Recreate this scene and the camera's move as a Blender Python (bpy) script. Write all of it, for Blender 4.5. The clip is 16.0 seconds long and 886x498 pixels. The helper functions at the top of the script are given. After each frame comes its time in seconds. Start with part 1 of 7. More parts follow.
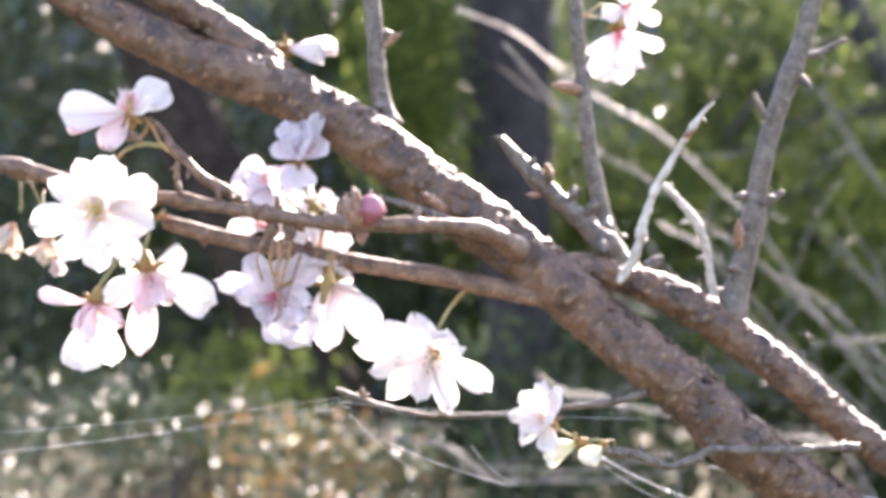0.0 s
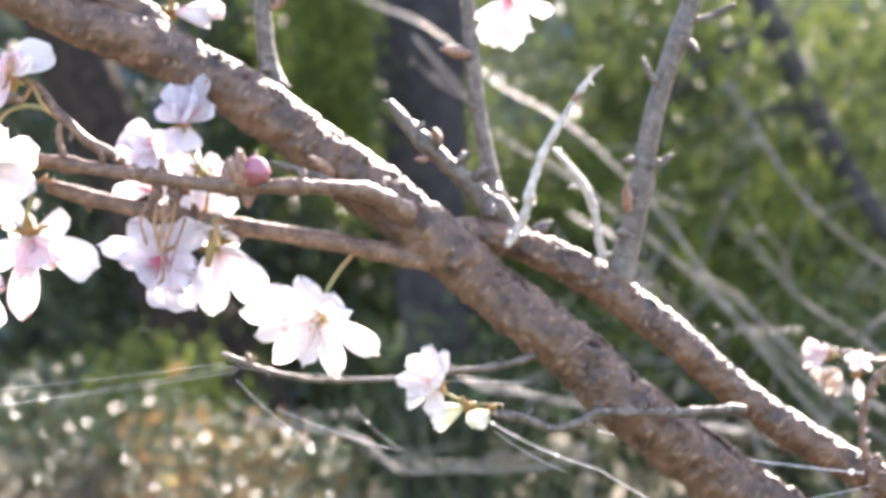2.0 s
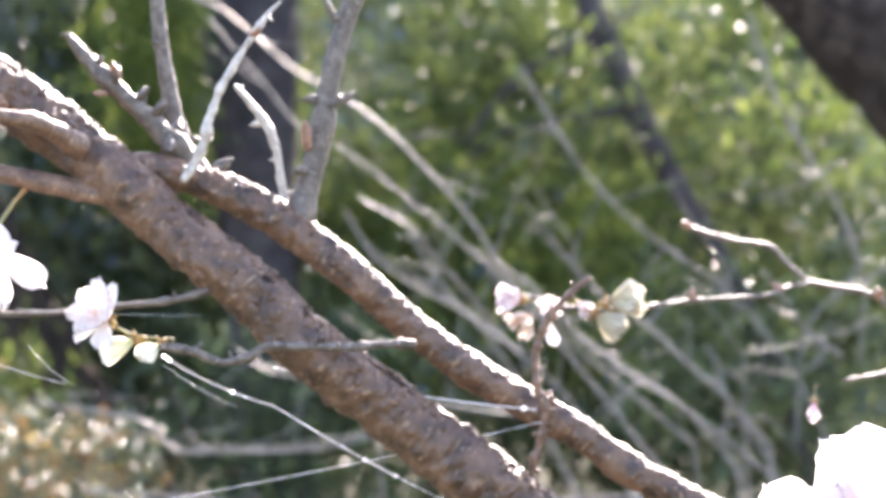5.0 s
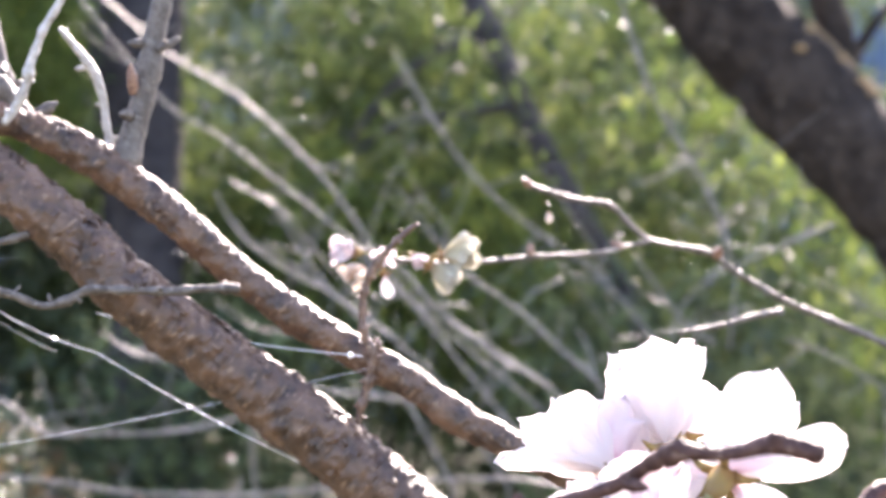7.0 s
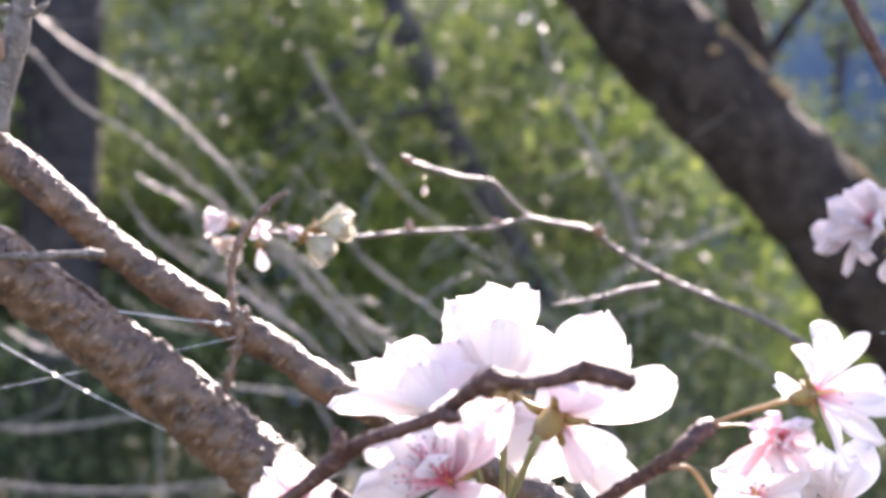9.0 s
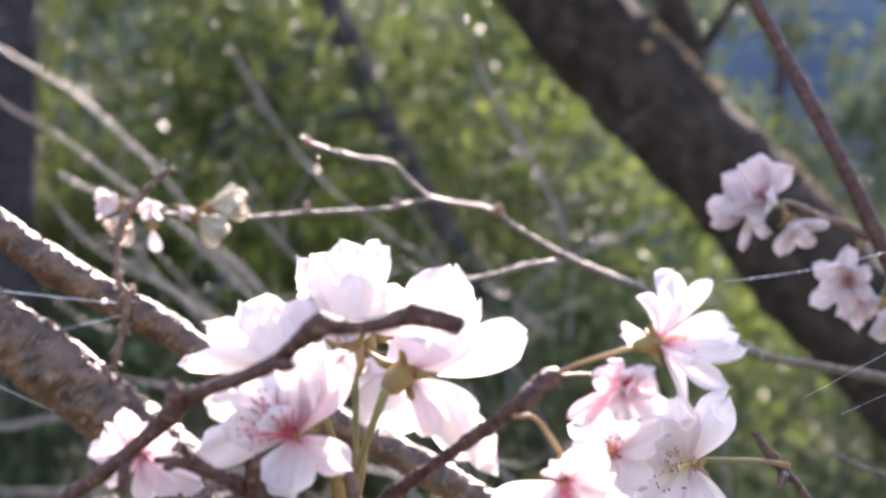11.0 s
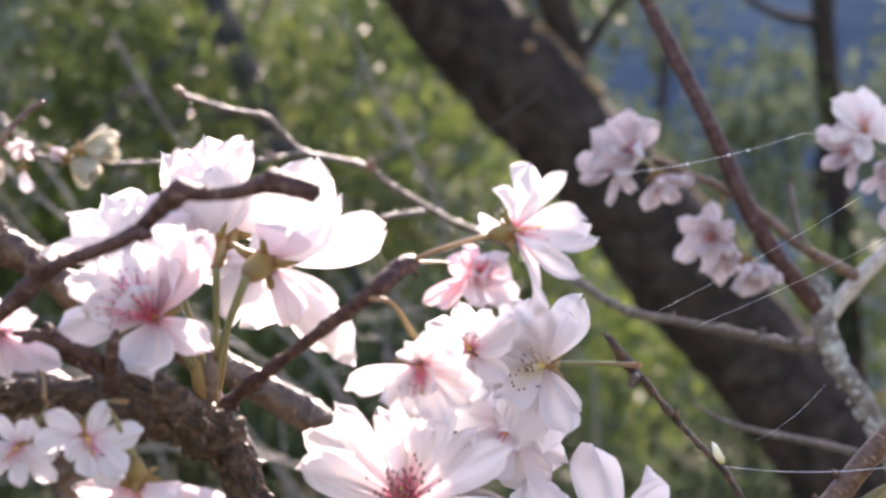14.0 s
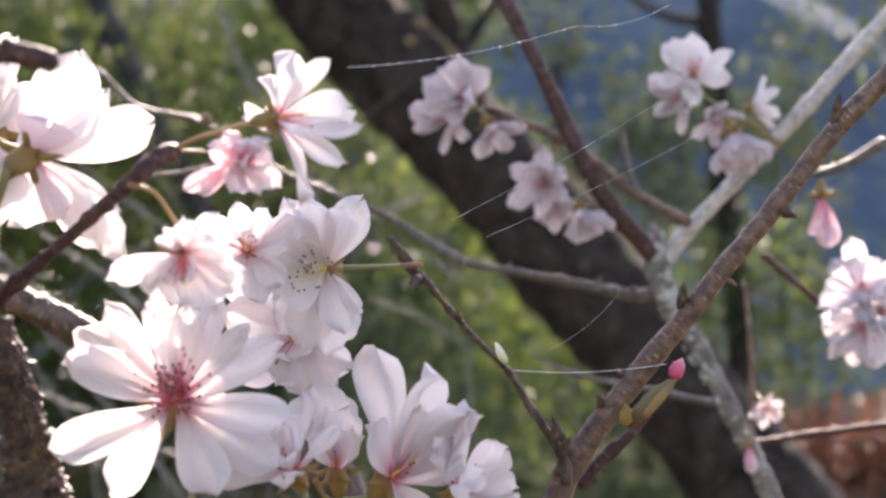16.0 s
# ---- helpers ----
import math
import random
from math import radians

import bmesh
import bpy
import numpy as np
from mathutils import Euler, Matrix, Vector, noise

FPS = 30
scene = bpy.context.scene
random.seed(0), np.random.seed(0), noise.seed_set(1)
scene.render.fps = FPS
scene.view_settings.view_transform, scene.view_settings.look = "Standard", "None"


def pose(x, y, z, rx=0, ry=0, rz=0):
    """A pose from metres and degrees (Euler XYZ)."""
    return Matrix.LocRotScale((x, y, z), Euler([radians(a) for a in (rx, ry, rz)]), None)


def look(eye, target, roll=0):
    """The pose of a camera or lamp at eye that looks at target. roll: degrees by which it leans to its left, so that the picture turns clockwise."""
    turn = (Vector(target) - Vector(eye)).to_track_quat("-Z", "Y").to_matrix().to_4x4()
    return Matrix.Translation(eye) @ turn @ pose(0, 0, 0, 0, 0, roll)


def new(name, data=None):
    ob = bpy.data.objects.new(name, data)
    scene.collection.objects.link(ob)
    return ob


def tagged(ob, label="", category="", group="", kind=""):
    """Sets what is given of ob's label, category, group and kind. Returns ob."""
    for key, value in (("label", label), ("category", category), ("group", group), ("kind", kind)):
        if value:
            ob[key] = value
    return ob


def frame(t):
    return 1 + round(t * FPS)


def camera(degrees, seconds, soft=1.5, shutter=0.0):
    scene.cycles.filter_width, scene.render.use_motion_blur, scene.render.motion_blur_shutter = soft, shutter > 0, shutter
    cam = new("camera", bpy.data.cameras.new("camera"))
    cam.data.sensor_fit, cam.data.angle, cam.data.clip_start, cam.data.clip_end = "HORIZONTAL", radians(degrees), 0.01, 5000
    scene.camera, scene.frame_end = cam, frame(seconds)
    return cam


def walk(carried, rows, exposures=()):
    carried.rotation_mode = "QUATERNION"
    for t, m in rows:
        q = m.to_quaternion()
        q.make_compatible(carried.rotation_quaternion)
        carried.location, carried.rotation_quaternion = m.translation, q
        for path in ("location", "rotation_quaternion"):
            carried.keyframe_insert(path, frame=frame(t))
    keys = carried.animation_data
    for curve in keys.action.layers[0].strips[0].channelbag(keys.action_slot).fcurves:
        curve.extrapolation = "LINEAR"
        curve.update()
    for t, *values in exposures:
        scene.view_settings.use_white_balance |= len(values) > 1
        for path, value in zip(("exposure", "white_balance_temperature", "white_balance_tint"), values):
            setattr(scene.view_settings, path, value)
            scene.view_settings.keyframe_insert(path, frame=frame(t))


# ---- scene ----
cam = camera(26, 16.0, soft=2.4)
cam.data.dof.use_dof = True
cam.data.dof.focus_distance = 0.42
cam.data.dof.aperture_fstop = 24
PATH = [
    (0, pose(0, 0, 1.5, 90, 0, 0) @ pose(0, 0, 0, 0, 0, 0)),
    (0.5, pose(0.0056, 0.0026, 1.4988, 89.92, 0, -0.547) @ pose(0, 0, 0, 0, 0, -0.12)),
    (1, pose(0.0035, 0.0039, 1.4945, 89.921, 0, -1.209) @ pose(0, 0, 0, 0, 0, -0.042)),
    (1.5, pose(0.005, 0.0037, 1.4915, 90.085, 0, -2.094) @ pose(0, 0, 0, 0, 0, -0.083)),
    (2, pose(0.0097, 0.0034, 1.4879, 90.126, 0, -2.395) @ pose(0, 0, 0, 0, 0, -0.094)),
    (2.5, pose(0.0162, 0.0035, 1.4841, 90.075, 0, -3.038) @ pose(0, 0, 0, 0, 0, -0.106)),
    (3, pose(0.0278, 0.0028, 1.4813, 90.159, 0, -4.031) @ pose(0, 0, 0, 0, 0, -0.157)),
    (3.5, pose(0.0358, -0.0002, 1.4804, 90.411, 0, -5.339) @ pose(0, 0, 0, 0, 0, 0.078)),
    (3.7, pose(0.042, -0.0007, 1.4786, 90.272, 0, -6.347) @ pose(0, 0, 0, 0, 0, 0)),
    (5.8, pose(0.0684, 0.0039, 1.4587, 90.457, 0, -7.509) @ pose(0, 0, 0, 0, 0, 0.8)),
    (6, pose(0.0715, 0.0049, 1.4568, 90.356, 0, -8.458) @ pose(0, 0, 0, 0, 0, 0.708)),
    (6.5, pose(0.0751, 0.0015, 1.4549, 90.664, 0, -8.901) @ pose(0, 0, 0, 0, 0, 0.626)),
    (7, pose(0.0814, 0.0009, 1.4495, 90.5, 0, -10.103) @ pose(0, 0, 0, 0, 0, 0.561)),
    (7.5, pose(0.0864, 0.0013, 1.447, 90.8, 0, -9.722) @ pose(0, 0, 0, 0, 0, 0.585)),
    (8, pose(0.092, 0.0011, 1.4449, 90.835, 0, -10.698) @ pose(0, 0, 0, 0, 0, 0.674)),
    (8.5, pose(0.0957, -0.0007, 1.4419, 90.845, 0, -11.089) @ pose(0, 0, 0, 0, 0, 0.575)),
    (9, pose(0.0985, -0.0016, 1.4376, 90.779, 0, -12.298) @ pose(0, 0, 0, 0, 0, 0.655)),
    (9.2, pose(0.1, -0.0037, 1.4362, 90.911, 0, -12.442) @ pose(0, 0, 0, 0, 0, 0.432)),
    (11.3, pose(0.1186, -0.0048, 1.4248, 90.953, 0, -14.106) @ pose(0, 0, 0, 0, 0, 0.038)),
    (11.5, pose(0.1198, -0.0055, 1.4224, 90.928, 0, -14.611) @ pose(0, 0, 0, 0, 0, 0.86)),
    (12, pose(0.1228, -0.0081, 1.4216, 91.294, 0, -15.444) @ pose(0, 0, 0, 0, 0, 0.776)),
    (12.5, pose(0.1221, -0.0065, 1.4184, 91.114, 0, -15.707) @ pose(0, 0, 0, 0, 0, 0.638)),
    (13, pose(0.1243, -0.01, 1.4158, 91.385, 0, -16.326) @ pose(0, 0, 0, 0, 0, 0.538)),
    (13.5, pose(0.1217, -0.0126, 1.4114, 91.506, 0, -17.19) @ pose(0, 0, 0, 0, 0, 0.877)),
    (14, pose(0.1189, -0.0118, 1.4071, 91.26, 0, -17.349) @ pose(0, 0, 0, 0, 0, 0.687)),
    (14.5, pose(0.1264, -0.0105, 1.4016, 91.185, 0, -17.869) @ pose(0, 0, 0, 0, 0, 0.452)),
    (15, pose(0.1315, -0.0131, 1.3971, 91.621, 0, -18.543) @ pose(0, 0, 0, 0, 0, 0.153)),
    (15.5, pose(0.1344, -0.0138, 1.3897, 91.432, 0, -19.335) @ pose(0, 0, 0, 0, 0, 0.205)),
    (16, pose(0.1424, -0.0162, 1.386, 91.542, 0, -20.357) @ pose(0, 0, 0, 0, 0, -0.09)),
]
walk(cam, PATH, exposures=[(0, 2.75, 7100, 23), (3.7, 2.93, 7000, 21), (6, 2.87, 6850, 23), (9, 2.48, 6850, 27), (12, 2.18, 7050, 28), (14, 2.04, 7200, 27), (16, 1.85, 7350, 25)])

# ---- light ----
SUN = Vector((0.37, 0.72, 0.59)).normalized()
world = bpy.data.worlds.new("sky")
scene.world = world
world.use_nodes = True
sky = world.node_tree.nodes.new("ShaderNodeTexSky")
sky.sky_type = "NISHITA"
sky.sun_disc = False
sky.sun_elevation = math.asin(SUN.z)
sky.sun_rotation = math.atan2(SUN.x, SUN.y)
back = world.node_tree.nodes["Background"]
back.inputs["Strength"].default_value = 0.15
world.node_tree.links.new(sky.outputs["Color"], back.inputs["Color"])
lamp = bpy.data.lights.new("sun", "SUN")
lamp.energy, lamp.angle, lamp.color = 4.6, radians(0.55), (1.0, 0.95, 0.87)
sun = new("sun", lamp)
sun.matrix_world = look(SUN * 40, (0, 0, 0))

# ---- materials ----
def material(name, rough=0.7):
    m = bpy.data.materials.new(name)
    m.use_nodes = True
    b = m.node_tree.nodes["Principled BSDF"]
    b.inputs["Roughness"].default_value = rough
    return m, m.node_tree.nodes, m.node_tree.links, b


def ramp(nodes, stops):
    r = nodes.new("ShaderNodeValToRGB")
    e = r.color_ramp.elements
    while len(e) < len(stops):
        e.new(0.5)
    for k, (p, c) in zip(e, stops):
        k.position, k.color = p, (*c, 1)
    return r


def grain(nodes, links, scale, detail=4.0, kind="Object", stretch=(1, 1, 1)):
    co = nodes.new("ShaderNodeTexCoord")
    mp = nodes.new("ShaderNodeMapping")
    mp.inputs["Scale"].default_value = stretch
    n = nodes.new("ShaderNodeTexNoise")
    n.inputs["Scale"].default_value, n.inputs["Detail"].default_value = scale, detail
    links.new(co.outputs[kind], mp.inputs["Vector"])
    links.new(mp.outputs["Vector"], n.inputs["Vector"])
    return n


def bumped(nodes, links, b, sources, distance):
    last = None
    for src, strength in sources:
        u = nodes.new("ShaderNodeBump")
        u.inputs["Strength"].default_value, u.inputs["Distance"].default_value = strength, distance
        links.new(src, u.inputs["Height"])
        if last:
            links.new(last.outputs["Normal"], u.inputs["Normal"])
        last = u
    links.new(last.outputs["Normal"], b.inputs["Normal"])


def bark_material(name, dark, mid, light, spot, scale, distance, rough=0.62, patches=(0.6, 0.7), wrap=True, sheen=0.0):
    """Bark: cracks and ridges at two scales, with pale cork lenticels that run round the limb."""
    m, nodes, links, b = material(name, rough)
    b.inputs["Specular IOR Level"].default_value = 0.5 + sheen
    big, fine = grain(nodes, links, scale, 5), grain(nodes, links, scale * 5, 6)
    if wrap:
        at = nodes.new("ShaderNodeAttribute")
        at.attribute_name = "bark"
        fine = nodes.new("ShaderNodeTexNoise")
        mp = nodes.new("ShaderNodeMapping")
        mp.inputs["Scale"].default_value = (0.75, 0.75, 1.5)
        fine.inputs["Scale"].default_value, fine.inputs["Detail"].default_value = scale * 2.2, 5
        links.new(at.outputs["Vector"], mp.inputs["Vector"])
        links.new(mp.outputs["Vector"], fine.inputs["Vector"])
    r = ramp(nodes, [(0.3, dark), (0.5, mid), (0.7, light)])
    links.new(big.outputs["Fac"], r.inputs["Fac"])
    mask = ramp(nodes, [(patches[0], (0, 0, 0)), (patches[1], (1, 1, 1))])
    links.new(fine.outputs["Fac"], mask.inputs["Fac"])
    mix = nodes.new("ShaderNodeMix")
    mix.data_type = "RGBA"
    links.new(mask.outputs["Color"], mix.inputs["Factor"])
    links.new(r.outputs["Color"], mix.inputs["A"])
    mix.inputs["B"].default_value = (*spot, 1)
    links.new(mix.outputs["Result"], b.inputs["Base Color"])
    bumped(nodes, links, b, [(big.outputs["Fac"], 0.8), (fine.outputs["Fac"], 0.6)], distance)
    return m


def thin_material(name, stops, through_it, scale=60.0, rough=0.5, axis=None, vein=0.0, spec=0.3, clump=0.35):
    """Leaf or petal: light goes through it. The stops run along the piece, or over its grain."""
    m, nodes, links, b = material(name, rough)
    b.inputs["Specular IOR Level"].default_value = spec
    n = grain(nodes, links, scale, 3, stretch=(6, 1, 1) if axis else (1, 1, 1))
    r = ramp(nodes, stops)
    if axis:
        at = nodes.new("ShaderNodeAttribute")
        at.attribute_name = axis
        links.new(at.outputs["Fac"], r.inputs["Fac"])
    else:
        g = nodes.new("ShaderNodeNewGeometry")
        ad = nodes.new("ShaderNodeMath")
        ad.operation = "MULTIPLY_ADD"
        links.new(n.outputs["Fac"], ad.inputs[0])
        ad.inputs[1].default_value = clump
        each = nodes.new("ShaderNodeMath")
        each.operation = "MULTIPLY_ADD"
        each.inputs[1].default_value, each.inputs[2].default_value = (1.0, 0.0) if clump < 1 else (0.5, 0.25 - 0.5 * clump)
        links.new(g.outputs["Random Per Island"], each.inputs[0])
        links.new(each.outputs[0], ad.inputs[2])
        links.new(ad.outputs[0], r.inputs["Fac"])
    links.new(r.outputs["Color"], b.inputs["Base Color"])
    tr = nodes.new("ShaderNodeBsdfTranslucent")
    links.new(r.outputs["Color"], tr.inputs["Color"])
    mx = nodes.new("ShaderNodeMixShader")
    mx.inputs["Fac"].default_value = through_it
    links.new(b.outputs["BSDF"], mx.inputs[1])
    links.new(tr.outputs["BSDF"], mx.inputs[2])
    links.new(mx.outputs["Shader"], nodes["Material Output"].inputs["Surface"])
    if vein:
        bumped(nodes, links, b, [(n.outputs["Fac"], vein)], 0.0004)
    return m


BOUGH = bark_material("cherry_bark", (0.022, 0.011, 0.007), (0.08, 0.042, 0.024), (0.14, 0.077, 0.045), (0.2, 0.125, 0.078), 150, 0.002, 0.48, (0.57, 0.7), sheen=0.0)
TWIG = bark_material("twig_bark", (0.042, 0.031, 0.024), (0.09, 0.071, 0.057), (0.14, 0.115, 0.094), (0.22, 0.188, 0.158), 330, 0.0006, 0.52, sheen=-0.05)
# pale bark; for the forked twigs it holds strong sunlight in its colour
PALETWIG = bark_material("sunlit_pale_twig_bark", (0.22, 0.18, 0.145), (0.37, 0.325, 0.275), (0.5, 0.45, 0.4), (0.58, 0.53, 0.47), 330, 0.0008, 0.45, sheen=0.2)
BROWN = bark_material("young_bark", (0.05, 0.025, 0.015), (0.11, 0.06, 0.036), (0.18, 0.105, 0.067), (0.28, 0.19, 0.13), 330, 0.0006, 0.5, sheen=0.0)
STOUT = bark_material("stout_twig_bark", (0.04, 0.018, 0.01), (0.102, 0.05, 0.027), (0.165, 0.09, 0.052), (0.28, 0.17, 0.105), 420, 0.0008, 0.5, (0.6, 0.72), sheen=0.0)
LICHENTWIG = bark_material("lichened_twig_bark", (0.07, 0.055, 0.045), (0.15, 0.13, 0.11), (0.3, 0.28, 0.24), (0.46, 0.44, 0.39), 170, 0.0014, 0.7, sheen=0.0)
LICHEN = bark_material("pale_lichen", (0.25, 0.25, 0.21), (0.4, 0.4, 0.35), (0.52, 0.52, 0.47), (0.6, 0.6, 0.55), 500, 0.001, 0.9, wrap=False)
DARKTWIG = bark_material("dark_twig_bark", (0.03, 0.014, 0.012), (0.062, 0.03, 0.025), (0.1, 0.053, 0.042), (0.17, 0.11, 0.09), 400, 0.0006, 0.55, sheen=-0.3)
NEARBARK = bark_material("dark_cherry_bark", (0.018, 0.01, 0.006), (0.062, 0.033, 0.017), (0.155, 0.085, 0.042), (0.27, 0.175, 0.1), 420, 0.0022, 0.5, (0.6, 0.75), wrap=False, sheen=0.0)
TRUNK = bark_material("old_trunk_bark", (0.013, 0.01, 0.009), (0.03, 0.023, 0.019), (0.05, 0.039, 0.032), (0.088, 0.073, 0.06), 28, 0.012, 0.9, sheen=-0.4)
FARBARK = bark_material("far_bark", (0.02, 0.018, 0.02), (0.036, 0.032, 0.034), (0.054, 0.049, 0.05), (0.085, 0.078, 0.075), 18, 0.02, 0.85, sheen=-0.35)
MOSS = bark_material("moss_and_lichen", (0.07, 0.05, 0.025), (0.22, 0.135, 0.06), (0.34, 0.2, 0.1), (0.4, 0.33, 0.22), 70, 0.006, 0.9, (0.55, 0.65), wrap=False)
PETAL = thin_material("petal", [(0.0, (0.712, 0.089, 0.176)), (0.08, (0.786, 0.337, 0.414)), (0.2, (0.813, 0.666, 0.686)), (0.48, (0.823, 0.764, 0.761))], 0.54, 900, 0.55, "along", 0.45)
PALEPETAL = thin_material("pale_petal", [(0.0, (0.731, 0.586, 0.395)), (0.1, (0.804, 0.693, 0.652)), (0.3, (0.823, 0.755, 0.748)), (0.6, (0.823, 0.772, 0.765))], 0.54, 900, 0.55, "along", 0.45)
BLUSH = thin_material("blush_petal", [(0.0, (0.694, 0.089, 0.211)), (0.1, (0.786, 0.408, 0.492)), (0.35, (0.813, 0.662, 0.694)), (0.9, (0.823, 0.737, 0.748))], 0.54, 900, 0.55, "along", 0.45)
# lilac tone paints shade into the petal colour
LILACPETAL = thin_material("shade_lilac_petal", [(0.0, (0.593, 0.449, 0.494)), (0.25, (0.683, 0.629, 0.683)), (1.0, (0.719, 0.683, 0.728))], 0.52, 900, 0.55, "along", 0.5)
# dimmed petal: painted shade on rear blossoms, own colour of withered ones
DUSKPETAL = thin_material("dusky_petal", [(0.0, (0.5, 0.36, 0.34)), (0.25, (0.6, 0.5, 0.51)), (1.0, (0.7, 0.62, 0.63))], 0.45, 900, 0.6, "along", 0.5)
FLUSHPETAL = thin_material("flush_petal", [(0.0, (0.719, 0.449, 0.431)), (0.3, (0.755, 0.557, 0.576)), (1.0, (0.791, 0.666, 0.683))], 0.52, 900, 0.55, "along", 0.45)
HUSK = thin_material("husk_petal", [(0.0, (0.36, 0.27, 0.15)), (0.4, (0.5, 0.46, 0.31)), (1.0, (0.57, 0.53, 0.44))], 0.45, 500, 0.6, "along", 0.4)
PINKPETAL = thin_material("pink_petal", [(0.0, (0.78, 0.2, 0.27)), (0.4, (0.85, 0.5, 0.54)), (0.9, (0.9, 0.72, 0.75))], 0.5, 900, 0.55, "along", 0.35)
BUDPINK = thin_material("bud_petal", [(0.0, (0.5, 0.06, 0.12)), (0.6, (0.68, 0.15, 0.22)), (1.0, (0.8, 0.34, 0.4))], 0.25, 500, 0.4, "along", 0.2)
ROSE = thin_material("rose_petal", [(0.0, (0.15, 0.05, 0.045)), (0.5, (0.27, 0.09, 0.11)), (1.0, (0.38, 0.16, 0.2))], 0.2, 500, 0.5, "along", 0.4)
CALYX = thin_material("calyx", [(0.0, (0.3, 0.15, 0.06)), (0.5, (0.29, 0.2, 0.065)), (1.0, (0.22, 0.14, 0.055))], 0.25, 500, 0.5, "along")
STALK = thin_material("flower_stalk", [(0.0, (0.3, 0.16, 0.08)), (0.5, (0.25, 0.225, 0.105)), (1.0, (0.23, 0.235, 0.105))], 0.2, 500, 0.45, "along")
REDSTALK = thin_material("brown_stalk", [(0.0, (0.27, 0.15, 0.075)), (1.0, (0.42, 0.28, 0.13))], 0.2, 500, 0.45, "along")
FILAMENT = thin_material("filament", [(0.0, (0.7, 0.05, 0.15)), (1.0, (0.84, 0.36, 0.48))], 0.2, 500, 0.5, "along")
PALEFILAMENT = thin_material("pale_filament", [(0.0, (0.8, 0.7, 0.4)), (1.0, (0.85, 0.8, 0.7))], 0.2, 500, 0.5, "along")
ANTHER = bark_material("anther", (0.1, 0.04, 0.04), (0.18, 0.08, 0.07), (0.28, 0.14, 0.1), (0.4, 0.24, 0.16), 2000, 0.0001, wrap=False)
POLLEN = bark_material("pollen_anther", (0.55, 0.36, 0.07), (0.7, 0.5, 0.12), (0.8, 0.6, 0.2), (0.85, 0.7, 0.3), 2000, 0.0001, wrap=False)
SCALE = bark_material("bud_scale", (0.1, 0.05, 0.035), (0.2, 0.1, 0.065), (0.32, 0.2, 0.13), (0.42, 0.3, 0.2), 900, 0.0003, 0.45)
OLIVEBUD = thin_material("olive_bud", [(0.0, (0.13, 0.07, 0.03)), (0.5, (0.2, 0.15, 0.06)), (1.0, (0.25, 0.2, 0.085))], 0.2, 900, 0.5, "along", 0.3)
PALEBUD = thin_material("pale_bud", [(0.0, (0.5, 0.5, 0.2)), (0.35, (0.8, 0.77, 0.55)), (1.0, (0.92, 0.89, 0.82))], 0.4, 500, 0.5, "along")
GREYTWIG = bark_material("grey_twig_bark", (0.058, 0.052, 0.047), (0.105, 0.096, 0.088), (0.155, 0.143, 0.133), (0.215, 0.202, 0.19), 120, 0.0008, 0.5, sheen=0.1)
DRY = thin_material("dry_petal", [(0.0, (0.32, 0.18, 0.12)), (0.4, (0.52, 0.4, 0.32)), (1.0, (0.7, 0.6, 0.5))], 0.35, 500, 0.7, "along", 0.3)
LEAF = thin_material("evergreen_leaf", [(0.0, (0.032, 0.046, 0.025)), (0.4, (0.052, 0.074, 0.029)), (0.7, (0.082, 0.115, 0.032)), (1.0, (0.15, 0.175, 0.05))], 0.5, 2.6, 0.5, None, 0, 0.1, 2.6)
# brighter copy of the evergreen leaf, with sunlight put into its colour
SUNLEAF = thin_material("sunlit_evergreen_leaf", [(0.0, (0.04, 0.065, 0.018)), (0.5, (0.078, 0.115, 0.028)), (1.0, (0.145, 0.178, 0.045))], 0.55, 8, 0.48, None, 0, 0.15)
# darker copy of the evergreen leaf, shade is part of its colour
DARKLEAF = thin_material("shade_darkened_leaf", [(0.0, (0.03, 0.045, 0.032)), (0.6, (0.055, 0.08, 0.045)), (1.0, (0.1, 0.13, 0.065))], 0.3, 40, 0.36, None, 0, 0.4)
FALLLEAF = thin_material("autumn_leaf", [(0.0, (0.035, 0.035, 0.022)), (0.45, (0.08, 0.063, 0.034)), (0.7, (0.17, 0.1, 0.046)), (0.9, (0.32, 0.17, 0.08)), (1.1, (0.36, 0.27, 0.17))], 0.4, 40, 0.24, None, 0, 0.4)
AMBERLEAF = thin_material("amber_leaf", [(0.0, (0.18, 0.14, 0.05)), (0.4, (0.42, 0.23, 0.075)), (0.8, (0.63, 0.3, 0.12)), (1.1, (0.7, 0.54, 0.24))], 0.5, 40, 0.4, None, 0, 0.5)
GLOSSLEAF = thin_material("glossy_leaf", [(0.0, (0.024, 0.04, 0.022)), (0.6, (0.044, 0.064, 0.03)), (1.1, (0.08, 0.1, 0.042))], 0.15, 40, 0.34, None, 0, 0.5)
DULLLEAF = thin_material("dull_leaf", [(0.0, (0.034, 0.048, 0.032)), (0.6, (0.062, 0.086, 0.048)), (1.0, (0.11, 0.14, 0.065))], 0.35, 40, 0.8, None, 0, 0.08)
SILK = thin_material("spider_silk", [(0.0, (0.8, 0.8, 0.82)), (1.0, (0.9, 0.9, 0.92))], 0.3, 500, 0.25, None, 0, 0.8)


# ---- shapes ----
def smooth(bm):
    for fc in bm.faces:
        fc.smooth = True


def mesh_of(name, bm, mat):
    me = bpy.data.meshes.new(name)
    bm.to_mesh(me)
    bm.free()
    me.materials.append(mat)
    return me


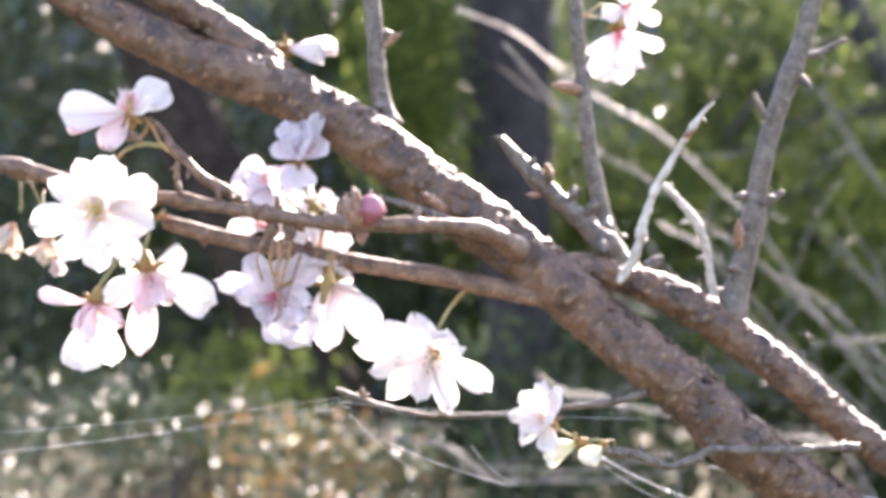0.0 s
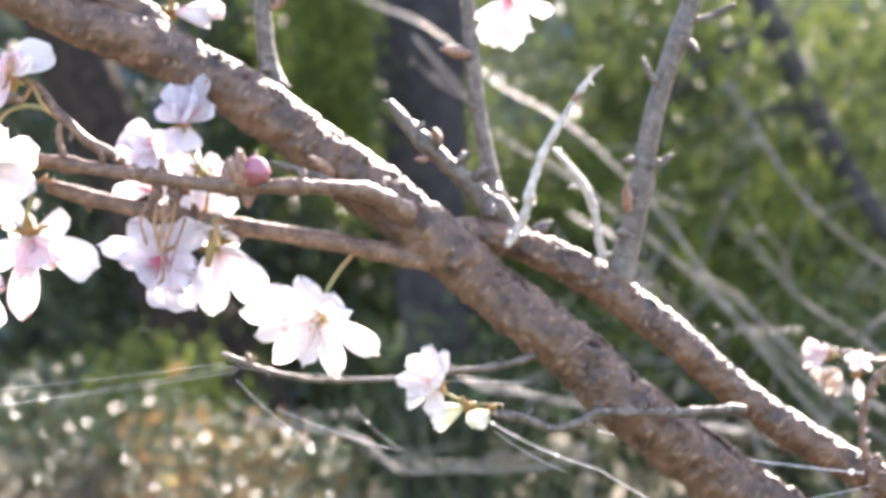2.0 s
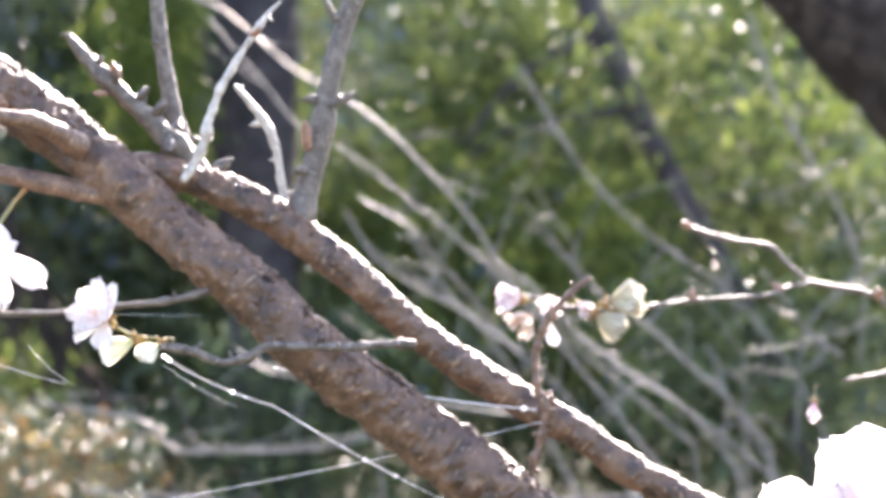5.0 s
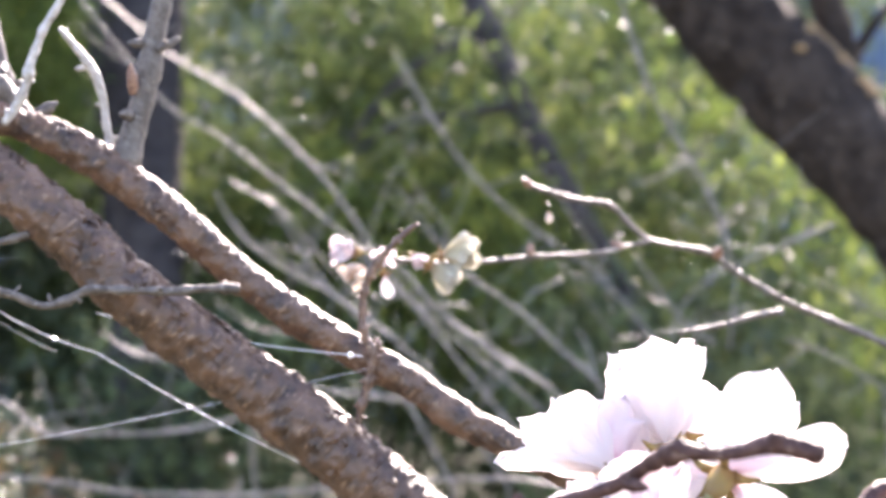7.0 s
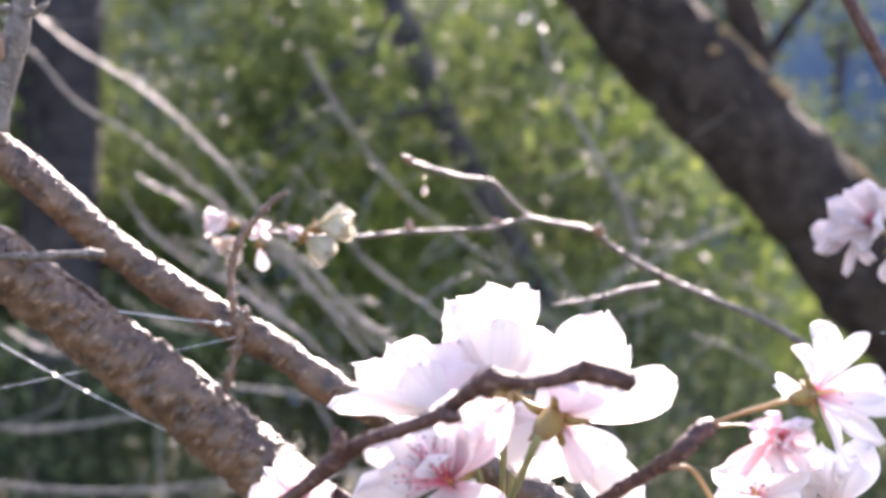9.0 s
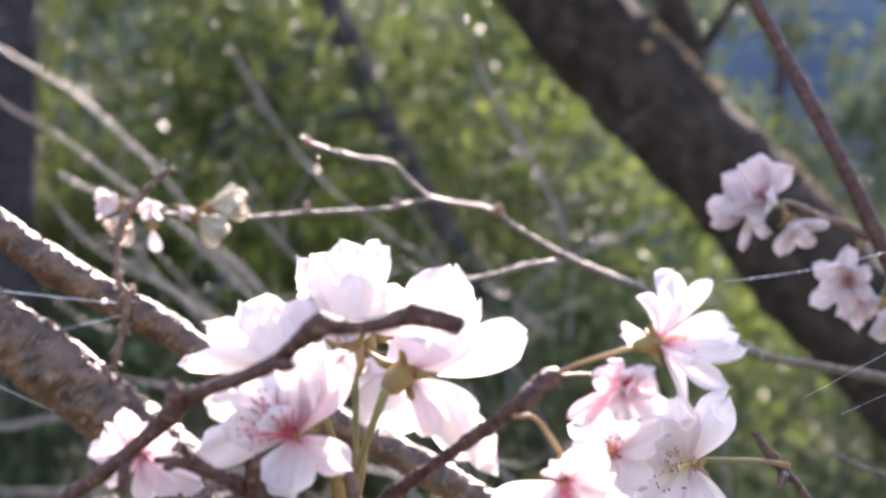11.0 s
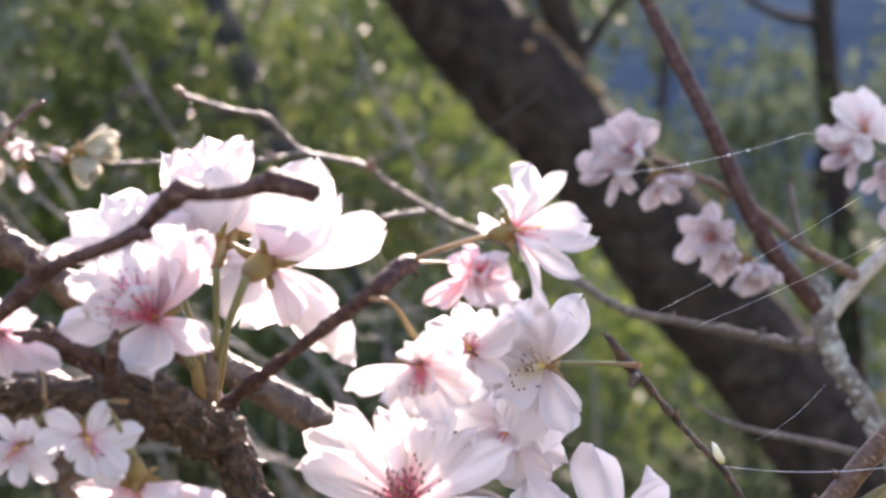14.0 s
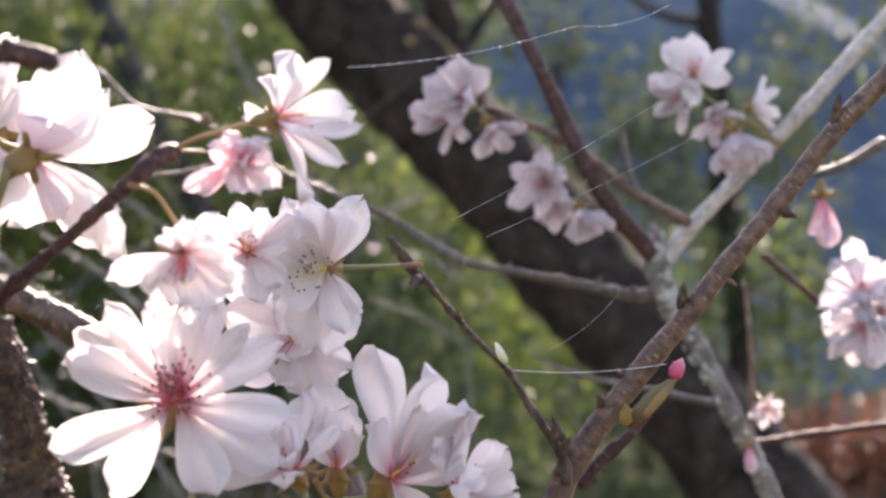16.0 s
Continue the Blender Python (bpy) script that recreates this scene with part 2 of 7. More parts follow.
def part(name, bm, mat, parent=None, label=""):
    ob = new(name, mesh_of(name, bm, mat) if isinstance(bm, bmesh.types.BMesh) else bm)
    ob.parent = parent
    return tagged(ob, label)


def thing(name, label, category, group="", place=(0, 0, 0)):
    ob = new(name)
    ob.empty_display_size = 0.01
    ob.location = place
    return tagged(ob, label, category, group)


def spline(points, step):
    """Points (x, y, z, r) made into an even, smooth line."""
    p = [np.array(q, float) for q in points]
    p = [2 * p[0] - p[1], *p, 2 * p[-1] - p[-2]]
    out = []
    for a, b, c, d in zip(p, p[1:], p[2:], p[3:]):
        k = max(2, int(np.linalg.norm((c - b)[:3]) / step))
        for t in np.arange(k) / k:
            out.append(0.5 * (2 * b + (c - a) * t + (2 * a - 5 * b + 4 * c - d) * t**2 + (3 * b - a - 3 * c + d) * t**3))
    return [*out, p[-2]]


def tube(bm, points, sides=8, step=None, rough=0.0, lumps=0.0, seed=0.0, closed=True, crag=0.0):
    """A tapering round limb along the points. rough: relief of the bark, lumps: knots, both as part of the radius."""
    mean = sum(q[3] for q in points) / len(points)
    line = spline(points, step or mean * 0.8)
    layer = bm.verts.layers.float.get("along") or bm.verts.layers.float.new("along")
    skin = bm.verts.layers.float_vector.get("bark") or bm.verts.layers.float_vector.new("bark")
    side, rings, run = None, [], 0.0
    for i, q in enumerate(line):
        ahead = Vector((line[min(i + 1, len(line) - 1)] - line[max(i - 1, 0)])[:3])
        if ahead.length < 1e-9:
            ahead = Vector((0, 0, 1))
        ahead.normalize()
        side = side - ahead * side.dot(ahead) if side else ahead.orthogonal()
        side.normalize()
        other = ahead.cross(side)
        run += np.linalg.norm((q - line[max(i - 1, 0)])[:3])
        ring = []
        for k in range(sides):
            a = 2 * math.pi * k / sides
            out = side * math.cos(a) + other * math.sin(a)
            base = Vector(q[:3])
            r = max(q[3], 1e-6)
            if rough or lumps:
                s = base / mean + out * 0.9
                r *= 1 + rough * noise.noise(s * 1.7 + Vector((seed, 0, 0))) + 0.6 * rough * noise.noise(s * 4.1) + 0.35 * rough * noise.noise(s * 11) + lumps * max(0, noise.noise(base / mean * 0.33 + Vector((0, seed, 0)))) * 1.6
            if crag:
                d = noise.voronoi(base / mean * 1.5 + out * 1.6 + Vector((seed, 0, 0)))[0]
                e = noise.voronoi(base / mean * 3.6 + out * 3.4 + Vector((0, seed, 0)))[0]
                r *= 1 + crag * (min(d[1] - d[0], 0.5) + 0.5 * min(e[1] - e[0], 0.4) - 0.3)
            v = bm.verts.new(base + out * r)
            v[layer] = i / (len(line) - 1)
            v[skin] = (math.cos(a) * mean, math.sin(a) * mean, run + seed)
            ring.append(v)
        rings.append(ring)
    for a, b in zip(rings, rings[1:]):
        for k in range(sides):
            bm.faces.new((a[k], a[(k + 1) % sides], b[(k + 1) % sides], b[k]))
    if closed:
        for ring, q, flip in ((rings[0], line[0], True), (rings[-1], line[-1], False)):
            v = bm.verts.new(Vector(q[:3]) + (Vector(q[:3]) - Vector((line[1] if flip else line[-2])[:3])).normalized() * q[3] * 0.5)
            v[layer] = 0.0 if flip else 1.0
            for k in range(sides):
                tri = (ring[k], ring[(k + 1) % sides], v)
                bm.faces.new(tri[::-1] if flip else tri)
    smooth(bm)
    return bm


def limb(parent, name, points, mat, sides=10, rough=0.12, lumps=0.15, seed=0.0, step=None, label="", crag=0.0):
    if name == "twig":
        points = [(x, y, z, r * 0.86) for x, y, z, r in points]
    return part(name, tube(bmesh.new(), points, sides, step, rough, lumps, seed, True, crag), mat, parent, label)


def bud(parent, base, tip, width, mat=None, name="bud", label=""):
    """A pointed bud with overlapping scales."""
    a, b = Vector(base), Vector(tip)
    shape = ((0.0, 0.55), (0.15, 0.9), (0.4, 1.0), (0.65, 0.8), (0.85, 0.45), (1.0, 0.12))
    bend = Vector((0.1, 0.05, 0.2)) * (b - a).length * 0.3
    return limb(parent, name, [(*(a.lerp(b, t) + bend * t * (1 - t)), width * k / 2) for t, k in shape], mat or SCALE, 8, 0.3, 0, base[0] * 900, (b - a).length / 9, label)


def spurs(parent, points, count, seed, size=1.0, mat=None):
    """Small pointed side buds and leaf scars along a twig."""
    rnd = random.Random(seed)
    line = spline(points, 0.002)
    for k in range(count):
        i = min(len(line) - 2, int(len(line) * (k + rnd.uniform(0.2, 0.8)) / count))
        q, ahead = line[i], Vector((line[i + 1] - line[i])[:3]).normalized()
        out = Vector((rnd.uniform(-1, 1), rnd.uniform(-0.6, 0.3), rnd.uniform(-0.7, 1)))
        out = (out - ahead * out.dot(ahead)).normalized() + ahead * rnd.uniform(-0.6, 0.5)
        p = Vector(q[:3]) + out.normalized() * q[3] * 0.6
        ln = q[3] * rnd.uniform(0.9, 2.0) * size + 0.0006
        bud(parent, tuple(p), tuple(p + out.normalized() * ln), max(q[3] * rnd.uniform(0.7, 1.1), 0.0009) * size, mat)


def flakes(parent, points, count, seed, mat, stretch=1.0):
    """Curled flakes and cork ridges that stand proud of old bark, joined into one part."""
    rnd = random.Random(seed)
    line = spline(points, 0.0015)
    bm = bmesh.new()
    layer = bm.verts.layers.float_vector.new("bark")
    for k in range(count):
        i = rnd.randrange(1, len(line) - 2)
        q, ahead = line[i], Vector((line[i + 1] - line[i])[:3]).normalized()
        up = (Vector((0.3, 0.1, 1)) - ahead * ahead.dot(Vector((0.3, 0.1, 1)))).normalized()
        cross, a = ahead.cross(up), rnd.gauss(0, 0.95)
        wide, long, lift = rnd.uniform(0.12, 0.4), rnd.uniform(0.0005, 0.0018) * stretch, rnd.uniform(0.01, 0.055) * stretch
        grid = []
        for j in range(4):
            b = a + wide * (j / 3 - 0.5)
            out = up * math.cos(b) + cross * math.sin(b)
            r = q[3] * (1.0 + lift * (1 if j in (1, 2) else 0.2) + 0.04 * rnd.random())
            base = Vector(q[:3])
            grid.append([bm.verts.new(base + out * q[3] * 0.96 - ahead * long), bm.verts.new(base + out * r), bm.verts.new(base + out * r * 1.01 + ahead * long * rnd.uniform(0.3, 1)), bm.verts.new(base + out * q[3] * 0.96 + ahead * long * 1.2)])
            for v in grid[-1]:
                v[layer] = (b * 0.01, 0, i * 0.0015)
        for m, n in zip(grid, grid[1:]):
            for j in range(3):
                bm.faces.new((m[j], m[j + 1], n[j + 1], n[j]))
    return tagged(part("bark_crust", bm, mat, parent), kind="stuff")


def petal_mesh(name, seed, mat, cup, width=0.62, ruffle=0.075, notch=0.04):
    """A petal of unit length along +y: narrow claw, broad blade, notched tip, cupped and wavy."""
    rnd = random.Random(seed)
    bm = bmesh.new()
    layer = bm.verts.layers.float.new("along")
    nu, nv, grid = 8, 12, []
    ph, tw = rnd.uniform(0, 6), rnd.uniform(-0.25, 0.25)
    for j in range(nv + 1):
        v = j / nv
        half = width * 0.5 * (0.12 + 0.88 * math.sin(math.pi * 0.5 * min(1, v / 0.74)) ** 1.35) * math.sqrt(max(0.015, 1 - max(0, (v - 0.68) / 0.32) ** 3.2))
        row = []
        for i in range(nu + 1):
            u = i / nu * 2 - 1
            y = v - notch * max(0, v - 0.7) / 0.3 * math.exp(-((u - tw) * 2.4) ** 2) + v * v * (0.016 * math.sin(u * 6 + ph) + 0.01 * math.sin(u * 13 + ph * 2)) - 0.05 * u * u * v
            z = cup * v * v + 0.28 * width * (u * u) * math.sin(math.pi * min(v * 0.9, 1)) * 0.5 + ruffle * v * math.sin(u * 4.2 + ph + v * 3) + 0.025 * v * math.sin(u * 9 + ph * 3 + v * 2) + 0.02 * math.cos(u * 5) * math.sin(v * 9 + ph) + tw * 0.25 * u * v
            p = bm.verts.new((half * u, y, z))
            p[layer] = min(1, v * (0.92 + 0.08 * rnd.random()))
            row.append(p)
        grid.append(row)
    for a, b in zip(grid, grid[1:]):
        for i in range(nu):
            bm.faces.new((a[i], a[i + 1], b[i + 1], b[i]))
    smooth(bm)
    return mesh_of(name, bm, mat)


PETALS = [petal_mesh("petal", k, PETAL, c, w) for k, (c, w) in enumerate(((0.1, 0.46), (0.22, 0.5), (-0.08, 0.48), (0.3, 0.42), (0.16, 0.54), (0.0, 0.44)))]
BLUSHES = [petal_mesh("blush_petal", k + 80, BLUSH, c, w) for k, (c, w) in enumerate(((0.1, 0.46), (0.22, 0.5), (-0.05, 0.48), (0.3, 0.42), (0.16, 0.5), (0.0, 0.44)))]
CREAMS = [petal_mesh("cream_petal", k + 90, PALEBUD, c, 0.6, 0.04) for k, c in enumerate((0.3, 0.36, 0.25))]
ROSES = [petal_mesh("rose_petal", k + 95, ROSE, c, 0.62, 0.05) for k, c in enumerate((0.35, 0.4, 0.3))]
PALES = [petal_mesh("pale_petal", k, PALEPETAL, c, w) for k, (c, w) in enumerate(((0.1, 0.46), (0.22, 0.5), (-0.08, 0.48), (0.3, 0.42), (0.16, 0.54), (0.0, 0.44)))]
PINKS = [petal_mesh("pink_petal", 20 + k, PINKPETAL, c, w) for k, (c, w) in enumerate(((0.2, 0.46), (0.32, 0.5), (0.05, 0.48)))]
DRIED = [petal_mesh("dry_petal", 40 + k, DRY, c, 0.4, 0.16, 0.2) for k, c in enumerate((0.4, 0.15, -0.2))]
LILACS = [petal_mesh("shade_lilac_petal", 110 + k, LILACPETAL, c, w, 0.1) for k, (c, w) in enumerate(((0.1, 0.46), (0.25, 0.5), (-0.1, 0.48), (0.32, 0.44), (0.16, 0.52), (0.0, 0.44)))]
FLUSHES = [petal_mesh("flush_petal", 120 + k, FLUSHPETAL, c, w, 0.09) for k, (c, w) in enumerate(((0.15, 0.46), (0.25, 0.5), (-0.06, 0.48), (0.32, 0.44), (0.2, 0.52), (0.02, 0.44)))]
HUSKS = [petal_mesh("husk_petal", 130 + k, HUSK, c, w, 0.1) for k, (c, w) in enumerate(((0.35, 0.6), (0.45, 0.66), (0.25, 0.55)))]
DUSKS = [petal_mesh("dusky_petal", 140 + k, DUSKPETAL, c, w, 0.1) for k, (c, w) in enumerate(((0.15, 0.46), (0.25, 0.5), (-0.06, 0.48), (0.32, 0.44)))]
TINTS = {"dusk": DUSKS, "husk": HUSKS, "pink": PINKS, "pale": PALES, "blush": BLUSHES, "cream": CREAMS, "rose": ROSES, "white": PETALS, "dry": DRIED, "lilac": LILACS, "flush": FLUSHES}


def turned(place, facing, spin):
    z = Vector(facing).normalized()
    q = z.to_track_quat("Z", "Y").to_matrix().to_4x4()
    return Matrix.Translation(place) @ q @ pose(0, 0, 0, 0, 0, spin)


def stalked(ob, base, foot, place, away, r, stalk):
    if foot:
        end = Vector(foot) - Vector(place)
        mid = (base + end) / 2 + away * r * 0.25
        part("flower_stalk", tube(bmesh.new(), [(*end, r * 0.04), (*mid, r * 0.032), (*base, r * 0.042)], 7, r * 0.12), REDSTALK if stalk == "red" else STALK, ob)
    return ob


def blossom(place, facing, size, foot, spread=72, petals=(6, 5), spin=0, tint="white", label="", seed=0, stamens=22, pale=False, stalk=None, tips=None, long=1.0):
    """One cherry blossom: petals in two rings, sepals, calyx tube, stamens and a stalk down to its twig."""
    rnd = random.Random(seed * 7 + 3)
    m = turned(place, facing, spin)
    ob = thing("cherry_blossom", label, "flower", "cherry blossoms", place)
    meshes = TINTS.get(tint, PETALS)
    r = size / 2
    inv = Matrix.Translation(-Vector(place))
    face0 = Vector(facing).normalized()
    open_to = (face0 + Vector((0, -0.9 if face0.y < 0.15 else 0.9, 0.1))).normalized()
    for q in tips or ():
        way, wide = Vector(q[:3]) * 1.05, q[3]
        face = (open_to - way * open_to.dot(way) / way.length_squared).normalized()
        side = way.normalized().cross(face)
        turn = Matrix((side * way.length * wide / 0.5, way, face * way.length * 1.15)).transposed()
        choice = TINTS[q[4]] if len(q) > 4 else TINTS["pink" if rnd.random() < 0.4 else "blush"] if tint == "mixed" else meshes
        p = part("petal", choice[rnd.randrange(len(choice))], None, ob)
        p.matrix_basis = Matrix.Translation(open_to * r * 0.02) @ turn.to_4x4() @ pose(0, 0, 0, rnd.uniform(-8, 4), rnd.uniform(-14, 14), 0)
    for ring, count in enumerate(() if tips else petals):
        for k in range(count):
            lean = spread - ring * 16 + rnd.uniform(-9, 9)
            turn = 360 / count * (k + 0.5 * ring) + rnd.uniform(-9, 9)
            length = r * (1.0 - 0.13 * ring) * rnd.uniform(0.92, 1.06)
            p = part("petal", rnd.choice(meshes), None, ob)
            p.matrix_basis = inv @ m @ pose(0, 0, 0, 0, 0, turn) @ pose(0, r * 0.04, r * 0.05 * ring, 90 - lean, 0, 0) @ pose(0, 0, 0, 0, rnd.uniform(-14, 14), 0) @ Matrix.Scale(length, 4)
    away = -(m.to_3x3() @ Vector((0, 0, 1)))
    base = Vector((0, 0, 0)) + away * r * 0.38
    if tint != "dry":
        cup = part("calyx", tube(bmesh.new(), [(*(base * t), r * k) for t, k in ((0.0, 0.135), (0.35, 0.125), (0.75, 0.1), (1.0, 0.045))], 9), CALYX, ob, "olive and reddish calyx tube")
        for k in range(5):
            out = m.to_3x3() @ Vector((math.cos(k * 1.2566 + 0.6), math.sin(k * 1.2566 + 0.6), 0))
            w = [out * r * 0.09, out * r * 0.2 + away * r * 0.07, out * r * 0.36 + away * r * 0.04]
            part("sepal", tube(bmesh.new(), [(*w[0], r * 0.045), (*w[1], r * 0.045), (*w[2], r * 0.008)], 6), CALYX, cup)
        if not stamens:
            return stalked(ob, base, foot, place, away, r, stalk)
        bm, dots = bmesh.new(), bmesh.new()
        for k in range(stamens):
            a, t = rnd.uniform(0, 6.283), rnd.uniform(0.05, 0.62)
            way = m.to_3x3() @ Vector((math.cos(a) * math.sin(t), math.sin(a) * math.sin(t), math.cos(t)))
            ln = r * rnd.uniform(0.32, 0.58) * long
            mid = way * ln * 0.55 + m.to_3x3() @ Vector((0, 0, 1)) * ln * 0.1
            tube(bm, [(*(way * r * 0.03), r * 0.0095), (*mid, r * 0.0075), (*(way * ln), r * 0.0065)], 4, ln / 3)
            bmesh.ops.create_icosphere(dots, subdivisions=1, radius=r * 0.0145, matrix=Matrix.Translation(way * ln) @ Matrix.Diagonal((1, 1, 1.4, 1)))
        axis = m.to_3x3() @ Vector((0, 0, 1))
        part("pistil", tube(bmesh.new(), [(*(axis * r * 0.02), r * 0.03), (*(axis * r * 0.12), r * 0.045), (*(axis * r * 0.24), r * 0.016), (*(axis * r * 0.5), r * 0.014)], 6), POLLEN, ob, "yellowish pistil")
        tuft = part("stamen_tuft", bm, PALEFILAMENT if pale else FILAMENT, ob)
        smooth(dots)
        part("anther_tuft", dots, POLLEN if pale is True else ANTHER, tuft, "tiny golden anthers" if pale is True else "tiny brown anthers")
    return stalked(ob, base, foot, place, away, r, stalk)


def thread(a, b, width=0.00009, sag=0.0, label="fine pale spider thread hung between the twigs", beads=0):
    pa, pb = Vector(a), Vector(b)
    bm = bmesh.new()
    rnd = random.Random(int(a[0] * 99991))
    tube(bm, [(*(pa.lerp(pb, t) - Vector((0, 0, sag * 4 * t * (1 - t)))), width) for t in (0, 0.25, 0.5, 0.75, 1)], 4, (pb - pa).length / 12)
    for _ in range(beads):
        t = rnd.random()
        bmesh.ops.create_icosphere(bm, subdivisions=1, radius=width * rnd.uniform(2, 5), matrix=Matrix.Translation(pa.lerp(pb, t) - Vector((0, 0, sag * 4 * t * (1 - t)))))
    ob = part("spider_thread", bm, SILK)
    return tagged(ob, label, "spider web", "spider threads")


def leaves(name, places, mat, length, parent, droop=0.3, slim=0.28, seed=1, each=8, spread=0.1):
    """Many small folded leaves round the given places, joined into one crown."""
    g = np.random.default_rng(seed)
    c = np.repeat(np.asarray(places, float), each, 0)
    k = len(c)
    c = c + g.normal(0, spread, (k, 3))
    way = g.normal(0, 1, (k, 3)) + (0, 0, -droop)
    way /= np.linalg.norm(way, axis=1)[:, None]
    up = g.normal(0, 0.5, (k, 3)) + (0, 0, 1)
    sidew = np.cross(way, up)
    sidew /= np.linalg.norm(sidew, axis=1)[:, None]
    nor = np.cross(sidew, way)
    ln = length * g.uniform(0.6, 1.25, (k, 1))
    w = ln * slim * g.uniform(0.7, 1.2, (k, 1))
    curl = g.uniform(-0.15, 0.05, (k, 1)) * ln
    rows = [c, c + way * ln * 0.45 + sidew * w * 0.5 + nor * w * 0.2, c + way * ln * 0.5, c + way * ln * 0.45 - sidew * w * 0.5 + nor * w * 0.2, c + way * ln + nor * curl]
    verts = np.stack(rows, 1).reshape(-1, 3)
    tri = np.array([[0, 1, 2], [0, 2, 3], [1, 4, 2], [2, 4, 3]])
    faces = (tri[None] + 5 * np.arange(k)[:, None, None]).reshape(-1, 3)
    me = bpy.data.meshes.new(name)
    me.from_pydata(verts.tolist(), [], faces.tolist())
    me.materials.append(mat)
    return tagged(part(name, me, None, parent), kind="stuff")


# ---- ground and distance ----
def relief(x, y):
    far = max(0.0, y - 17 - 0.1 * x)
    lump = 1.6 * noise.noise(Vector((x, y, 0)) * 0.16) + 0.8 * noise.noise(Vector((x, y, 9)) * 0.45)
    return min(far * 1.0, 17) * (0.85 + 0.2 * noise.noise(Vector((x * 0.03, y * 0.03, 3)))) + lump * min(1, far * 0.3) - 0.4


def sheet(name, xs, ys, mat, height):
    bm = bmesh.new()
    rows = [[bm.verts.new((x, y, height(x, y))) for x in xs] for y in ys]
    for a, b in zip(rows, rows[1:]):
        for i in range(len(xs) - 1):
            bm.faces.new((a[i], a[i + 1], b[i + 1], b[i]))
    smooth(bm)
    return part(name, bm, mat)


GROUND = bark_material("leaf_litter", (0.03, 0.03, 0.018), (0.07, 0.065, 0.035), (0.12, 0.1, 0.06), (0.2, 0.15, 0.08), 3.0, 0.05, 0.95, wrap=False)
# slope colours hold the blue of distance haze, mixed into the base colour
HILL = bark_material("haze_blue_slope", (0.025, 0.044, 0.072), (0.041, 0.068, 0.102), (0.068, 0.1, 0.125), (0.118, 0.148, 0.125), 0.5, 0.3, 1.0, wrap=False)
steps = [-300, -160, -80, -45, -30, -20, -14, -10, -7, -5, -3, -1, 1, 3, 5, 7, 10, 14, 20, 30, 45, 80, 160, 300]
tagged(sheet("ground", steps, [y + 8 for y in steps], GROUND, lambda x, y: 0.06 * noise.noise(Vector((x, y, 0)) * 0.4)), "brown leaf litter and thin grass under trees", "ground", kind="structure")
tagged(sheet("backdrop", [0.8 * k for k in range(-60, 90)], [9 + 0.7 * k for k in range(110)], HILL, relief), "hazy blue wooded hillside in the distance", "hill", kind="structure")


def scatter(seed, count, low, high, keep=lambda p: True):
    g = np.random.default_rng(seed)
    pts = g.uniform(low, high, (count, 3))
    return [p for p in pts if keep(p)]


def patchy(scale, level, seed):
    return lambda p: noise.noise(Vector(p) * scale + Vector((seed, 0, 0))) > level


# evergreen trees behind the cherry
old = thing("evergreen_tree", "dark upright trunk with glossy green sunlit leaves", "tree", "background trees")
limb(old, "trunk", [(0.3, 5.05, -0.05, 0.14), (0.24, 5.03, 0.8, 0.12), (0.205, 5.0, 1.3, 0.1), (0.175, 5.0, 1.75, 0.102), (0.16, 5.0, 2.1, 0.128), (0.12, 5.0, 2.6, 0.12), (0.05, 5.05, 4.0, 0.08)], FARBARK, 14, 0.1, 0.1, 1, 0.05)
limb(old, "limb", [(0.1, 5.0, 2.6, 0.05), (0.6, 5.3, 2.9, 0.035), (1.3, 5.5, 3.0, 0.02)], FARBARK, 8)
leaves("crown", scatter(1, 1900, (0.3, 4.95, 1.15), (2.3, 5.65, 2.4), patchy(2.3, -0.04, 1)), LEAF, 0.066, old, 0.5, 0.27, 2, 15, 0.06)
leaves("crown", scatter(2, 900, (0.2, 5.8, 1.3), (2.6, 6.5, 2.5), patchy(2.0, 0.04, 5)), LEAF, 0.075, old, 0.5, 0.27, 5, 14, 0.07)
leaves("crown", scatter(3, 460, (-0.5, 5.4, 1.1), (0.3, 6.2, 2.45), patchy(2.6, -0.05, 4)), LEAF, 0.07, old, 0.5, 0.27, 4, 16, 0.06)

leaves("low_leaf_crown", scatter(15, 260, (0.02, 4.45, 0.6), (0.75, 4.8, 1.36), lambda p: noise.noise(Vector(p) * 2.4) > -0.2 and p[2] < 1.3 + 0.2 * noise.noise(Vector(p) * 3)), DULLLEAF, 0.06, old, 0.4, 0.32, 16, 14, 0.07)
def beside(a, b, reach):
    """Keeps places within reach of the straight line from a to b."""
    a, b = Vector(a), Vector(b)
    return lambda p: (a.lerp(b, min(1, max(0, (Vector(p) - a).dot(b - a) / (b - a).length_squared))) - Vector(p)).length < reach * (1 + 0.9 * noise.noise(Vector(p) * 4))


# clumps in the brighter leaf colour, painted as if sunlit
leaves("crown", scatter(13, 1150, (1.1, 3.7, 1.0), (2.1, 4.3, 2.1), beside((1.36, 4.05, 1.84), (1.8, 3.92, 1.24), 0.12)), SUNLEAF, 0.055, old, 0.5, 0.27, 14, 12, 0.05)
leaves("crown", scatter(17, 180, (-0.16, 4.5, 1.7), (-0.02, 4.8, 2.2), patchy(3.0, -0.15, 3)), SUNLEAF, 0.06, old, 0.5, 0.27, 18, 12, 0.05)
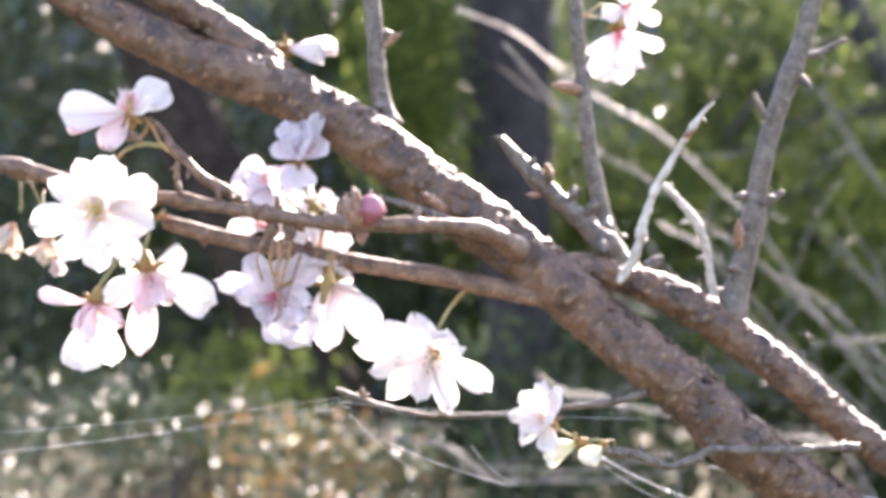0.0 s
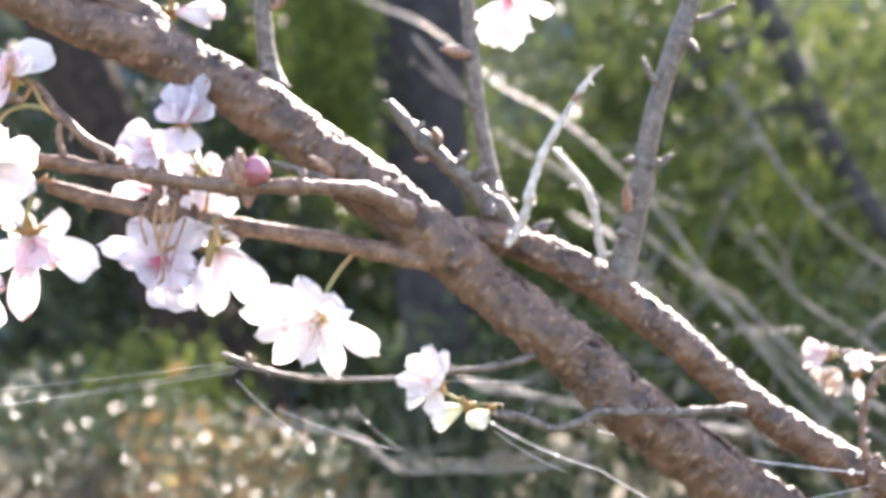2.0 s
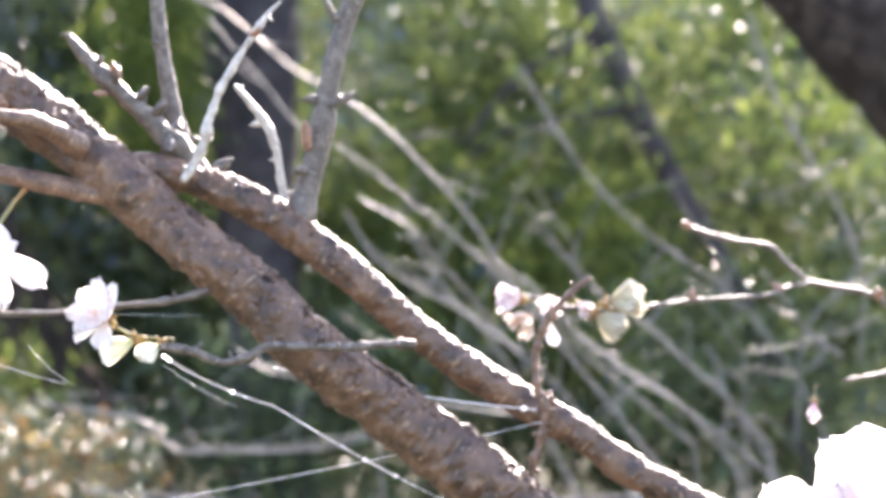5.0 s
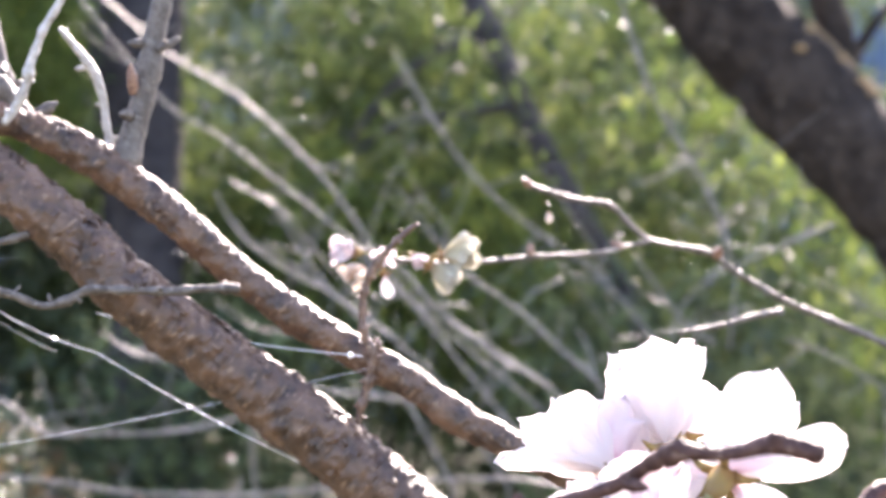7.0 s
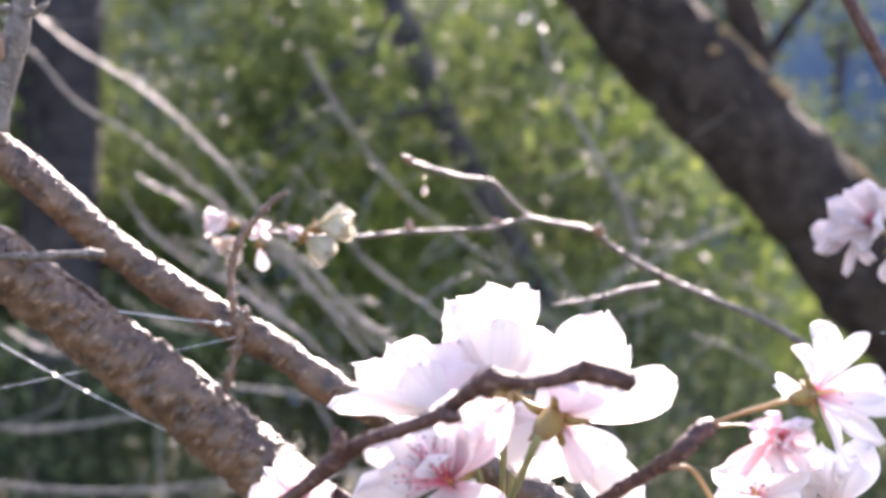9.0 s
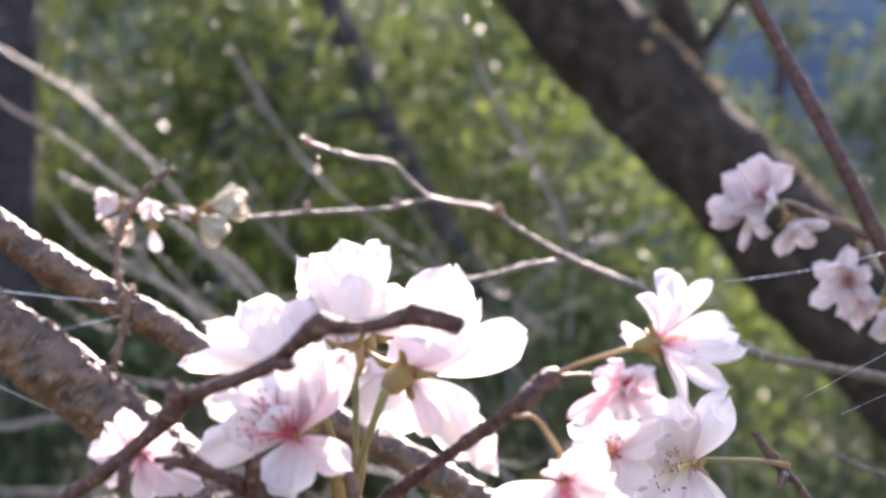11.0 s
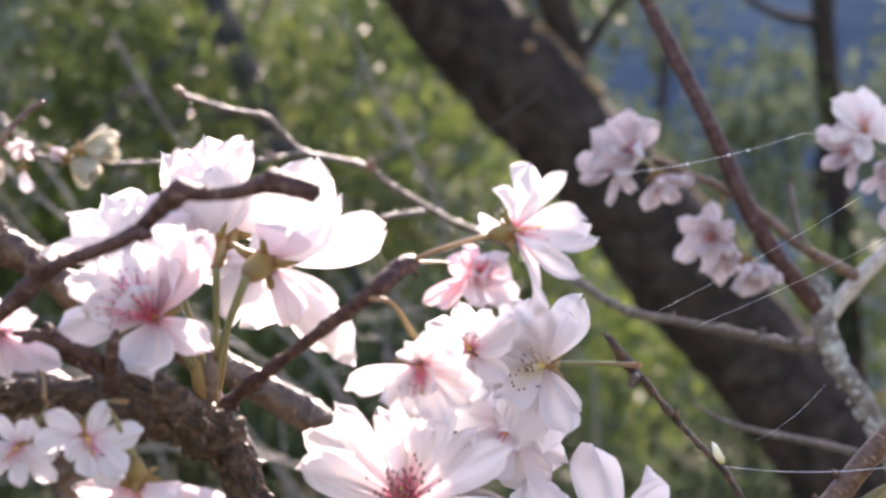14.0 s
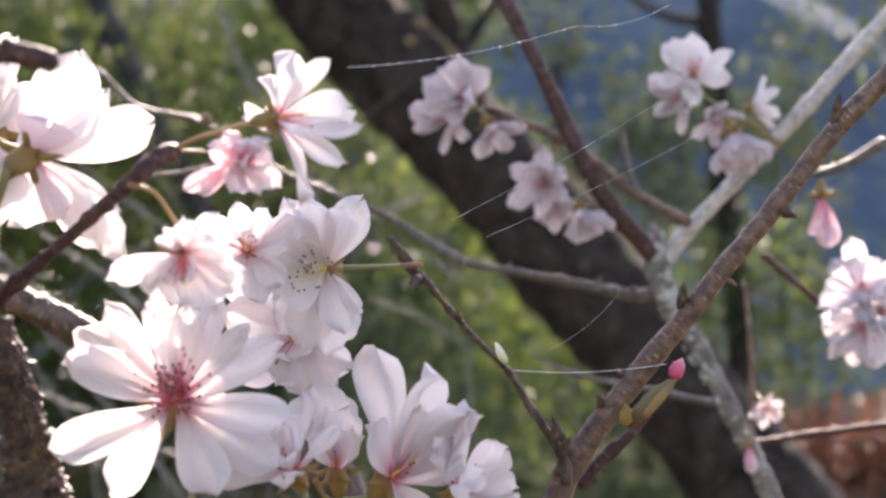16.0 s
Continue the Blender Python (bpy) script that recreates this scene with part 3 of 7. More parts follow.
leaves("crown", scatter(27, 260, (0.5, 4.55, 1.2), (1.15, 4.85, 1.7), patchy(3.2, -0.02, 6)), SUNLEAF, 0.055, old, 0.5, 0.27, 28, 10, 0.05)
# dark backing crown, shaded by its leaf colour
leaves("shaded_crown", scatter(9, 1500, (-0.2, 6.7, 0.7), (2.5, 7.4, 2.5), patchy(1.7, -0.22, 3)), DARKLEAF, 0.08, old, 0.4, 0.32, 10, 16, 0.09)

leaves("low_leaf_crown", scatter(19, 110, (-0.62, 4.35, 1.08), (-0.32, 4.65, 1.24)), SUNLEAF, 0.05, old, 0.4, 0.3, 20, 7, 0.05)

lean = thing("leaning_tree", "dark leaning trunk with sparse shaded leaves", "tree", "background trees")
limb(lean, "trunk", [(0.1, 5.35, -0.05, 0.15), (-0.15, 5.3, 0.7, 0.125), (-0.36, 5.2, 1.15, 0.11), (-0.55, 5.1, 1.55, 0.1), (-0.75, 5.1, 2.0, 0.095), (-1.1, 5.1, 2.9, 0.08)], TRUNK, 14, 0.1, 0.1, 2, 0.05)
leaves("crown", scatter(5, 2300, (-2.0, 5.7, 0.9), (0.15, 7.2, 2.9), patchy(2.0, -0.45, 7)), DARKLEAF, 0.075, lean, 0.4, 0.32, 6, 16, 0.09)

slim = thing("slender_tree", "slender leaning dark stem with thin side shoots", "tree", "background trees")
limb(slim, "trunk", [(0.905, 4.621, 2.322, 0.0277), (0.989, 4.608, 2.074, 0.0291), (1.059, 4.597, 1.922, 0.0304), (1.108, 4.589, 1.812, 0.0318), (1.164, 4.58, 1.702, 0.0291), (1.24, 4.568, 1.578, 0.0235), (1.351, 4.549, 1.386, 0.0194), (1.505, 4.525, 1, 0.0194), (1.663, 4.503, 0.309, 0.0429), (1.766, 4.491, -0.382, 0.0443)], FARBARK, 10, 0.12, 0.2, 3, 0.03)
limb(slim, "limb", [(1.031, 4.601, 2.033, 0.0097), (1.064, 4.595, 2.068, 0.0083), (1.105, 4.587, 2.117, 0.0069)], TWIG, 6)
limb(slim, "limb", [(1.06, 4.597, 1.839, 0.0138), (0.924, 4.622, 1.817, 0.0097), (0.788, 4.646, 1.788, 0.0083), (0.68, 4.666, 1.711, 0.0069)], FARBARK, 6)
limb(slim, "limb", [(1.003, 4.606, 2.019, 0.0138), (0.868, 4.63, 1.962, 0.0111), (0.76, 4.651, 1.864, 0.0097), (0.679, 4.666, 1.753, 0.0069)], FARBARK, 6)
leaves("crown", scatter(7, 220, (0.7, 4.2, 1.6), (1.6, 5.0, 2.3), patchy(3.0, 0.12, 9)), LEAF, 0.05, slim, 0.5, 0.3, 8, 12, 0.06)

leaves("low_leaf_crown", scatter(11, 260, (1.0, 4.1, 0.7), (2.0, 4.5, 1.42), patchy(2.2, -0.1, 2)), DULLLEAF, 0.06, slim, 0.4, 0.3, 12, 14, 0.07)

# low evergreen shrubs, their shade put into the dark leaf colours
for k, (x, y, w) in enumerate(((-1.6, 6.4, 1.2), (-0.2, 6.6, 1.2), (1.0, 6.2, 1.1), (2.1, 6.0, 1.0), (3.1, 6.4, 1.0))):
    shrub = thing("evergreen_shrub", "dense dark green shrub in shade", "shrub", "shaded shrubs")
    for j in range(5):
        a = j * 1.3 + k
        limb(shrub, "stem", [(x, y, -0.03, 0.02), (x + 0.15 * math.cos(a), y + 0.15 * math.sin(a), 0.5, 0.014), (x + 0.4 * math.cos(a), y + 0.35 * math.sin(a), 1.2, 0.006)], FARBARK, 6)
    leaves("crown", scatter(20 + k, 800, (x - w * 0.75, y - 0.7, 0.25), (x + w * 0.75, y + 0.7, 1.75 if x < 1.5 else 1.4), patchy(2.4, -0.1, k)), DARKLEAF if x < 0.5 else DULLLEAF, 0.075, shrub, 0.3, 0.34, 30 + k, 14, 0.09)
    leaves("foliage", scatter(40 + k, 70 if x < 0.5 else 25, (x - w * 0.7, y - 0.9, 0.8), (x + w * 0.7, y - 0.3, 1.7 if x < 1.5 else 1.35), patchy(2.4, 0.1, k + 3)), LEAF if x < 0.5 else DULLLEAF, 0.05, shrub, 0.3, 0.34, 50 + k, 9, 0.06)
# low shrub with autumn leaves
for k, (x, y, z) in enumerate(((-0.9, 4.6, 1.12), (-0.3, 4.7, 0.96))):
    shrub = thing("autumn_shrub", "low shrub with glinting bronze and orange leaves", "shrub", "autumn shrubs")
    for j in range(6):
        a = j * 1.1
        limb(shrub, "stem", [(x, y, -0.03, 0.014), (x + 0.2 * math.cos(a), y + 0.15 * math.sin(a), 0.5, 0.01), (x + 0.45 * math.cos(a), y + 0.3 * math.sin(a), z - 0.1, 0.004)], TWIG, 6)
    leaves("crown", scatter(60 + k, 420, (x - 0.5, y - 0.4, 0.5), (x + 0.5, y + 0.4, z + 0.1), lambda p: p[2] < z - 0.05 + 0.16 * noise.noise(Vector(p) * 3)), FALLLEAF, 0.035, shrub, 0.1, 0.5, 62 + k, 9, 0.05)
GLOSSY = Vector((-0.3877, 2.9, 1.2148))
shrub = thing("glossy_shrub", "low dark shrub with small glinting leaves", "shrub", "autumn shrubs")
for j in range(9):
    a = GLOSSY.x - 0.42 + 0.1 * j
    limb(shrub, "stem", [(GLOSSY.x, GLOSSY.y, -0.03, 0.012), (0.5 * (a + GLOSSY.x), GLOSSY.y + 0.02, 0.5, 0.007), (a, GLOSSY.y, GLOSSY.z + 0.05 * math.sin(j * 2.1), 0.002)], FARBARK, 6)
leaves("glossy_crown", scatter(66, 760, tuple(GLOSSY - Vector((0.42, 0.12, 0.16))), tuple(GLOSSY + Vector((0.36, 0.12, 0.13))), lambda p: noise.noise(Vector(p) * 6) > 0.0 and p[2] < GLOSSY.z + 0.07 - 0.2 * (p[0] - GLOSSY.x)), GLOSSLEAF, 0.017, shrub, 0.1, 0.5, 67, 10, 0.025)
AMBER = Vector((-0.233, 4.3, 0.9669))
shrub = thing("autumn_shrub", "low shrub with amber and yellow autumn leaves", "shrub", "autumn shrubs")
for j in range(6):
    a = j * 1.1
    limb(shrub, "stem", [(AMBER.x, AMBER.y, -0.03, 0.014), (AMBER.x + 0.1 * math.cos(a), AMBER.y + 0.1 * math.sin(a), 0.5, 0.01), (AMBER.x + 0.22 * math.cos(a), AMBER.y + 0.15 * math.sin(a), AMBER.z, 0.004)], TWIG, 6)
leaves("crown", scatter(64, 190, tuple(AMBER - Vector((0.22, 0.15, 0.35))), tuple(AMBER + Vector((0.13, 0.15, 0.12))), lambda p: p[2] < AMBER.z + 0.05 - 0.25 * (p[0] - AMBER.x) + 0.15 * noise.noise(Vector(p) * 4)), AMBERLEAF, 0.05, shrub, 0.1, 0.5, 65, 9, 0.05)
# red-leaved shrub and pale tree on the far side
shrub = thing("red_shrub", "shrub with brick red autumn leaves", "shrub", "autumn shrubs")
for x in (3.3, 3.7, 4.05):
    limb(shrub, "stem", [(3.3, 5.5, -0.03, 0.03), (0.5 * (x + 3.3), 5.5, 0.4, 0.02), (x, 5.5, 0.98, 0.008)], FARBARK, 6)
REDLEAF = thin_material("red_leaf", [(0.0, (0.1, 0.04, 0.03)), (0.6, (0.2, 0.07, 0.045)), (1.2, (0.27, 0.12, 0.07))], 0.3, 40, 0.5, None, 0, 0.4)
leaves("crown", scatter(70, 360, (3.45, 5.2, 0.8), (4.3, 5.9, 0.97)), REDLEAF, 0.06, shrub, 0.2, 0.4, 71, 12, 0.05)
leaves("low_leaf_crown", scatter(74, 500, (2.6, 5.3, 0.1), (4.2, 6.0, 0.8)), DULLLEAF, 0.06, shrub, 0.2, 0.4, 75, 12, 0.06)
PALELEAF = thin_material("pale_leaf", [(0.0, (0.06, 0.085, 0.055)), (0.6, (0.12, 0.15, 0.09)), (1.2, (0.17, 0.2, 0.13))], 0.15, 40, 0.9, None, 0, 0.05)
for k, (x, y, z) in enumerate(((6.9, 15.5, 3.0), (8.8, 16.0, 2.7))):
    far = thing("woodland_tree", "distant pale green tree in hazy light", "tree", "far trees")
    limb(far, "trunk", [(x, y, -0.1, 0.12), (x - 0.1, y, 1.2, 0.1), (x + 0.1, y, 3.5, 0.05)], FARBARK, 8)
    leaves("crown", scatter(80 + k, 240, (x - 1.1, y - 0.8, z - 0.8), (x + 1.1, y + 0.8, z + 1.0), lambda p: noise.noise(Vector(p) * 1.1) > -0.02 and abs(p[0] - x) < 0.5 + 0.5 * (z + 1 - p[2])), PALELEAF, 0.22, far, 0.2, 0.5, 82 + k, 10, 0.12)

# mossy upright tree at the edge of the slope
mossy = thing("mossy_tree", "dark upright mossy trunk with sparse shaded foliage", "tree", "background trees")
limb(mossy, "trunk", [(2.977, 5.333, 3.568, 0.0330), (3.02, 5.336, 2.862, 0.0369), (3.027, 5.346, 2.332, 0.0382), (3.048, 5.345, 2.067, 0.0382), (3.097, 5.34, 1.626, 0.0395), (3.14, 5.339, 1.097, 0.0420), (3.193, 5.347, 0.038, 0.0483)], TRUNK, 12, 0.2, 0.2, 8, 0.04)
limb(mossy, "limb", [(2.97, 5.261, 2.247, 0.0226), (2.87, 5.292, 2.263, 0.0156), (2.769, 5.322, 2.314, 0.0122), (2.684, 5.346, 2.417, 0.0087)], TRUNK, 8, 0.2, 0.2, 9)
for k, (p, w, h, count, mat) in enumerate(((Vector((3.3669, 5.1909, 1.3354)), 0.42, 0.3, 30, DULLLEAF), (Vector((3.2686, 4.9894, 2.1907)), 0.22, 0.2, 26, LEAF), (Vector((3.0987, 5.075, 1.4056)), 0.14, 0.16, 36, LEAF), (Vector((2.906, 5.1445, 1.4742)), 0.1, 0.1, 16, LEAF))):
    leaves("crown", scatter(90 + k, count, tuple(p - Vector((w, 0.3, h))), tuple(p + Vector((w, 0.3, h))), patchy(2.4, -0.12, k)), mat, 0.07, mossy, 0.4, 0.34, 95 + k, 14, 0.07)

# old cherry trunk, leaning, with moss along its upper side
cherry = thing("old_cherry_tree", "leaning dark brown cherry trunk with mossy upper side", "tree trunk")
TRUNKLINE = [(0.804, 2.917, 2.148, 0.0822), (1.022, 2.845, 1.856, 0.0839), (1.131, 2.808, 1.724, 0.0839), (1.273, 2.76, 1.565, 0.0839), (1.373, 2.727, 1.441, 0.0848), (1.498, 2.685, 1.282, 0.0866), (1.641, 2.637, 1.096, 0.091), (1.834, 2.574, 0.795, 0.1016), (2.036, 2.512, 0.353, 0.1193), (2.164, 2.479, -0.177, 0.1413)]
limb(cherry, "trunk", TRUNKLINE, TRUNK, 28, 0.12, 0.1, 4, 0.012)
limb(cherry, "limb", [(1.201, 2.846, 1.756, 0.0309), (1.209, 2.844, 1.818, 0.0283), (1.173, 2.85, 1.924, 0.0247)], TRUNK, 12, 0.15, 0.2, 5)
limb(cherry, "limb", [(1.223, 2.82, 1.697, 0.0133), (1.226, 2.819, 1.768, 0.0115), (1.264, 2.809, 1.839, 0.008), (1.307, 2.8, 1.892, 0.0062)], TRUNK, 8, 0.15, 0.2, 5)
# unseen overhead limb, added to block the sun from the rear blossoms
limb(cherry, "limb", [(1.55, 3.05, 2.15, 0.1), (1.27, 2.4, 2.4, 0.09), (1.06, 1.85, 2.5, 0.08), (0.99, 1.52, 2.52, 0.072), (0.975, 1.44, 2.53, 0.055)], TRUNK, 14, 0.15, 0.2, 6)
# unseen side limb, added to shade the rightmost rear blossoms
limb(cherry, "limb", [(1.07, 1.88, 2.5, 0.05), (1.16, 1.65, 2.5, 0.045), (1.22, 1.5, 2.5, 0.04), (1.28, 1.36, 2.5, 0.03)], TRUNK, 10, 0.15, 0.2, 7)
bm = bmesh.new()
line = spline(TRUNKLINE, 0.008)
rnd = random.Random(5)
for i, (a, b) in enumerate(zip(line, line[1:])):
    if a[2] < 1.2:
        break
    ahead = Vector((b - a)[:3]).normalized()
    up = (Vector((0.8, -0.15, 0.6)) - ahead * ahead.dot(Vector((0.8, -0.15, 0.6)))).normalized()
    cross = ahead.cross(up)
    for _ in range(5):
        if noise.noise(Vector(a[:3]) * 7) > 0.1:
            t = rnd.gauss(0, 0.33)
            p = Vector(a[:3]) + (up * math.cos(t) + cross * math.sin(t)) * a[3] * 0.99
            bmesh.ops.create_icosphere(bm, subdivisions=1, radius=rnd.uniform(0.004, 0.014), matrix=Matrix.Translation(p) @ Matrix.Diagonal((1, 1, 0.7, 1)))
smooth(bm)
tagged(part("moss", bm, MOSS, cherry, "golden moss and lichen tufts"), kind="stuff")

# ---- the flowering cherry branch ----
def shoot_twig(parent, points, mat, sides, rough, lumps, seed, count, step=None, size=1.0):
    twig = limb(parent, "twig", points, mat, sides, rough, lumps, seed, step)
    spurs(twig, points, count, int(seed * 13) + count, size, mat)



branch = thing("cherry_branch", "rough brown cherry branch with sunlit upper edges", "branch")
MAIN = [(-0.1327, 0.59, 1.5923, 0.00556), (-0.1119, 0.59, 1.5766, 0.00591), (-0.0928, 0.59, 1.5665, 0.00643), (-0.0754, 0.59, 1.5579, 0.00695), (-0.0563, 0.59, 1.5514, 0.00764), (-0.0389, 0.59, 1.5427, 0.00799), (-0.0181, 0.59, 1.5301, 0.00834), (-0.0007, 0.59, 1.5167, 0.00851), (0.0167, 0.59, 1.504, 0.00869), (0.0336, 0.582, 1.4902, 0.0084), (0.0473, 0.582, 1.4779, 0.00823), (0.062, 0.575, 1.4663, 0.00847), (0.0772, 0.575, 1.4536, 0.00889), (0.0886, 0.572, 1.4421, 0.00893), (0.1256, 0.5754, 1.4139, 0.00943), (0.1458, 0.5725, 1.3989, 0.00977), (0.1754, 0.5681, 1.373, 0.00994), (0.1872, 0.5657, 1.3568, 0.01027), (0.1949, 0.5643, 1.3358, 0.01061), (0.1987, 0.564, 1.3005, 0.01078)]
flakes(branch, MAIN, 1200, 5, BOUGH, 1.3)
limb(branch, "bough", MAIN, BOUGH, 52, 0.1, 0.12, 1, 0.0009, "", 0.19)
limb(branch, "fork", [(-0.1076, 0.595, 1.593, 0.00508), (-0.0953, 0.595, 1.5843, 0.00526), (-0.083, 0.595, 1.5773, 0.00543), (-0.0708, 0.595, 1.5689, 0.00561), (-0.0585, 0.595, 1.5606, 0.00561), (-0.0428, 0.595, 1.5466, 0.00438)], BOUGH, 36, 0.1, 0.12, 2, 0.001, "", 0.16)
SECOND = [(0.034, 0.583, 1.4925, 0.0042), (0.0425, 0.586, 1.4938, 0.0043), (0.0564, 0.588, 1.4907, 0.0045), (0.0651, 0.588, 1.4877, 0.00537), (0.0772, 0.588, 1.4815, 0.00571), (0.0911, 0.588, 1.4725, 0.00571), (0.1056, 0.582, 1.4611, 0.00548), (0.1205, 0.5832, 1.4478, 0.0052), (0.1396, 0.5813, 1.4339, 0.00512), (0.1583, 0.5786, 1.4227, 0.00512), (0.1755, 0.576, 1.4132, 0.0049), (0.1903, 0.5726, 1.4026, 0.00478), (0.2366, 0.5642, 1.3794, 0.00461), (0.27, 0.5558, 1.3595, 0.00478), (0.2951, 0.5495, 1.3436, 0.00512), (0.3202, 0.5433, 1.3269, 0.00512)]
flakes(branch, SECOND, 800, 6, BOUGH, 1.2)
second = limb(branch, "bough", SECOND, BOUGH, 44, 0.12, 0.2, 3, 0.0009, "", 0.22)
spurs(second, SECOND, 14, 77, 0.3, BOUGH)
shoot_twig(branch, [(-0.0238, 0.595, 1.5913, 0.00315), (-0.0221, 0.595, 1.5773, 0.00315), (-0.021, 0.595, 1.565, 0.00307), (-0.0203, 0.595, 1.5545, 0.00298), (-0.0189, 0.595, 1.5449, 0.00368), (-0.0165, 0.595, 1.5378, 0.00456)], TWIG, 10, 0.1, 0.2, 4, 3)
shoot_twig(branch, [(0.0396, 0.6, 1.5938, 0.00265), (0.0417, 0.6, 1.5726, 0.00247), (0.0431, 0.6, 1.5549, 0.00239), (0.0442, 0.6, 1.5461, 0.00265), (0.0461, 0.6, 1.5302, 0.00283), (0.0496, 0.6, 1.5125, 0.00318), (0.0527, 0.6, 1.5019, 0.00336), (0.0558, 0.6, 1.4966, 0.00353)], TWIG, 10, 0.12, 0.25, 5, 4)
shoot_twig(branch, [(0.0178, 0.592, 1.5345, 0.00105), (0.0211, 0.592, 1.5302, 0.00227), (0.0263, 0.592, 1.5246, 0.00279), (0.0307, 0.592, 1.5202, 0.00279), (0.0394, 0.592, 1.512, 0.00349), (0.0481, 0.592, 1.5037, 0.00384), (0.0568, 0.592, 1.4949, 0.00436), (0.0603, 0.592, 1.4897, 0.00436)], TWIG, 10, 0.4, 0.7, 6, 16)
# these two twigs look sunlit through their lighter bark colour
shoot_twig(branch, [(0.0817, 0.578, 1.5444, 0.00051), (0.0776, 0.578, 1.5402, 0.00085), (0.0746, 0.578, 1.5356, 0.00128), (0.0708, 0.578, 1.53, 0.00102), (0.0674, 0.578, 1.524, 0.00145), (0.064, 0.578, 1.518, 0.00128), (0.0606, 0.578, 1.5087, 0.00136), (0.0586, 0.578, 1.5002, 0.00153), (0.0558, 0.578, 1.4942, 0.00153), (0.0528, 0.578, 1.49, 0.00136)], PALETWIG, 9, 0.25, 0.5, 7, 5)
shoot_twig(branch, [(0.0683, 0.592, 1.5202, 0.00078), (0.0725, 0.592, 1.5155, 0.00131), (0.076, 0.592, 1.511, 0.00157), (0.0791, 0.592, 1.5063, 0.00192), (0.0812, 0.592, 1.5002, 0.00131), (0.0823, 0.592, 1.4932, 0.00148), (0.0837, 0.592, 1.4845, 0.00157), (0.0851, 0.592, 1.4793, 0.00192)], PALETWIG, 9, 0.3, 0.5, 8, 4)
shoot_twig(branch, [(0.1178, 0.59, 1.5923, 0.0033), (0.114, 0.59, 1.5766, 0.0033), (0.1102, 0.59, 1.5627, 0.00347), (0.1044, 0.59, 1.5471, 0.00347), (0.0997, 0.59, 1.5323, 0.00365), (0.0969, 0.59, 1.5184, 0.00382), (0.0945, 0.59, 1.5036, 0.00417), (0.091, 0.59, 1.4898, 0.00452), (0.0876, 0.59, 1.4776, 0.00521)], TWIG, 12, 0.12, 0.25, 9, 4)
shoot_twig(branch, [(0.1114, 0.59, 1.5596, 0.00156), (0.1157, 0.59, 1.5601, 0.00139), (0.1201, 0.59, 1.5624, 0.00122), (0.1244, 0.59, 1.5645, 0.00069)], TWIG, 7, 0.25, 0.4, 10, 1)
shoot_twig(branch, [(0.0991, 0.586, 1.5399, 0.00121), (0.0968, 0.586, 1.5433, 0.00121), (0.0951, 0.586, 1.5476, 0.00069)], TWIG, 7, 0.25, 0.4, 11, 1)
shoot_twig(branch, [(0.0977, 0.586, 1.514, 0.00138), (0.1011, 0.586, 1.5157, 0.00155), (0.1042, 0.586, 1.5178, 0.00086)], TWIG, 7, 0.25, 0.4, 12, 1)
shoot_twig(branch, [(0.0606, 0.57, 1.4574, 0.00151), (0.053, 0.57, 1.4552, 0.00117), (0.0446, 0.57, 1.4538, 0.00109), (0.0346, 0.57, 1.4528, 0.00101), (0.0144, 0.57, 1.4507, 0.00092), (-0.004, 0.57, 1.4505, 0.00092), (-0.0158, 0.57, 1.4528, 0.00092), (-0.0242, 0.57, 1.4552, 0.00117), (-0.0317, 0.57, 1.4585, 0.00076)], TWIG, 8, 0.2, 0.35, 13, 4)
shoot_twig(branch, [(-0.0233, 0.57, 1.4552, 0.00101), (-0.0242, 0.57, 1.4582, 0.00084)], BROWN, 7, 0.2, 0.35, 13, 1)
shoot_twig(branch, [(0.1207, 0.557, 1.4423, 0.00164), (0.1109, 0.557, 1.4423, 0.00123), (0.101, 0.557, 1.4414, 0.00148), (0.0896, 0.557, 1.4416, 0.00123), (0.0781, 0.557, 1.4416, 0.00148), (0.0723, 0.557, 1.4387, 0.00156), (0.065, 0.557, 1.437, 0.00131), (0.0568, 0.557, 1.4401, 0.00148), (0.0477, 0.557, 1.4416, 0.00115)], TWIG, 9, 0.25, 0.45, 14, 9)
shoot_twig(branch, [(0.0343, 0.58, 1.4848, 0.0041), (0.0249, 0.58, 1.4865, 0.00376), (0.0164, 0.58, 1.4882, 0.00359), (-0.0007, 0.58, 1.4916, 0.00325), (-0.0212, 0.58, 1.495, 0.00307), (-0.0417, 0.58, 1.4985, 0.0029), (-0.0605, 0.58, 1.5019, 0.0029), (-0.0792, 0.58, 1.5067, 0.0029), (-0.0844, 0.58, 1.5084, 0.00171)], BROWN, 11, 0.1, 0.2, 15, 4)
shoot_twig(branch, [(0.023, 0.575, 1.4993, 0.0044), (0.0143, 0.5650, 1.5043, 0.00350), (0.0059, 0.5570, 1.5064, 0.00279), (-0.0104, 0.5520, 1.5070, 0.00244), (-0.0235, 0.5530, 1.5072, 0.00244), (-0.0368, 0.5580, 1.5079, 0.00230), (-0.0506, 0.5650, 1.5101, 0.00250), (-0.0644, 0.5700, 1.5123, 0.00235), (-0.082, 0.575, 1.5151, 0.00237), (-0.0989, 0.575, 1.5171, 0.00237), (-0.1226, 0.575, 1.523, 0.00271), (-0.1463, 0.575, 1.529, 0.00271)], BROWN, 11, 0.15, 0.35, 16, 6)
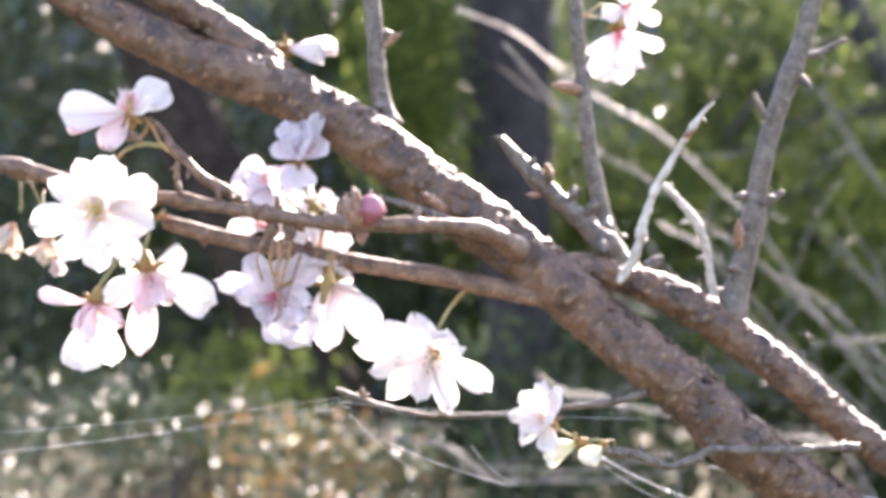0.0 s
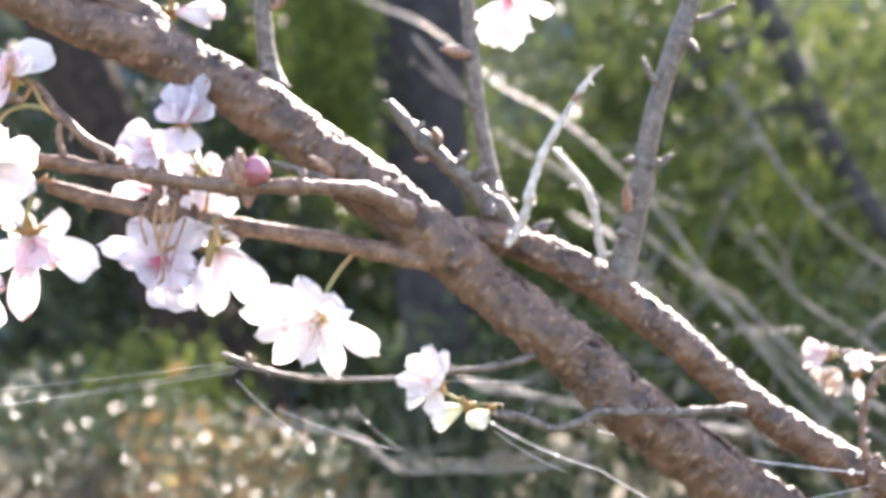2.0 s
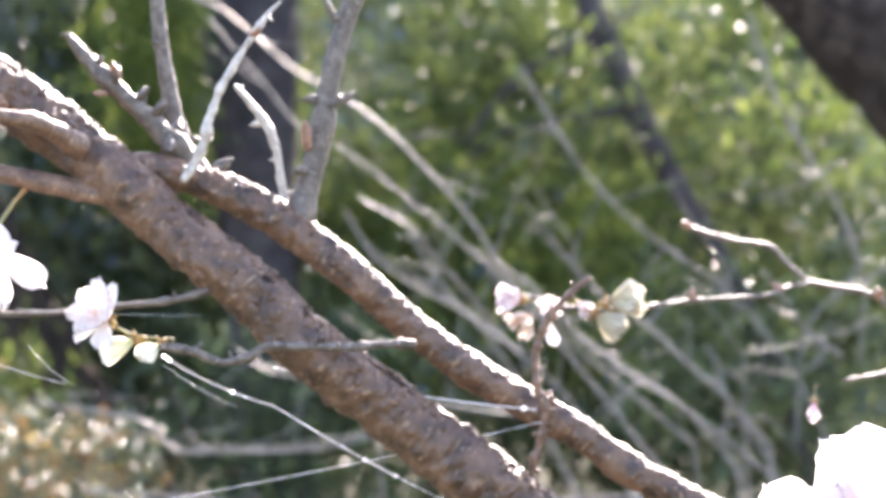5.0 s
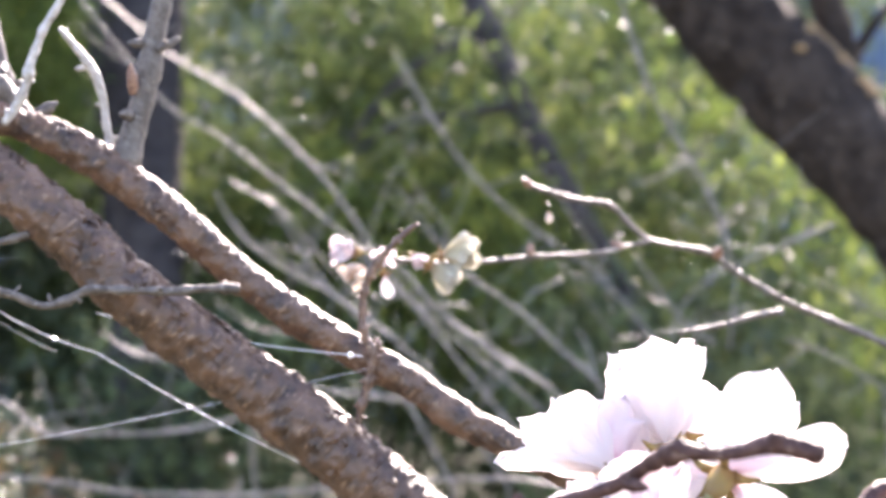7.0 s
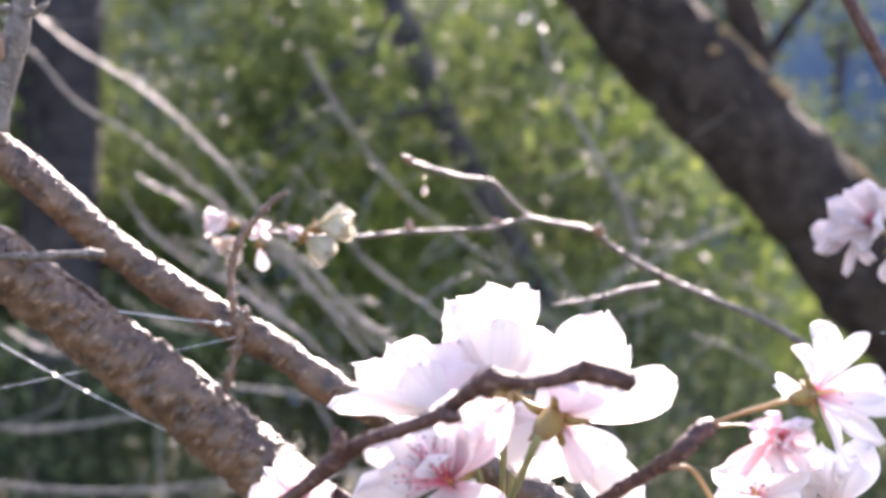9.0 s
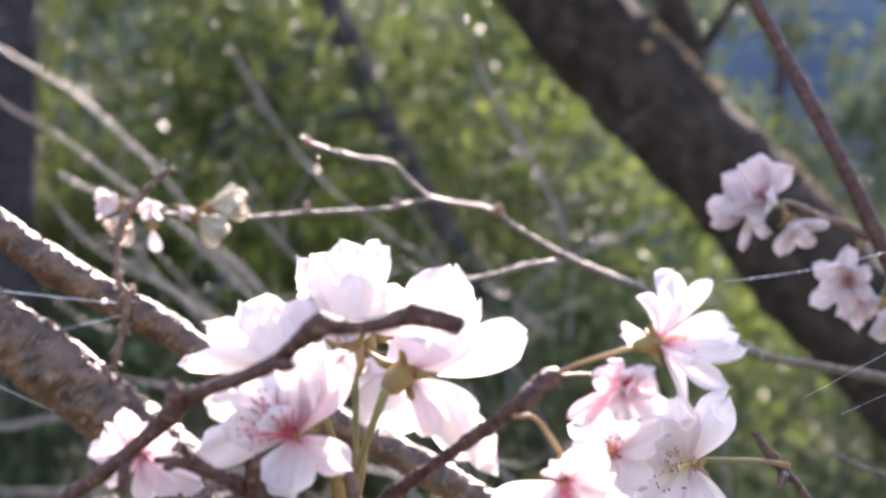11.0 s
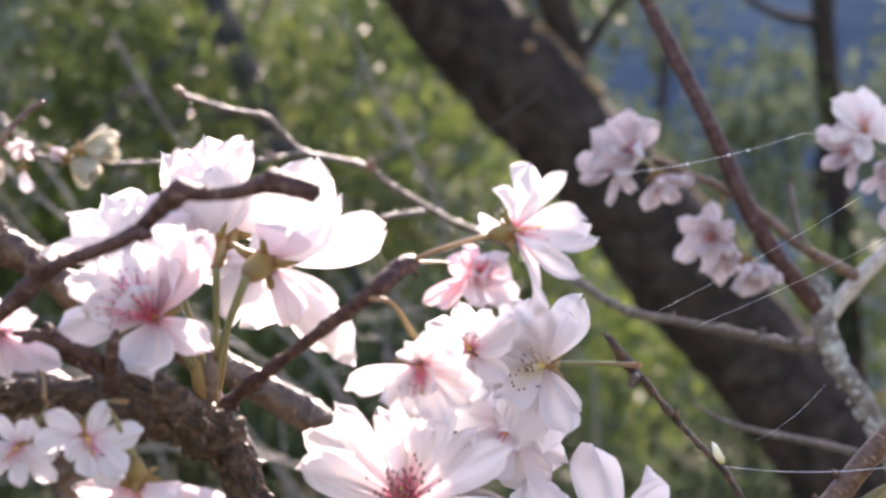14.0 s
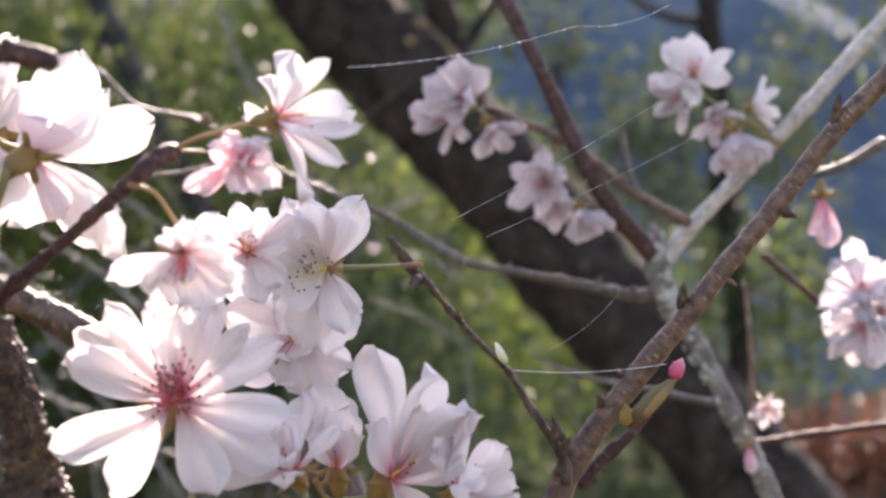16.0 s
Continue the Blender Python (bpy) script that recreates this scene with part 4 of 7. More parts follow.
shoot_twig(branch, [(-0.0605, 0.572, 1.515, 0.00168), (-0.0655, 0.572, 1.5179, 0.00202), (-0.0714, 0.572, 1.5212, 0.00185), (-0.0765, 0.572, 1.5263, 0.00168), (-0.0807, 0.572, 1.5302, 0.00168), (-0.0832, 0.572, 1.5347, 0.00118), (-0.0874, 0.572, 1.5389, 0.00084)], BROWN, 9, 0.2, 0.3, 17, 3)
shoot_twig(branch, [(-0.0782, 0.572, 1.5162, 0.00118), (-0.0795, 0.572, 1.5221, 0.00101), (-0.0785, 0.572, 1.5288, 0.00067)], BROWN, 7, 0.2, 0.3, 17, 1)
shoot_twig(branch, [(0.0027, 0.575, 1.5086, 0.00135), (-0.0074, 0.575, 1.512, 0.00135), (-0.0176, 0.575, 1.5151, 0.00102)], TWIG, 7, 0.2, 0.3, 18, 1)
for a, b, w in (((0.001, 0.58, 1.5113), (-0.0066, 0.575, 1.5171), 0.0035), ((-0.0185, 0.594, 1.5628), (-0.0126, 0.592, 1.5668), 0.0026), ((0.0904, 0.586, 1.5002), (0.0895, 0.582, 1.5091), 0.0035), ((0.0332, 0.59, 1.5214), (0.0312, 0.585, 1.526), 0.003), ((0.0297, 0.59, 1.5167), (0.0253, 0.588, 1.5166), 0.0022), ((0.043, 0.598, 1.5495), (0.0335, 0.595, 1.551), 0.004), ((0.0725, 0.578, 1.5334), (0.0759, 0.575, 1.5361), 0.002)):
    bud(branch, a, b, w)
shoot_twig(branch, [(0.1745, 0.567, 1.4622, 0.00067), (0.1709, 0.5678, 1.4592, 0.00118), (0.1669, 0.5688, 1.4551, 0.00118), (0.1624, 0.5698, 1.4496, 0.00126), (0.1596, 0.5705, 1.4432, 0.00118), (0.1586, 0.5709, 1.4348, 0.00118), (0.1594, 0.5708, 1.428, 0.00135), (0.1616, 0.5704, 1.4238, 0.00185), (0.1612, 0.5705, 1.4179, 0.00152), (0.1593, 0.5711, 1.4095, 0.00135), (0.1574, 0.5716, 1.4019, 0.00118)], BROWN, 9, 0.4, 0.8, 19, 20, 0.0009, 0.8)
shoot_twig(branch, [(0.1616, 0.5704, 1.423, 0.00168), (0.164, 0.5698, 1.4264, 0.00101)], BROWN, 7, 0.2, 0.3, 20, 1)

limb(branch, "stem", [*MAIN[-2:], (0.215, 0.56, 1.15, 0.012), (0.27, 0.54, 0.8, 0.018), (0.33, 0.52, 0.35, 0.03), (0.35, 0.5, -0.03, 0.045)], BOUGH, 20, 0.12, 0.12, 4, 0.006)
limb(branch, "stem", [*SECOND[-2:], (0.35, 0.54, 1.22, 0.007), (0.37, 0.53, 0.9, 0.012), (0.37, 0.52, 0.4, 0.022), (0.36, 0.5, -0.02, 0.03)], BOUGH, 18, 0.12, 0.12, 5, 0.005)

# side shoot with withered flowers
shoot = thing("cherry_shoot", "slender grey cherry shoot with withered flowers", "branch")
shoot_twig(shoot, [(0.2383, 0.7118, 1.4816, 0.00083), (0.2443, 0.7114, 1.4792, 0.00133), (0.2572, 0.7109, 1.4755, 0.00117), (0.2721, 0.7101, 1.4731, 0.00118), (0.2797, 0.7098, 1.4664, 0.00118), (0.2884, 0.7095, 1.4599, 0.00118), (0.3026, 0.7088, 1.4572, 0.00127), (0.3139, 0.7083, 1.4542, 0.00153), (0.3212, 0.7080, 1.4486, 0.00136), (0.3420, 0.7070, 1.4371, 0.00145), (0.3595, 0.7062, 1.4299, 0.00146), (0.3777, 0.6829, 1.4192, 0.00143), (0.3975, 0.6552, 1.4016, 0.00180), (0.4180, 0.6508, 1.3970, 0.00181), (0.4386, 0.6465, 1.3931, 0.00199), (0.4656, 0.6408, 1.3878, 0.00273), (0.4748, 0.6386, 1.3928, 0.00310)], TWIG, 8, 0.22, 0.45, 21, 24)
shoot_twig(shoot, [(0.2864, 0.7039, 1.4594, 0.00117), (0.2774, 0.7045, 1.4575, 0.00101), (0.2629, 0.6883, 1.4548, 0.00098), (0.2339, 0.6786, 1.4529, 0.00095), (0.2072, 0.6633, 1.4504, 0.00093), (0.1817, 0.6480, 1.4512, 0.00105), (0.1723, 0.6486, 1.4522, 0.00074)], TWIG, 8, 0.22, 0.45, 22, 9)
for a, b, w in (((0.2400, 0.7060, 1.4801), (0.2358, 0.7005, 1.4820), 0.003), ((0.2343, 0.6785, 1.4533), (0.2342, 0.6784, 1.4582), 0.0032), ((0.2739, 0.6989, 1.4570), (0.2696, 0.6991, 1.4592), 0.003), ((0.3122, 0.7027, 1.4540), (0.3118, 0.6969, 1.4574), 0.004)):
    bud(shoot, a, b, w)
shoot_twig(shoot, [(0.1623, 0.6504, 1.4561, 0.0006), (0.1688, 0.6490, 1.4548, 0.0009), (0.1801, 0.6465, 1.4529, 0.0009)], TWIG, 7, 0.3, 0.5, 23, 5)
blossom((0.1651, 0.6391, 1.4539), (-0.9, -0.3, 0.1), 0.0185, (0.1733, 0.6376, 1.4523), 46, (5, 4), 0, "dusk", "withered cherry flower with greyish pink petals", 301, 0)
blossom((0.1685, 0.6385, 1.4486), (-0.6, -0.4, -0.6), 0.0190, (0.1741, 0.6375, 1.4521), 40, (5, 3), 0, "dry", "shrivelled brownish cherry flower on a shoot", 307, 0)
blossom((0.1747, 0.6343, 1.4540), (-0.3, -0.6, -0.5), 0.0120, (0.1767, 0.6371, 1.4517), 52, (5, 3), 0, "dusk", "withered cherry flower with greyish pink petals", 309, 0)
blossom((0.1760, 0.6434, 1.4463), (0.1, -0.3, -0.95), 0.0175, (0.1775, 0.6471, 1.4521), 12, (2, 1), 0, "pale", "single pale petals hanging from a withered flower", 302, 0)
blossom((0.1940, 0.6329, 1.4530), (0.9, -0.35, 0.15), 0.0230, (0.1869, 0.6352, 1.4533), 46, (6, 4), 0, "husk", "pale green husk of a faded cherry flower", 305, 0)
blossom((0.1898, 0.6327, 1.4492), (0.75, -0.4, -0.55), 0.0215, (0.1851, 0.6356, 1.4524), 44, (5, 4), 0, "husk", "pale green husk of a faded cherry flower", 306, 0)
blossom((0.1837, 0.6328, 1.4529), (0.6, -0.5, -0.5), 0.0110, (0.1808, 0.6363, 1.4521), 50, (5, 3), 0, "dusk", "withered cherry flower with greyish pink petals", 311, 0)
blossom((0.2300, 0.6314, 1.4682), (-0.2, -0.5, -0.8), 0.0085, (0.2349, 0.6591, 1.4723), 26, (4, 2), 0, "dry", "tiny withered bud on a shoot", 308, 0)
shoot_twig(shoot, [(0.3136, 0.6342, 1.4349, 0.0014), (0.3003, 0.6286, 1.4329, 0.0011), (0.2869, 0.6240, 1.4299, 0.0010), (0.2721, 0.6208, 1.4278, 0.0007)], TWIG, 7, 0.25, 0.45, 24, 8)
blossom((0.2624, 0.6238, 1.4203), (-.2, -.4, -.9), 0.013, (0.2647, 0.6285, 1.4258), 26, (4, 2), 0, "flush", "small withered cherry flower hanging from a twig", 310, 0)

# blossoms on the far branch
for points, mat in (
    ([(-0.0894, 0.571, 1.5395, 0.0007), (-0.0868, 0.571, 1.5368, 0.0008), (-0.0842, 0.571, 1.5318, 0.0009), (-0.0818, 0.572, 1.5292, 0.001)], REDSTALK),
    ([(-0.0986, 0.571, 1.5238, 0.0008), (-0.0945, 0.57, 1.5292, 0.0008), (-0.0885, 0.57, 1.5312, 0.0009), (-0.0836, 0.572, 1.5305, 0.0009)], STALK),
    ([(-0.0495, 0.566, 1.508, 0.0006), (-0.0545, 0.564, 1.4985, 0.0006), (-0.0528, 0.562, 1.4905, 0.0006)], SCALE),
    ([(-0.046, 0.566, 1.5, 0.0009), (-0.0487, 0.562, 1.4935, 0.0007), (-0.0478, 0.561, 1.482, 0.0008), (-0.0496, 0.561, 1.4785, 0.0006)], SCALE),
    ([(-0.042, 0.566, 1.498, 0.0007), (-0.0445, 0.562, 1.4895, 0.0006), (-0.0462, 0.561, 1.483, 0.0005)], SCALE),
    ([(-0.0335, 0.566, 1.495, 0.001), (-0.0345, 0.563, 1.489, 0.0018), (-0.0352, 0.562, 1.4842, 0.0012)], CALYX),
):
    limb(branch, "flower_stalk", [(x, y, z, r * 0.7) for x, y, z, r in points], mat, 8, 0.15, 0.2, points[0][0] * 50)
W = "white cherry blossom, sunlit, "
blossom((-0.1026, 0.572, 1.5111), (-0.05, -0.99, 0.15), 0.0362, (-0.082, 0.575, 1.5151), label=W + "open towards the front with yellow stamens", tint="pale", seed=1, stamens=48, pale=True, long=1.1,
        tips=[(0.0051, -0.0052, 0.016, 0.5), (-0.0047, -0.0062, 0.0148, 0.5), (-0.0126, -0.0061, 0.0093, 0.48), (-0.0189, 0, -0.0037, 0.45), (-0.0104, -0.0046, -0.0138, 0.48), (0.0008, -0.0034, -0.0182, 0.45), (0.0111, -0.0035, -0.0143, 0.5), (0.0179, -0.0028, -0.0051, 0.48), (0.0175, -0.0009, 0.0077, 0.55), (0.0104, -0.0046, 0.0138, 0.45), (-0.0084, -0.0091, 0.0051, 0.5), (0.0076, -0.009, 0.0067, 0.55), (0.0067, -0.0085, -0.0093, 0.5)])
blossom((-0.0932, 0.5696, 1.5401), (0.06, -0.64, 0.77), 0.0337, (-0.0869, 0.572, 1.5386), label=W + "seen from the side with brown stalk", tint="pale", seed=2, stamens=24, pale="brown", stalk="red",
        tips=[(-0.0193, -0.0027, -0.0010, 0.59), (0.0104, 0.0018, 0.0098, 0.90), (-0.0060, -0.0077, -0.0102, 0.68, "flush"), (-0.0160, -0.0056, -0.0065, 0.40, "flush"), (-0.0018, -0.0057, 0.0059, 0.65, "pink"), (0.0032, -0.0058, 0.0056, 0.63, "flush"), (-0.0020, 0.0040, 0.0074, 0.48, "flush"), (0.0081, -0.0078, 0.0026, 0.55)])
blossom((-0.0878, 0.5715, 1.4934), (0.23, -0.46, -0.86), 0.0387, (-0.082, 0.575, 1.5095), label=W + "pale pink, hanging face down", tint="flush", seed=3,
        tips=[(0.0104, 0.0057, 0.0054, 0.84, "pale"), (0.0225, -0.0031, -0.0068, 0.43, "pale"), (-0.0016, -0.0029, -0.0239, 0.41), (0.0049, -0.0098, -0.0127, 0.51), (-0.0121, -0.0057, -0.0083, 0.58, "pale"), (-0.0097, 0.0079, 0.0018, 0.74, "pale"), (-0.0037, -0.0097, -0.0143, 0.47), (0.0081, -0.0088, -0.0080, 0.58, "flush")])
blossom((-0.1030, 0.5676, 1.4838), (-0.17, -0.44, -0.88), 0.032, (-0.0836, 0.575, 1.5112), label=W + "faded pink, hanging face down", tint="flush", seed=4,
        tips=[(-0.0154, 0.0002, 0.0041, 0.26), (-0.0071, -0.0077, -0.0056, 0.70), (0.0025, -0.0117, -0.0098, 0.63), (-0.0021, -0.0039, -0.0191, 0.62, "pale"), (0.0050, 0.0029, -0.0183, 0.53, "pale"), (0.0085, -0.0078, -0.0052, 0.69), (0.0045, 0.0039, 0.0012, 1.00, "pale"), (-0.0025, -0.0096, -0.0017, 0.70)])
# the bough's shade on these comes from their lilac petal colour
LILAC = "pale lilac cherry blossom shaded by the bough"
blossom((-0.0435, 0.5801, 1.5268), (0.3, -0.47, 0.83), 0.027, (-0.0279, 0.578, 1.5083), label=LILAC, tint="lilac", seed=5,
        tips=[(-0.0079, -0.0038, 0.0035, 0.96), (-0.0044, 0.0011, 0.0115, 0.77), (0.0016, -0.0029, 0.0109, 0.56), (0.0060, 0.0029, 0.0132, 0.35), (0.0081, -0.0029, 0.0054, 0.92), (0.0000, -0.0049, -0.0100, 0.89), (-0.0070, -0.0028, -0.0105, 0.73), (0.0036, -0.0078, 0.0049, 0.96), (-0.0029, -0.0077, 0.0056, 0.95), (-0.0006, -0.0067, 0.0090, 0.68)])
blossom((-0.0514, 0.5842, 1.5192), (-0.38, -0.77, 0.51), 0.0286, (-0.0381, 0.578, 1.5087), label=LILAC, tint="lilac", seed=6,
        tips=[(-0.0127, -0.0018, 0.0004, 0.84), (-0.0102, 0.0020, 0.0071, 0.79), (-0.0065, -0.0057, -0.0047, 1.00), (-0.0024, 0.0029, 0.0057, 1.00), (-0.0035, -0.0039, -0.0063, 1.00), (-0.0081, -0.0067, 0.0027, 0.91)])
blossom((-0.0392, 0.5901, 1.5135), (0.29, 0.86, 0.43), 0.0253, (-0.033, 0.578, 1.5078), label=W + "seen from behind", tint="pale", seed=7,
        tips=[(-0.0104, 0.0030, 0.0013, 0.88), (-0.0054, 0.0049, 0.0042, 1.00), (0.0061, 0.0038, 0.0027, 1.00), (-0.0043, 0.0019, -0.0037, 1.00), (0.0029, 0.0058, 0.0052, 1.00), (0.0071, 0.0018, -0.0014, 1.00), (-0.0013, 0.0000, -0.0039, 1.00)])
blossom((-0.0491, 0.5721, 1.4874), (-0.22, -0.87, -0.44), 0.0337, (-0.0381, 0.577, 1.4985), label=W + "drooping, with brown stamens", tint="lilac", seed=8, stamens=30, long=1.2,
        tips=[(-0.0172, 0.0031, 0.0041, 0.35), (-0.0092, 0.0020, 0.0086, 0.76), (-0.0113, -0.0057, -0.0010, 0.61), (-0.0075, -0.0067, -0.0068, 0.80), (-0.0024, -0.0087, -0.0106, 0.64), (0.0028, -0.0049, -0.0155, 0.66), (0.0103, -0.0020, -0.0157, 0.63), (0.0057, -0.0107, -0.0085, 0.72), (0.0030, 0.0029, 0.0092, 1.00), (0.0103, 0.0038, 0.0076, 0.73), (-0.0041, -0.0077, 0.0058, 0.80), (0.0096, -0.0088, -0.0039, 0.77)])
blossom((-0.0332, 0.5760, 1.4895), (0.27, -0.14, -0.95), 0.0337, (-0.0313, 0.577, 1.4959), label=W + "drooping, seen from behind", tint="pale", seed=9,
        tips=[(-0.0014, -0.0039, -0.0191, 0.50), (0.0055, -0.0069, -0.0118, 0.64), (0.0142, -0.0021, -0.0121, 0.70), (0.0042, 0.0028, 0.0036, 1.00), (0.0091, -0.0079, -0.0060, 0.73), (-0.0067, -0.0058, -0.0110, 0.69), (0.0066, -0.0059, -0.0013, 1.00), (-0.0038, 0.0039, 0.0060, 1.00)])
blossom((-0.0538, 0.5852, 1.5065), (-0.82, -0.41, 0.41), 0.0185, (-0.0483, 0.577, 1.5095), label=W + "half open on the twig", seed=10,
        tips=[(-0.0124, 0.0001, -0.0006, 0.55), (-0.0068, 0.0030, 0.0031, 0.91), (-0.0040, -0.0049, -0.0023, 1.00), (-0.0080, -0.0067, 0.0006, 0.70), (0.0056, 0.0018, -0.0019, 1.00), (0.0085, -0.0020, 0.0000, 0.74)])
blossom((-0.0027, 0.572, 1.4695), (0.16, -0.96, -0.21), 0.0387, (0.0087, 0.58, 1.4896), label=W + "semi-double, open with pale stamens", tint="pale", seed=11, stamens=26, pale="brown",
        tips=[(-0.0227, 0, 0.0037, 0.34), (-0.0199, -0.0059, -0.0047, 0.36), (-0.0118, -0.0087, -0.0118, 0.4), (-0.004, -0.0081, -0.0172, 0.4), (0.0037, -0.0082, -0.0172, 0.4), (0.0158, -0.0061, -0.0125, 0.34), (0.0091, -0.0116, 0.0017, 0.5), (-0.0047, -0.0113, 0.0093, 0.5), (0.0034, -0.0116, 0.0084, 0.5), (-0.0135, -0.0095, 0.0071, 0.45), (-0.0101, -0.0113, -0.0017, 0.5), (-0.0051, -0.011, -0.0101, 0.5), (0.0067, -0.0108, -0.0101, 0.45)])
blossom((0.0313, 0.566, 1.4488), (-0.57, -0.68, 0.46), 0.025, (0.0477, 0.562, 1.4411), 58, (7, 6), 0, "pale", "small white cherry blossom just opening", 12, 6)
blossom((0.0393, 0.566, 1.4427), (-0.94, -0.21, -0.26), 0.0208, (0.0485, 0.566, 1.4407), 26, (5, 4), 0, "cream", "cream cherry flower bud about to open", 16, 0)
blossom((0.0468, 0.564, 1.442), (-0.65, -0.54, -0.54), 0.0158, (0.0502, 0.566, 1.4407), 26, (5, 4), 0, "cream", "cream cherry flower bud about to open", 17, 0)
blossom((0.056, 0.612, 1.5701), (0.05, -0.1, -0.99), 0.027, (0.0446, 0.603, 1.573), label=W + "hanging like a bell", seed=13,
        tips=[(-0.009, 0, -0.0144, 0.45), (-0.0032, -0.0029, -0.0159, 0.6), (0.0032, -0.0039, -0.0151, 0.7), (0.009, -0.0045, -0.0119, 0.45), (0.013, -0.005, -0.0061, 0.4), (-0.0101, -0.0061, -0.0081, 0.4), (0, 0.0072, -0.0144, 0.6)])
blossom((0.0584, 0.612, 1.5773), (0.35, -0.87, 0.35), 0.0216, (0.0437, 0.603, 1.5739), label=W + "pale pink, on an upright twig", seed=14,
        tips=[(0.0105, 0, -0.0054, 0.4), (-0.0087, -0.0034, -0.005, 0.5), (0.004, -0.0051, 0.0061, 0.6), (-0.0036, -0.005, 0.0065, 0.6), (0.0009, -0.0051, -0.0072, 0.6), (0.009, -0.0041, 0.0009, 0.5)])
blossom((-0.0484, 0.6, 1.5629), (0.95, -0.3, -0.1), 0.03, (-0.0575, 0.593, 1.5622), 24, (5, 3), 0, "pale", "pale closed cherry blossom lying on the bough", 15, 6)
blossom((-0.0376, 0.5820, 1.5003), (0.2, -0.5, 0.6), 0.024, (-0.0361, 0.5780, 1.5059), label=W + "tucked behind two twigs", tint="pale", seed=18, stamens=8,
        tips=[(-0.0061, 0.0020, 0.0044, 1.00), (0.0054, 0.0029, 0.0044, 1.00), (0.0102, -0.0001, -0.0004, 0.92), (-0.0044, -0.0038, -0.0045, 1.00), (0.0039, -0.0049, -0.0069, 1.00), (-0.0008, 0.0040, 0.0055, 1.00), (0.0080, -0.0029, -0.0061, 0.83)])
round_bud = thing("flower_bud", "dull pink round cherry bud with brown scales", "flower bud")
limb(round_bud, "bud_petals", [(-0.0228, 0.5538, 1.5078, 0.002), (-0.0219, 0.5524, 1.5094, 0.0038), (-0.0208, 0.5508, 1.5114, 0.0044), (-0.0198, 0.5496, 1.5132, 0.0036), (-0.0192, 0.5488, 1.5144, 0.0014)], ROSE, 14, 0.25, 0.1, 3, 0.0007, "dull pink folded petals")
for tip, wide in (((-0.0246, 0.5480, 1.5172), 0.0036), ((-0.0288, 0.5510, 1.5150), 0.005), ((-0.0205, 0.5530, 1.5172), 0.004), ((-0.0240, 0.5470, 1.5130), 0.0042), ((-0.0262, 0.5540, 1.5182), 0.0046), ((-0.0180, 0.5530, 1.5150), 0.003)):
    bud(round_bud, (-0.0237, 0.5518, 1.5070), tip, wide, SCALE, "bud_scale", "brown bud scale")
for a, b, w in (((-0.0272, 0.57, 1.5069), (-0.0288, 0.568, 1.5169), 0.0036), ((-0.0243, 0.574, 1.5069), (-0.0242, 0.57, 1.5012), 0.0042), ((-0.0303, 0.574, 1.5078), (-0.031, 0.572, 1.5145), 0.004), ((-0.0428, 0.572, 1.5077), (-0.0477, 0.57, 1.5069), 0.005), ((-0.0445, 0.572, 1.5086), (-0.041, 0.57, 1.5052), 0.004), ((-0.0481, 0.575, 1.501), (-0.0512, 0.572, 1.4976), 0.004)):
    bud(branch, a, b, w)
for a, b, w in (((-0.0526, 0.5652, 1.5129), (-0.0510, 0.5632, 1.5095), 0.0036), ((-0.0496, 0.5652, 1.5074), (-0.0510, 0.5632, 1.5024), 0.0050), ((-0.0463, 0.5651, 1.5069), (-0.0438, 0.5631, 1.5032), 0.0046), ((-0.0435, 0.5651, 1.5049), (-0.0471, 0.5631, 1.5029), 0.0040), ((-0.0484, 0.5652, 1.5096), (-0.0471, 0.5631, 1.5128), 0.0030), ((-0.0539, 0.5652, 1.5112), (-0.0560, 0.5632, 1.5122), 0.0034), ((-0.0939, 0.5656, 1.5323), (-0.0899, 0.5636, 1.5343), 0.0038), ((-0.0889, 0.5656, 1.5318), (-0.0919, 0.5636, 1.5334), 0.0030)):
    bud(branch, a, b, w * 0.8, BROWN, "bud_scale", "dark red withered bud scale")
limb(branch, "flower_stalk", [(-0.0478, 0.5641, 1.5029, 0.0006), (-0.0482, 0.5641, 1.4983, 0.0005), (-0.0484, 0.5641, 1.4920, 0.0005)], REDSTALK, 7, 0.15, 0.2, 1)
limb(branch, "flower_stalk", [(-0.0500, 0.5642, 1.5024, 0.0005), (-0.0508, 0.5642, 1.4967, 0.0005), (-0.0489, 0.5641, 1.4884, 0.0005)], REDSTALK, 7, 0.15, 0.2, 1)
limb(branch, "flower_stalk", [(-0.0445, 0.5641, 1.5033, 0.0005), (-0.0459, 0.5641, 1.4958, 0.0005), (-0.0479, 0.5641, 1.4892, 0.0005)], REDSTALK, 7, 0.15, 0.2, 1)
limb(branch, "flower_stalk", [(-0.0327, 0.5640, 1.4983, 0.0007), (-0.0330, 0.5640, 1.4933, 0.0008), (-0.0323, 0.5640, 1.4897, 0.0010)], REDSTALK, 7, 0.15, 0.2, 1)
blossom((-0.1341, 0.6, 1.5081), (-0.35, -0.46, -0.81), 0.023, (-0.135, 0.6, 1.5249), 40, (5, 3), 0, "dry", "withered brown cherry flower on a twig", 303)
blossom((-0.1235, 0.6, 1.5046), (0.11, -0.22, -0.97), 0.0194, (-0.1315, 0.6, 1.524), 30, (5, 2), 0, "dry", "withered brown cherry flower on a twig", 304)
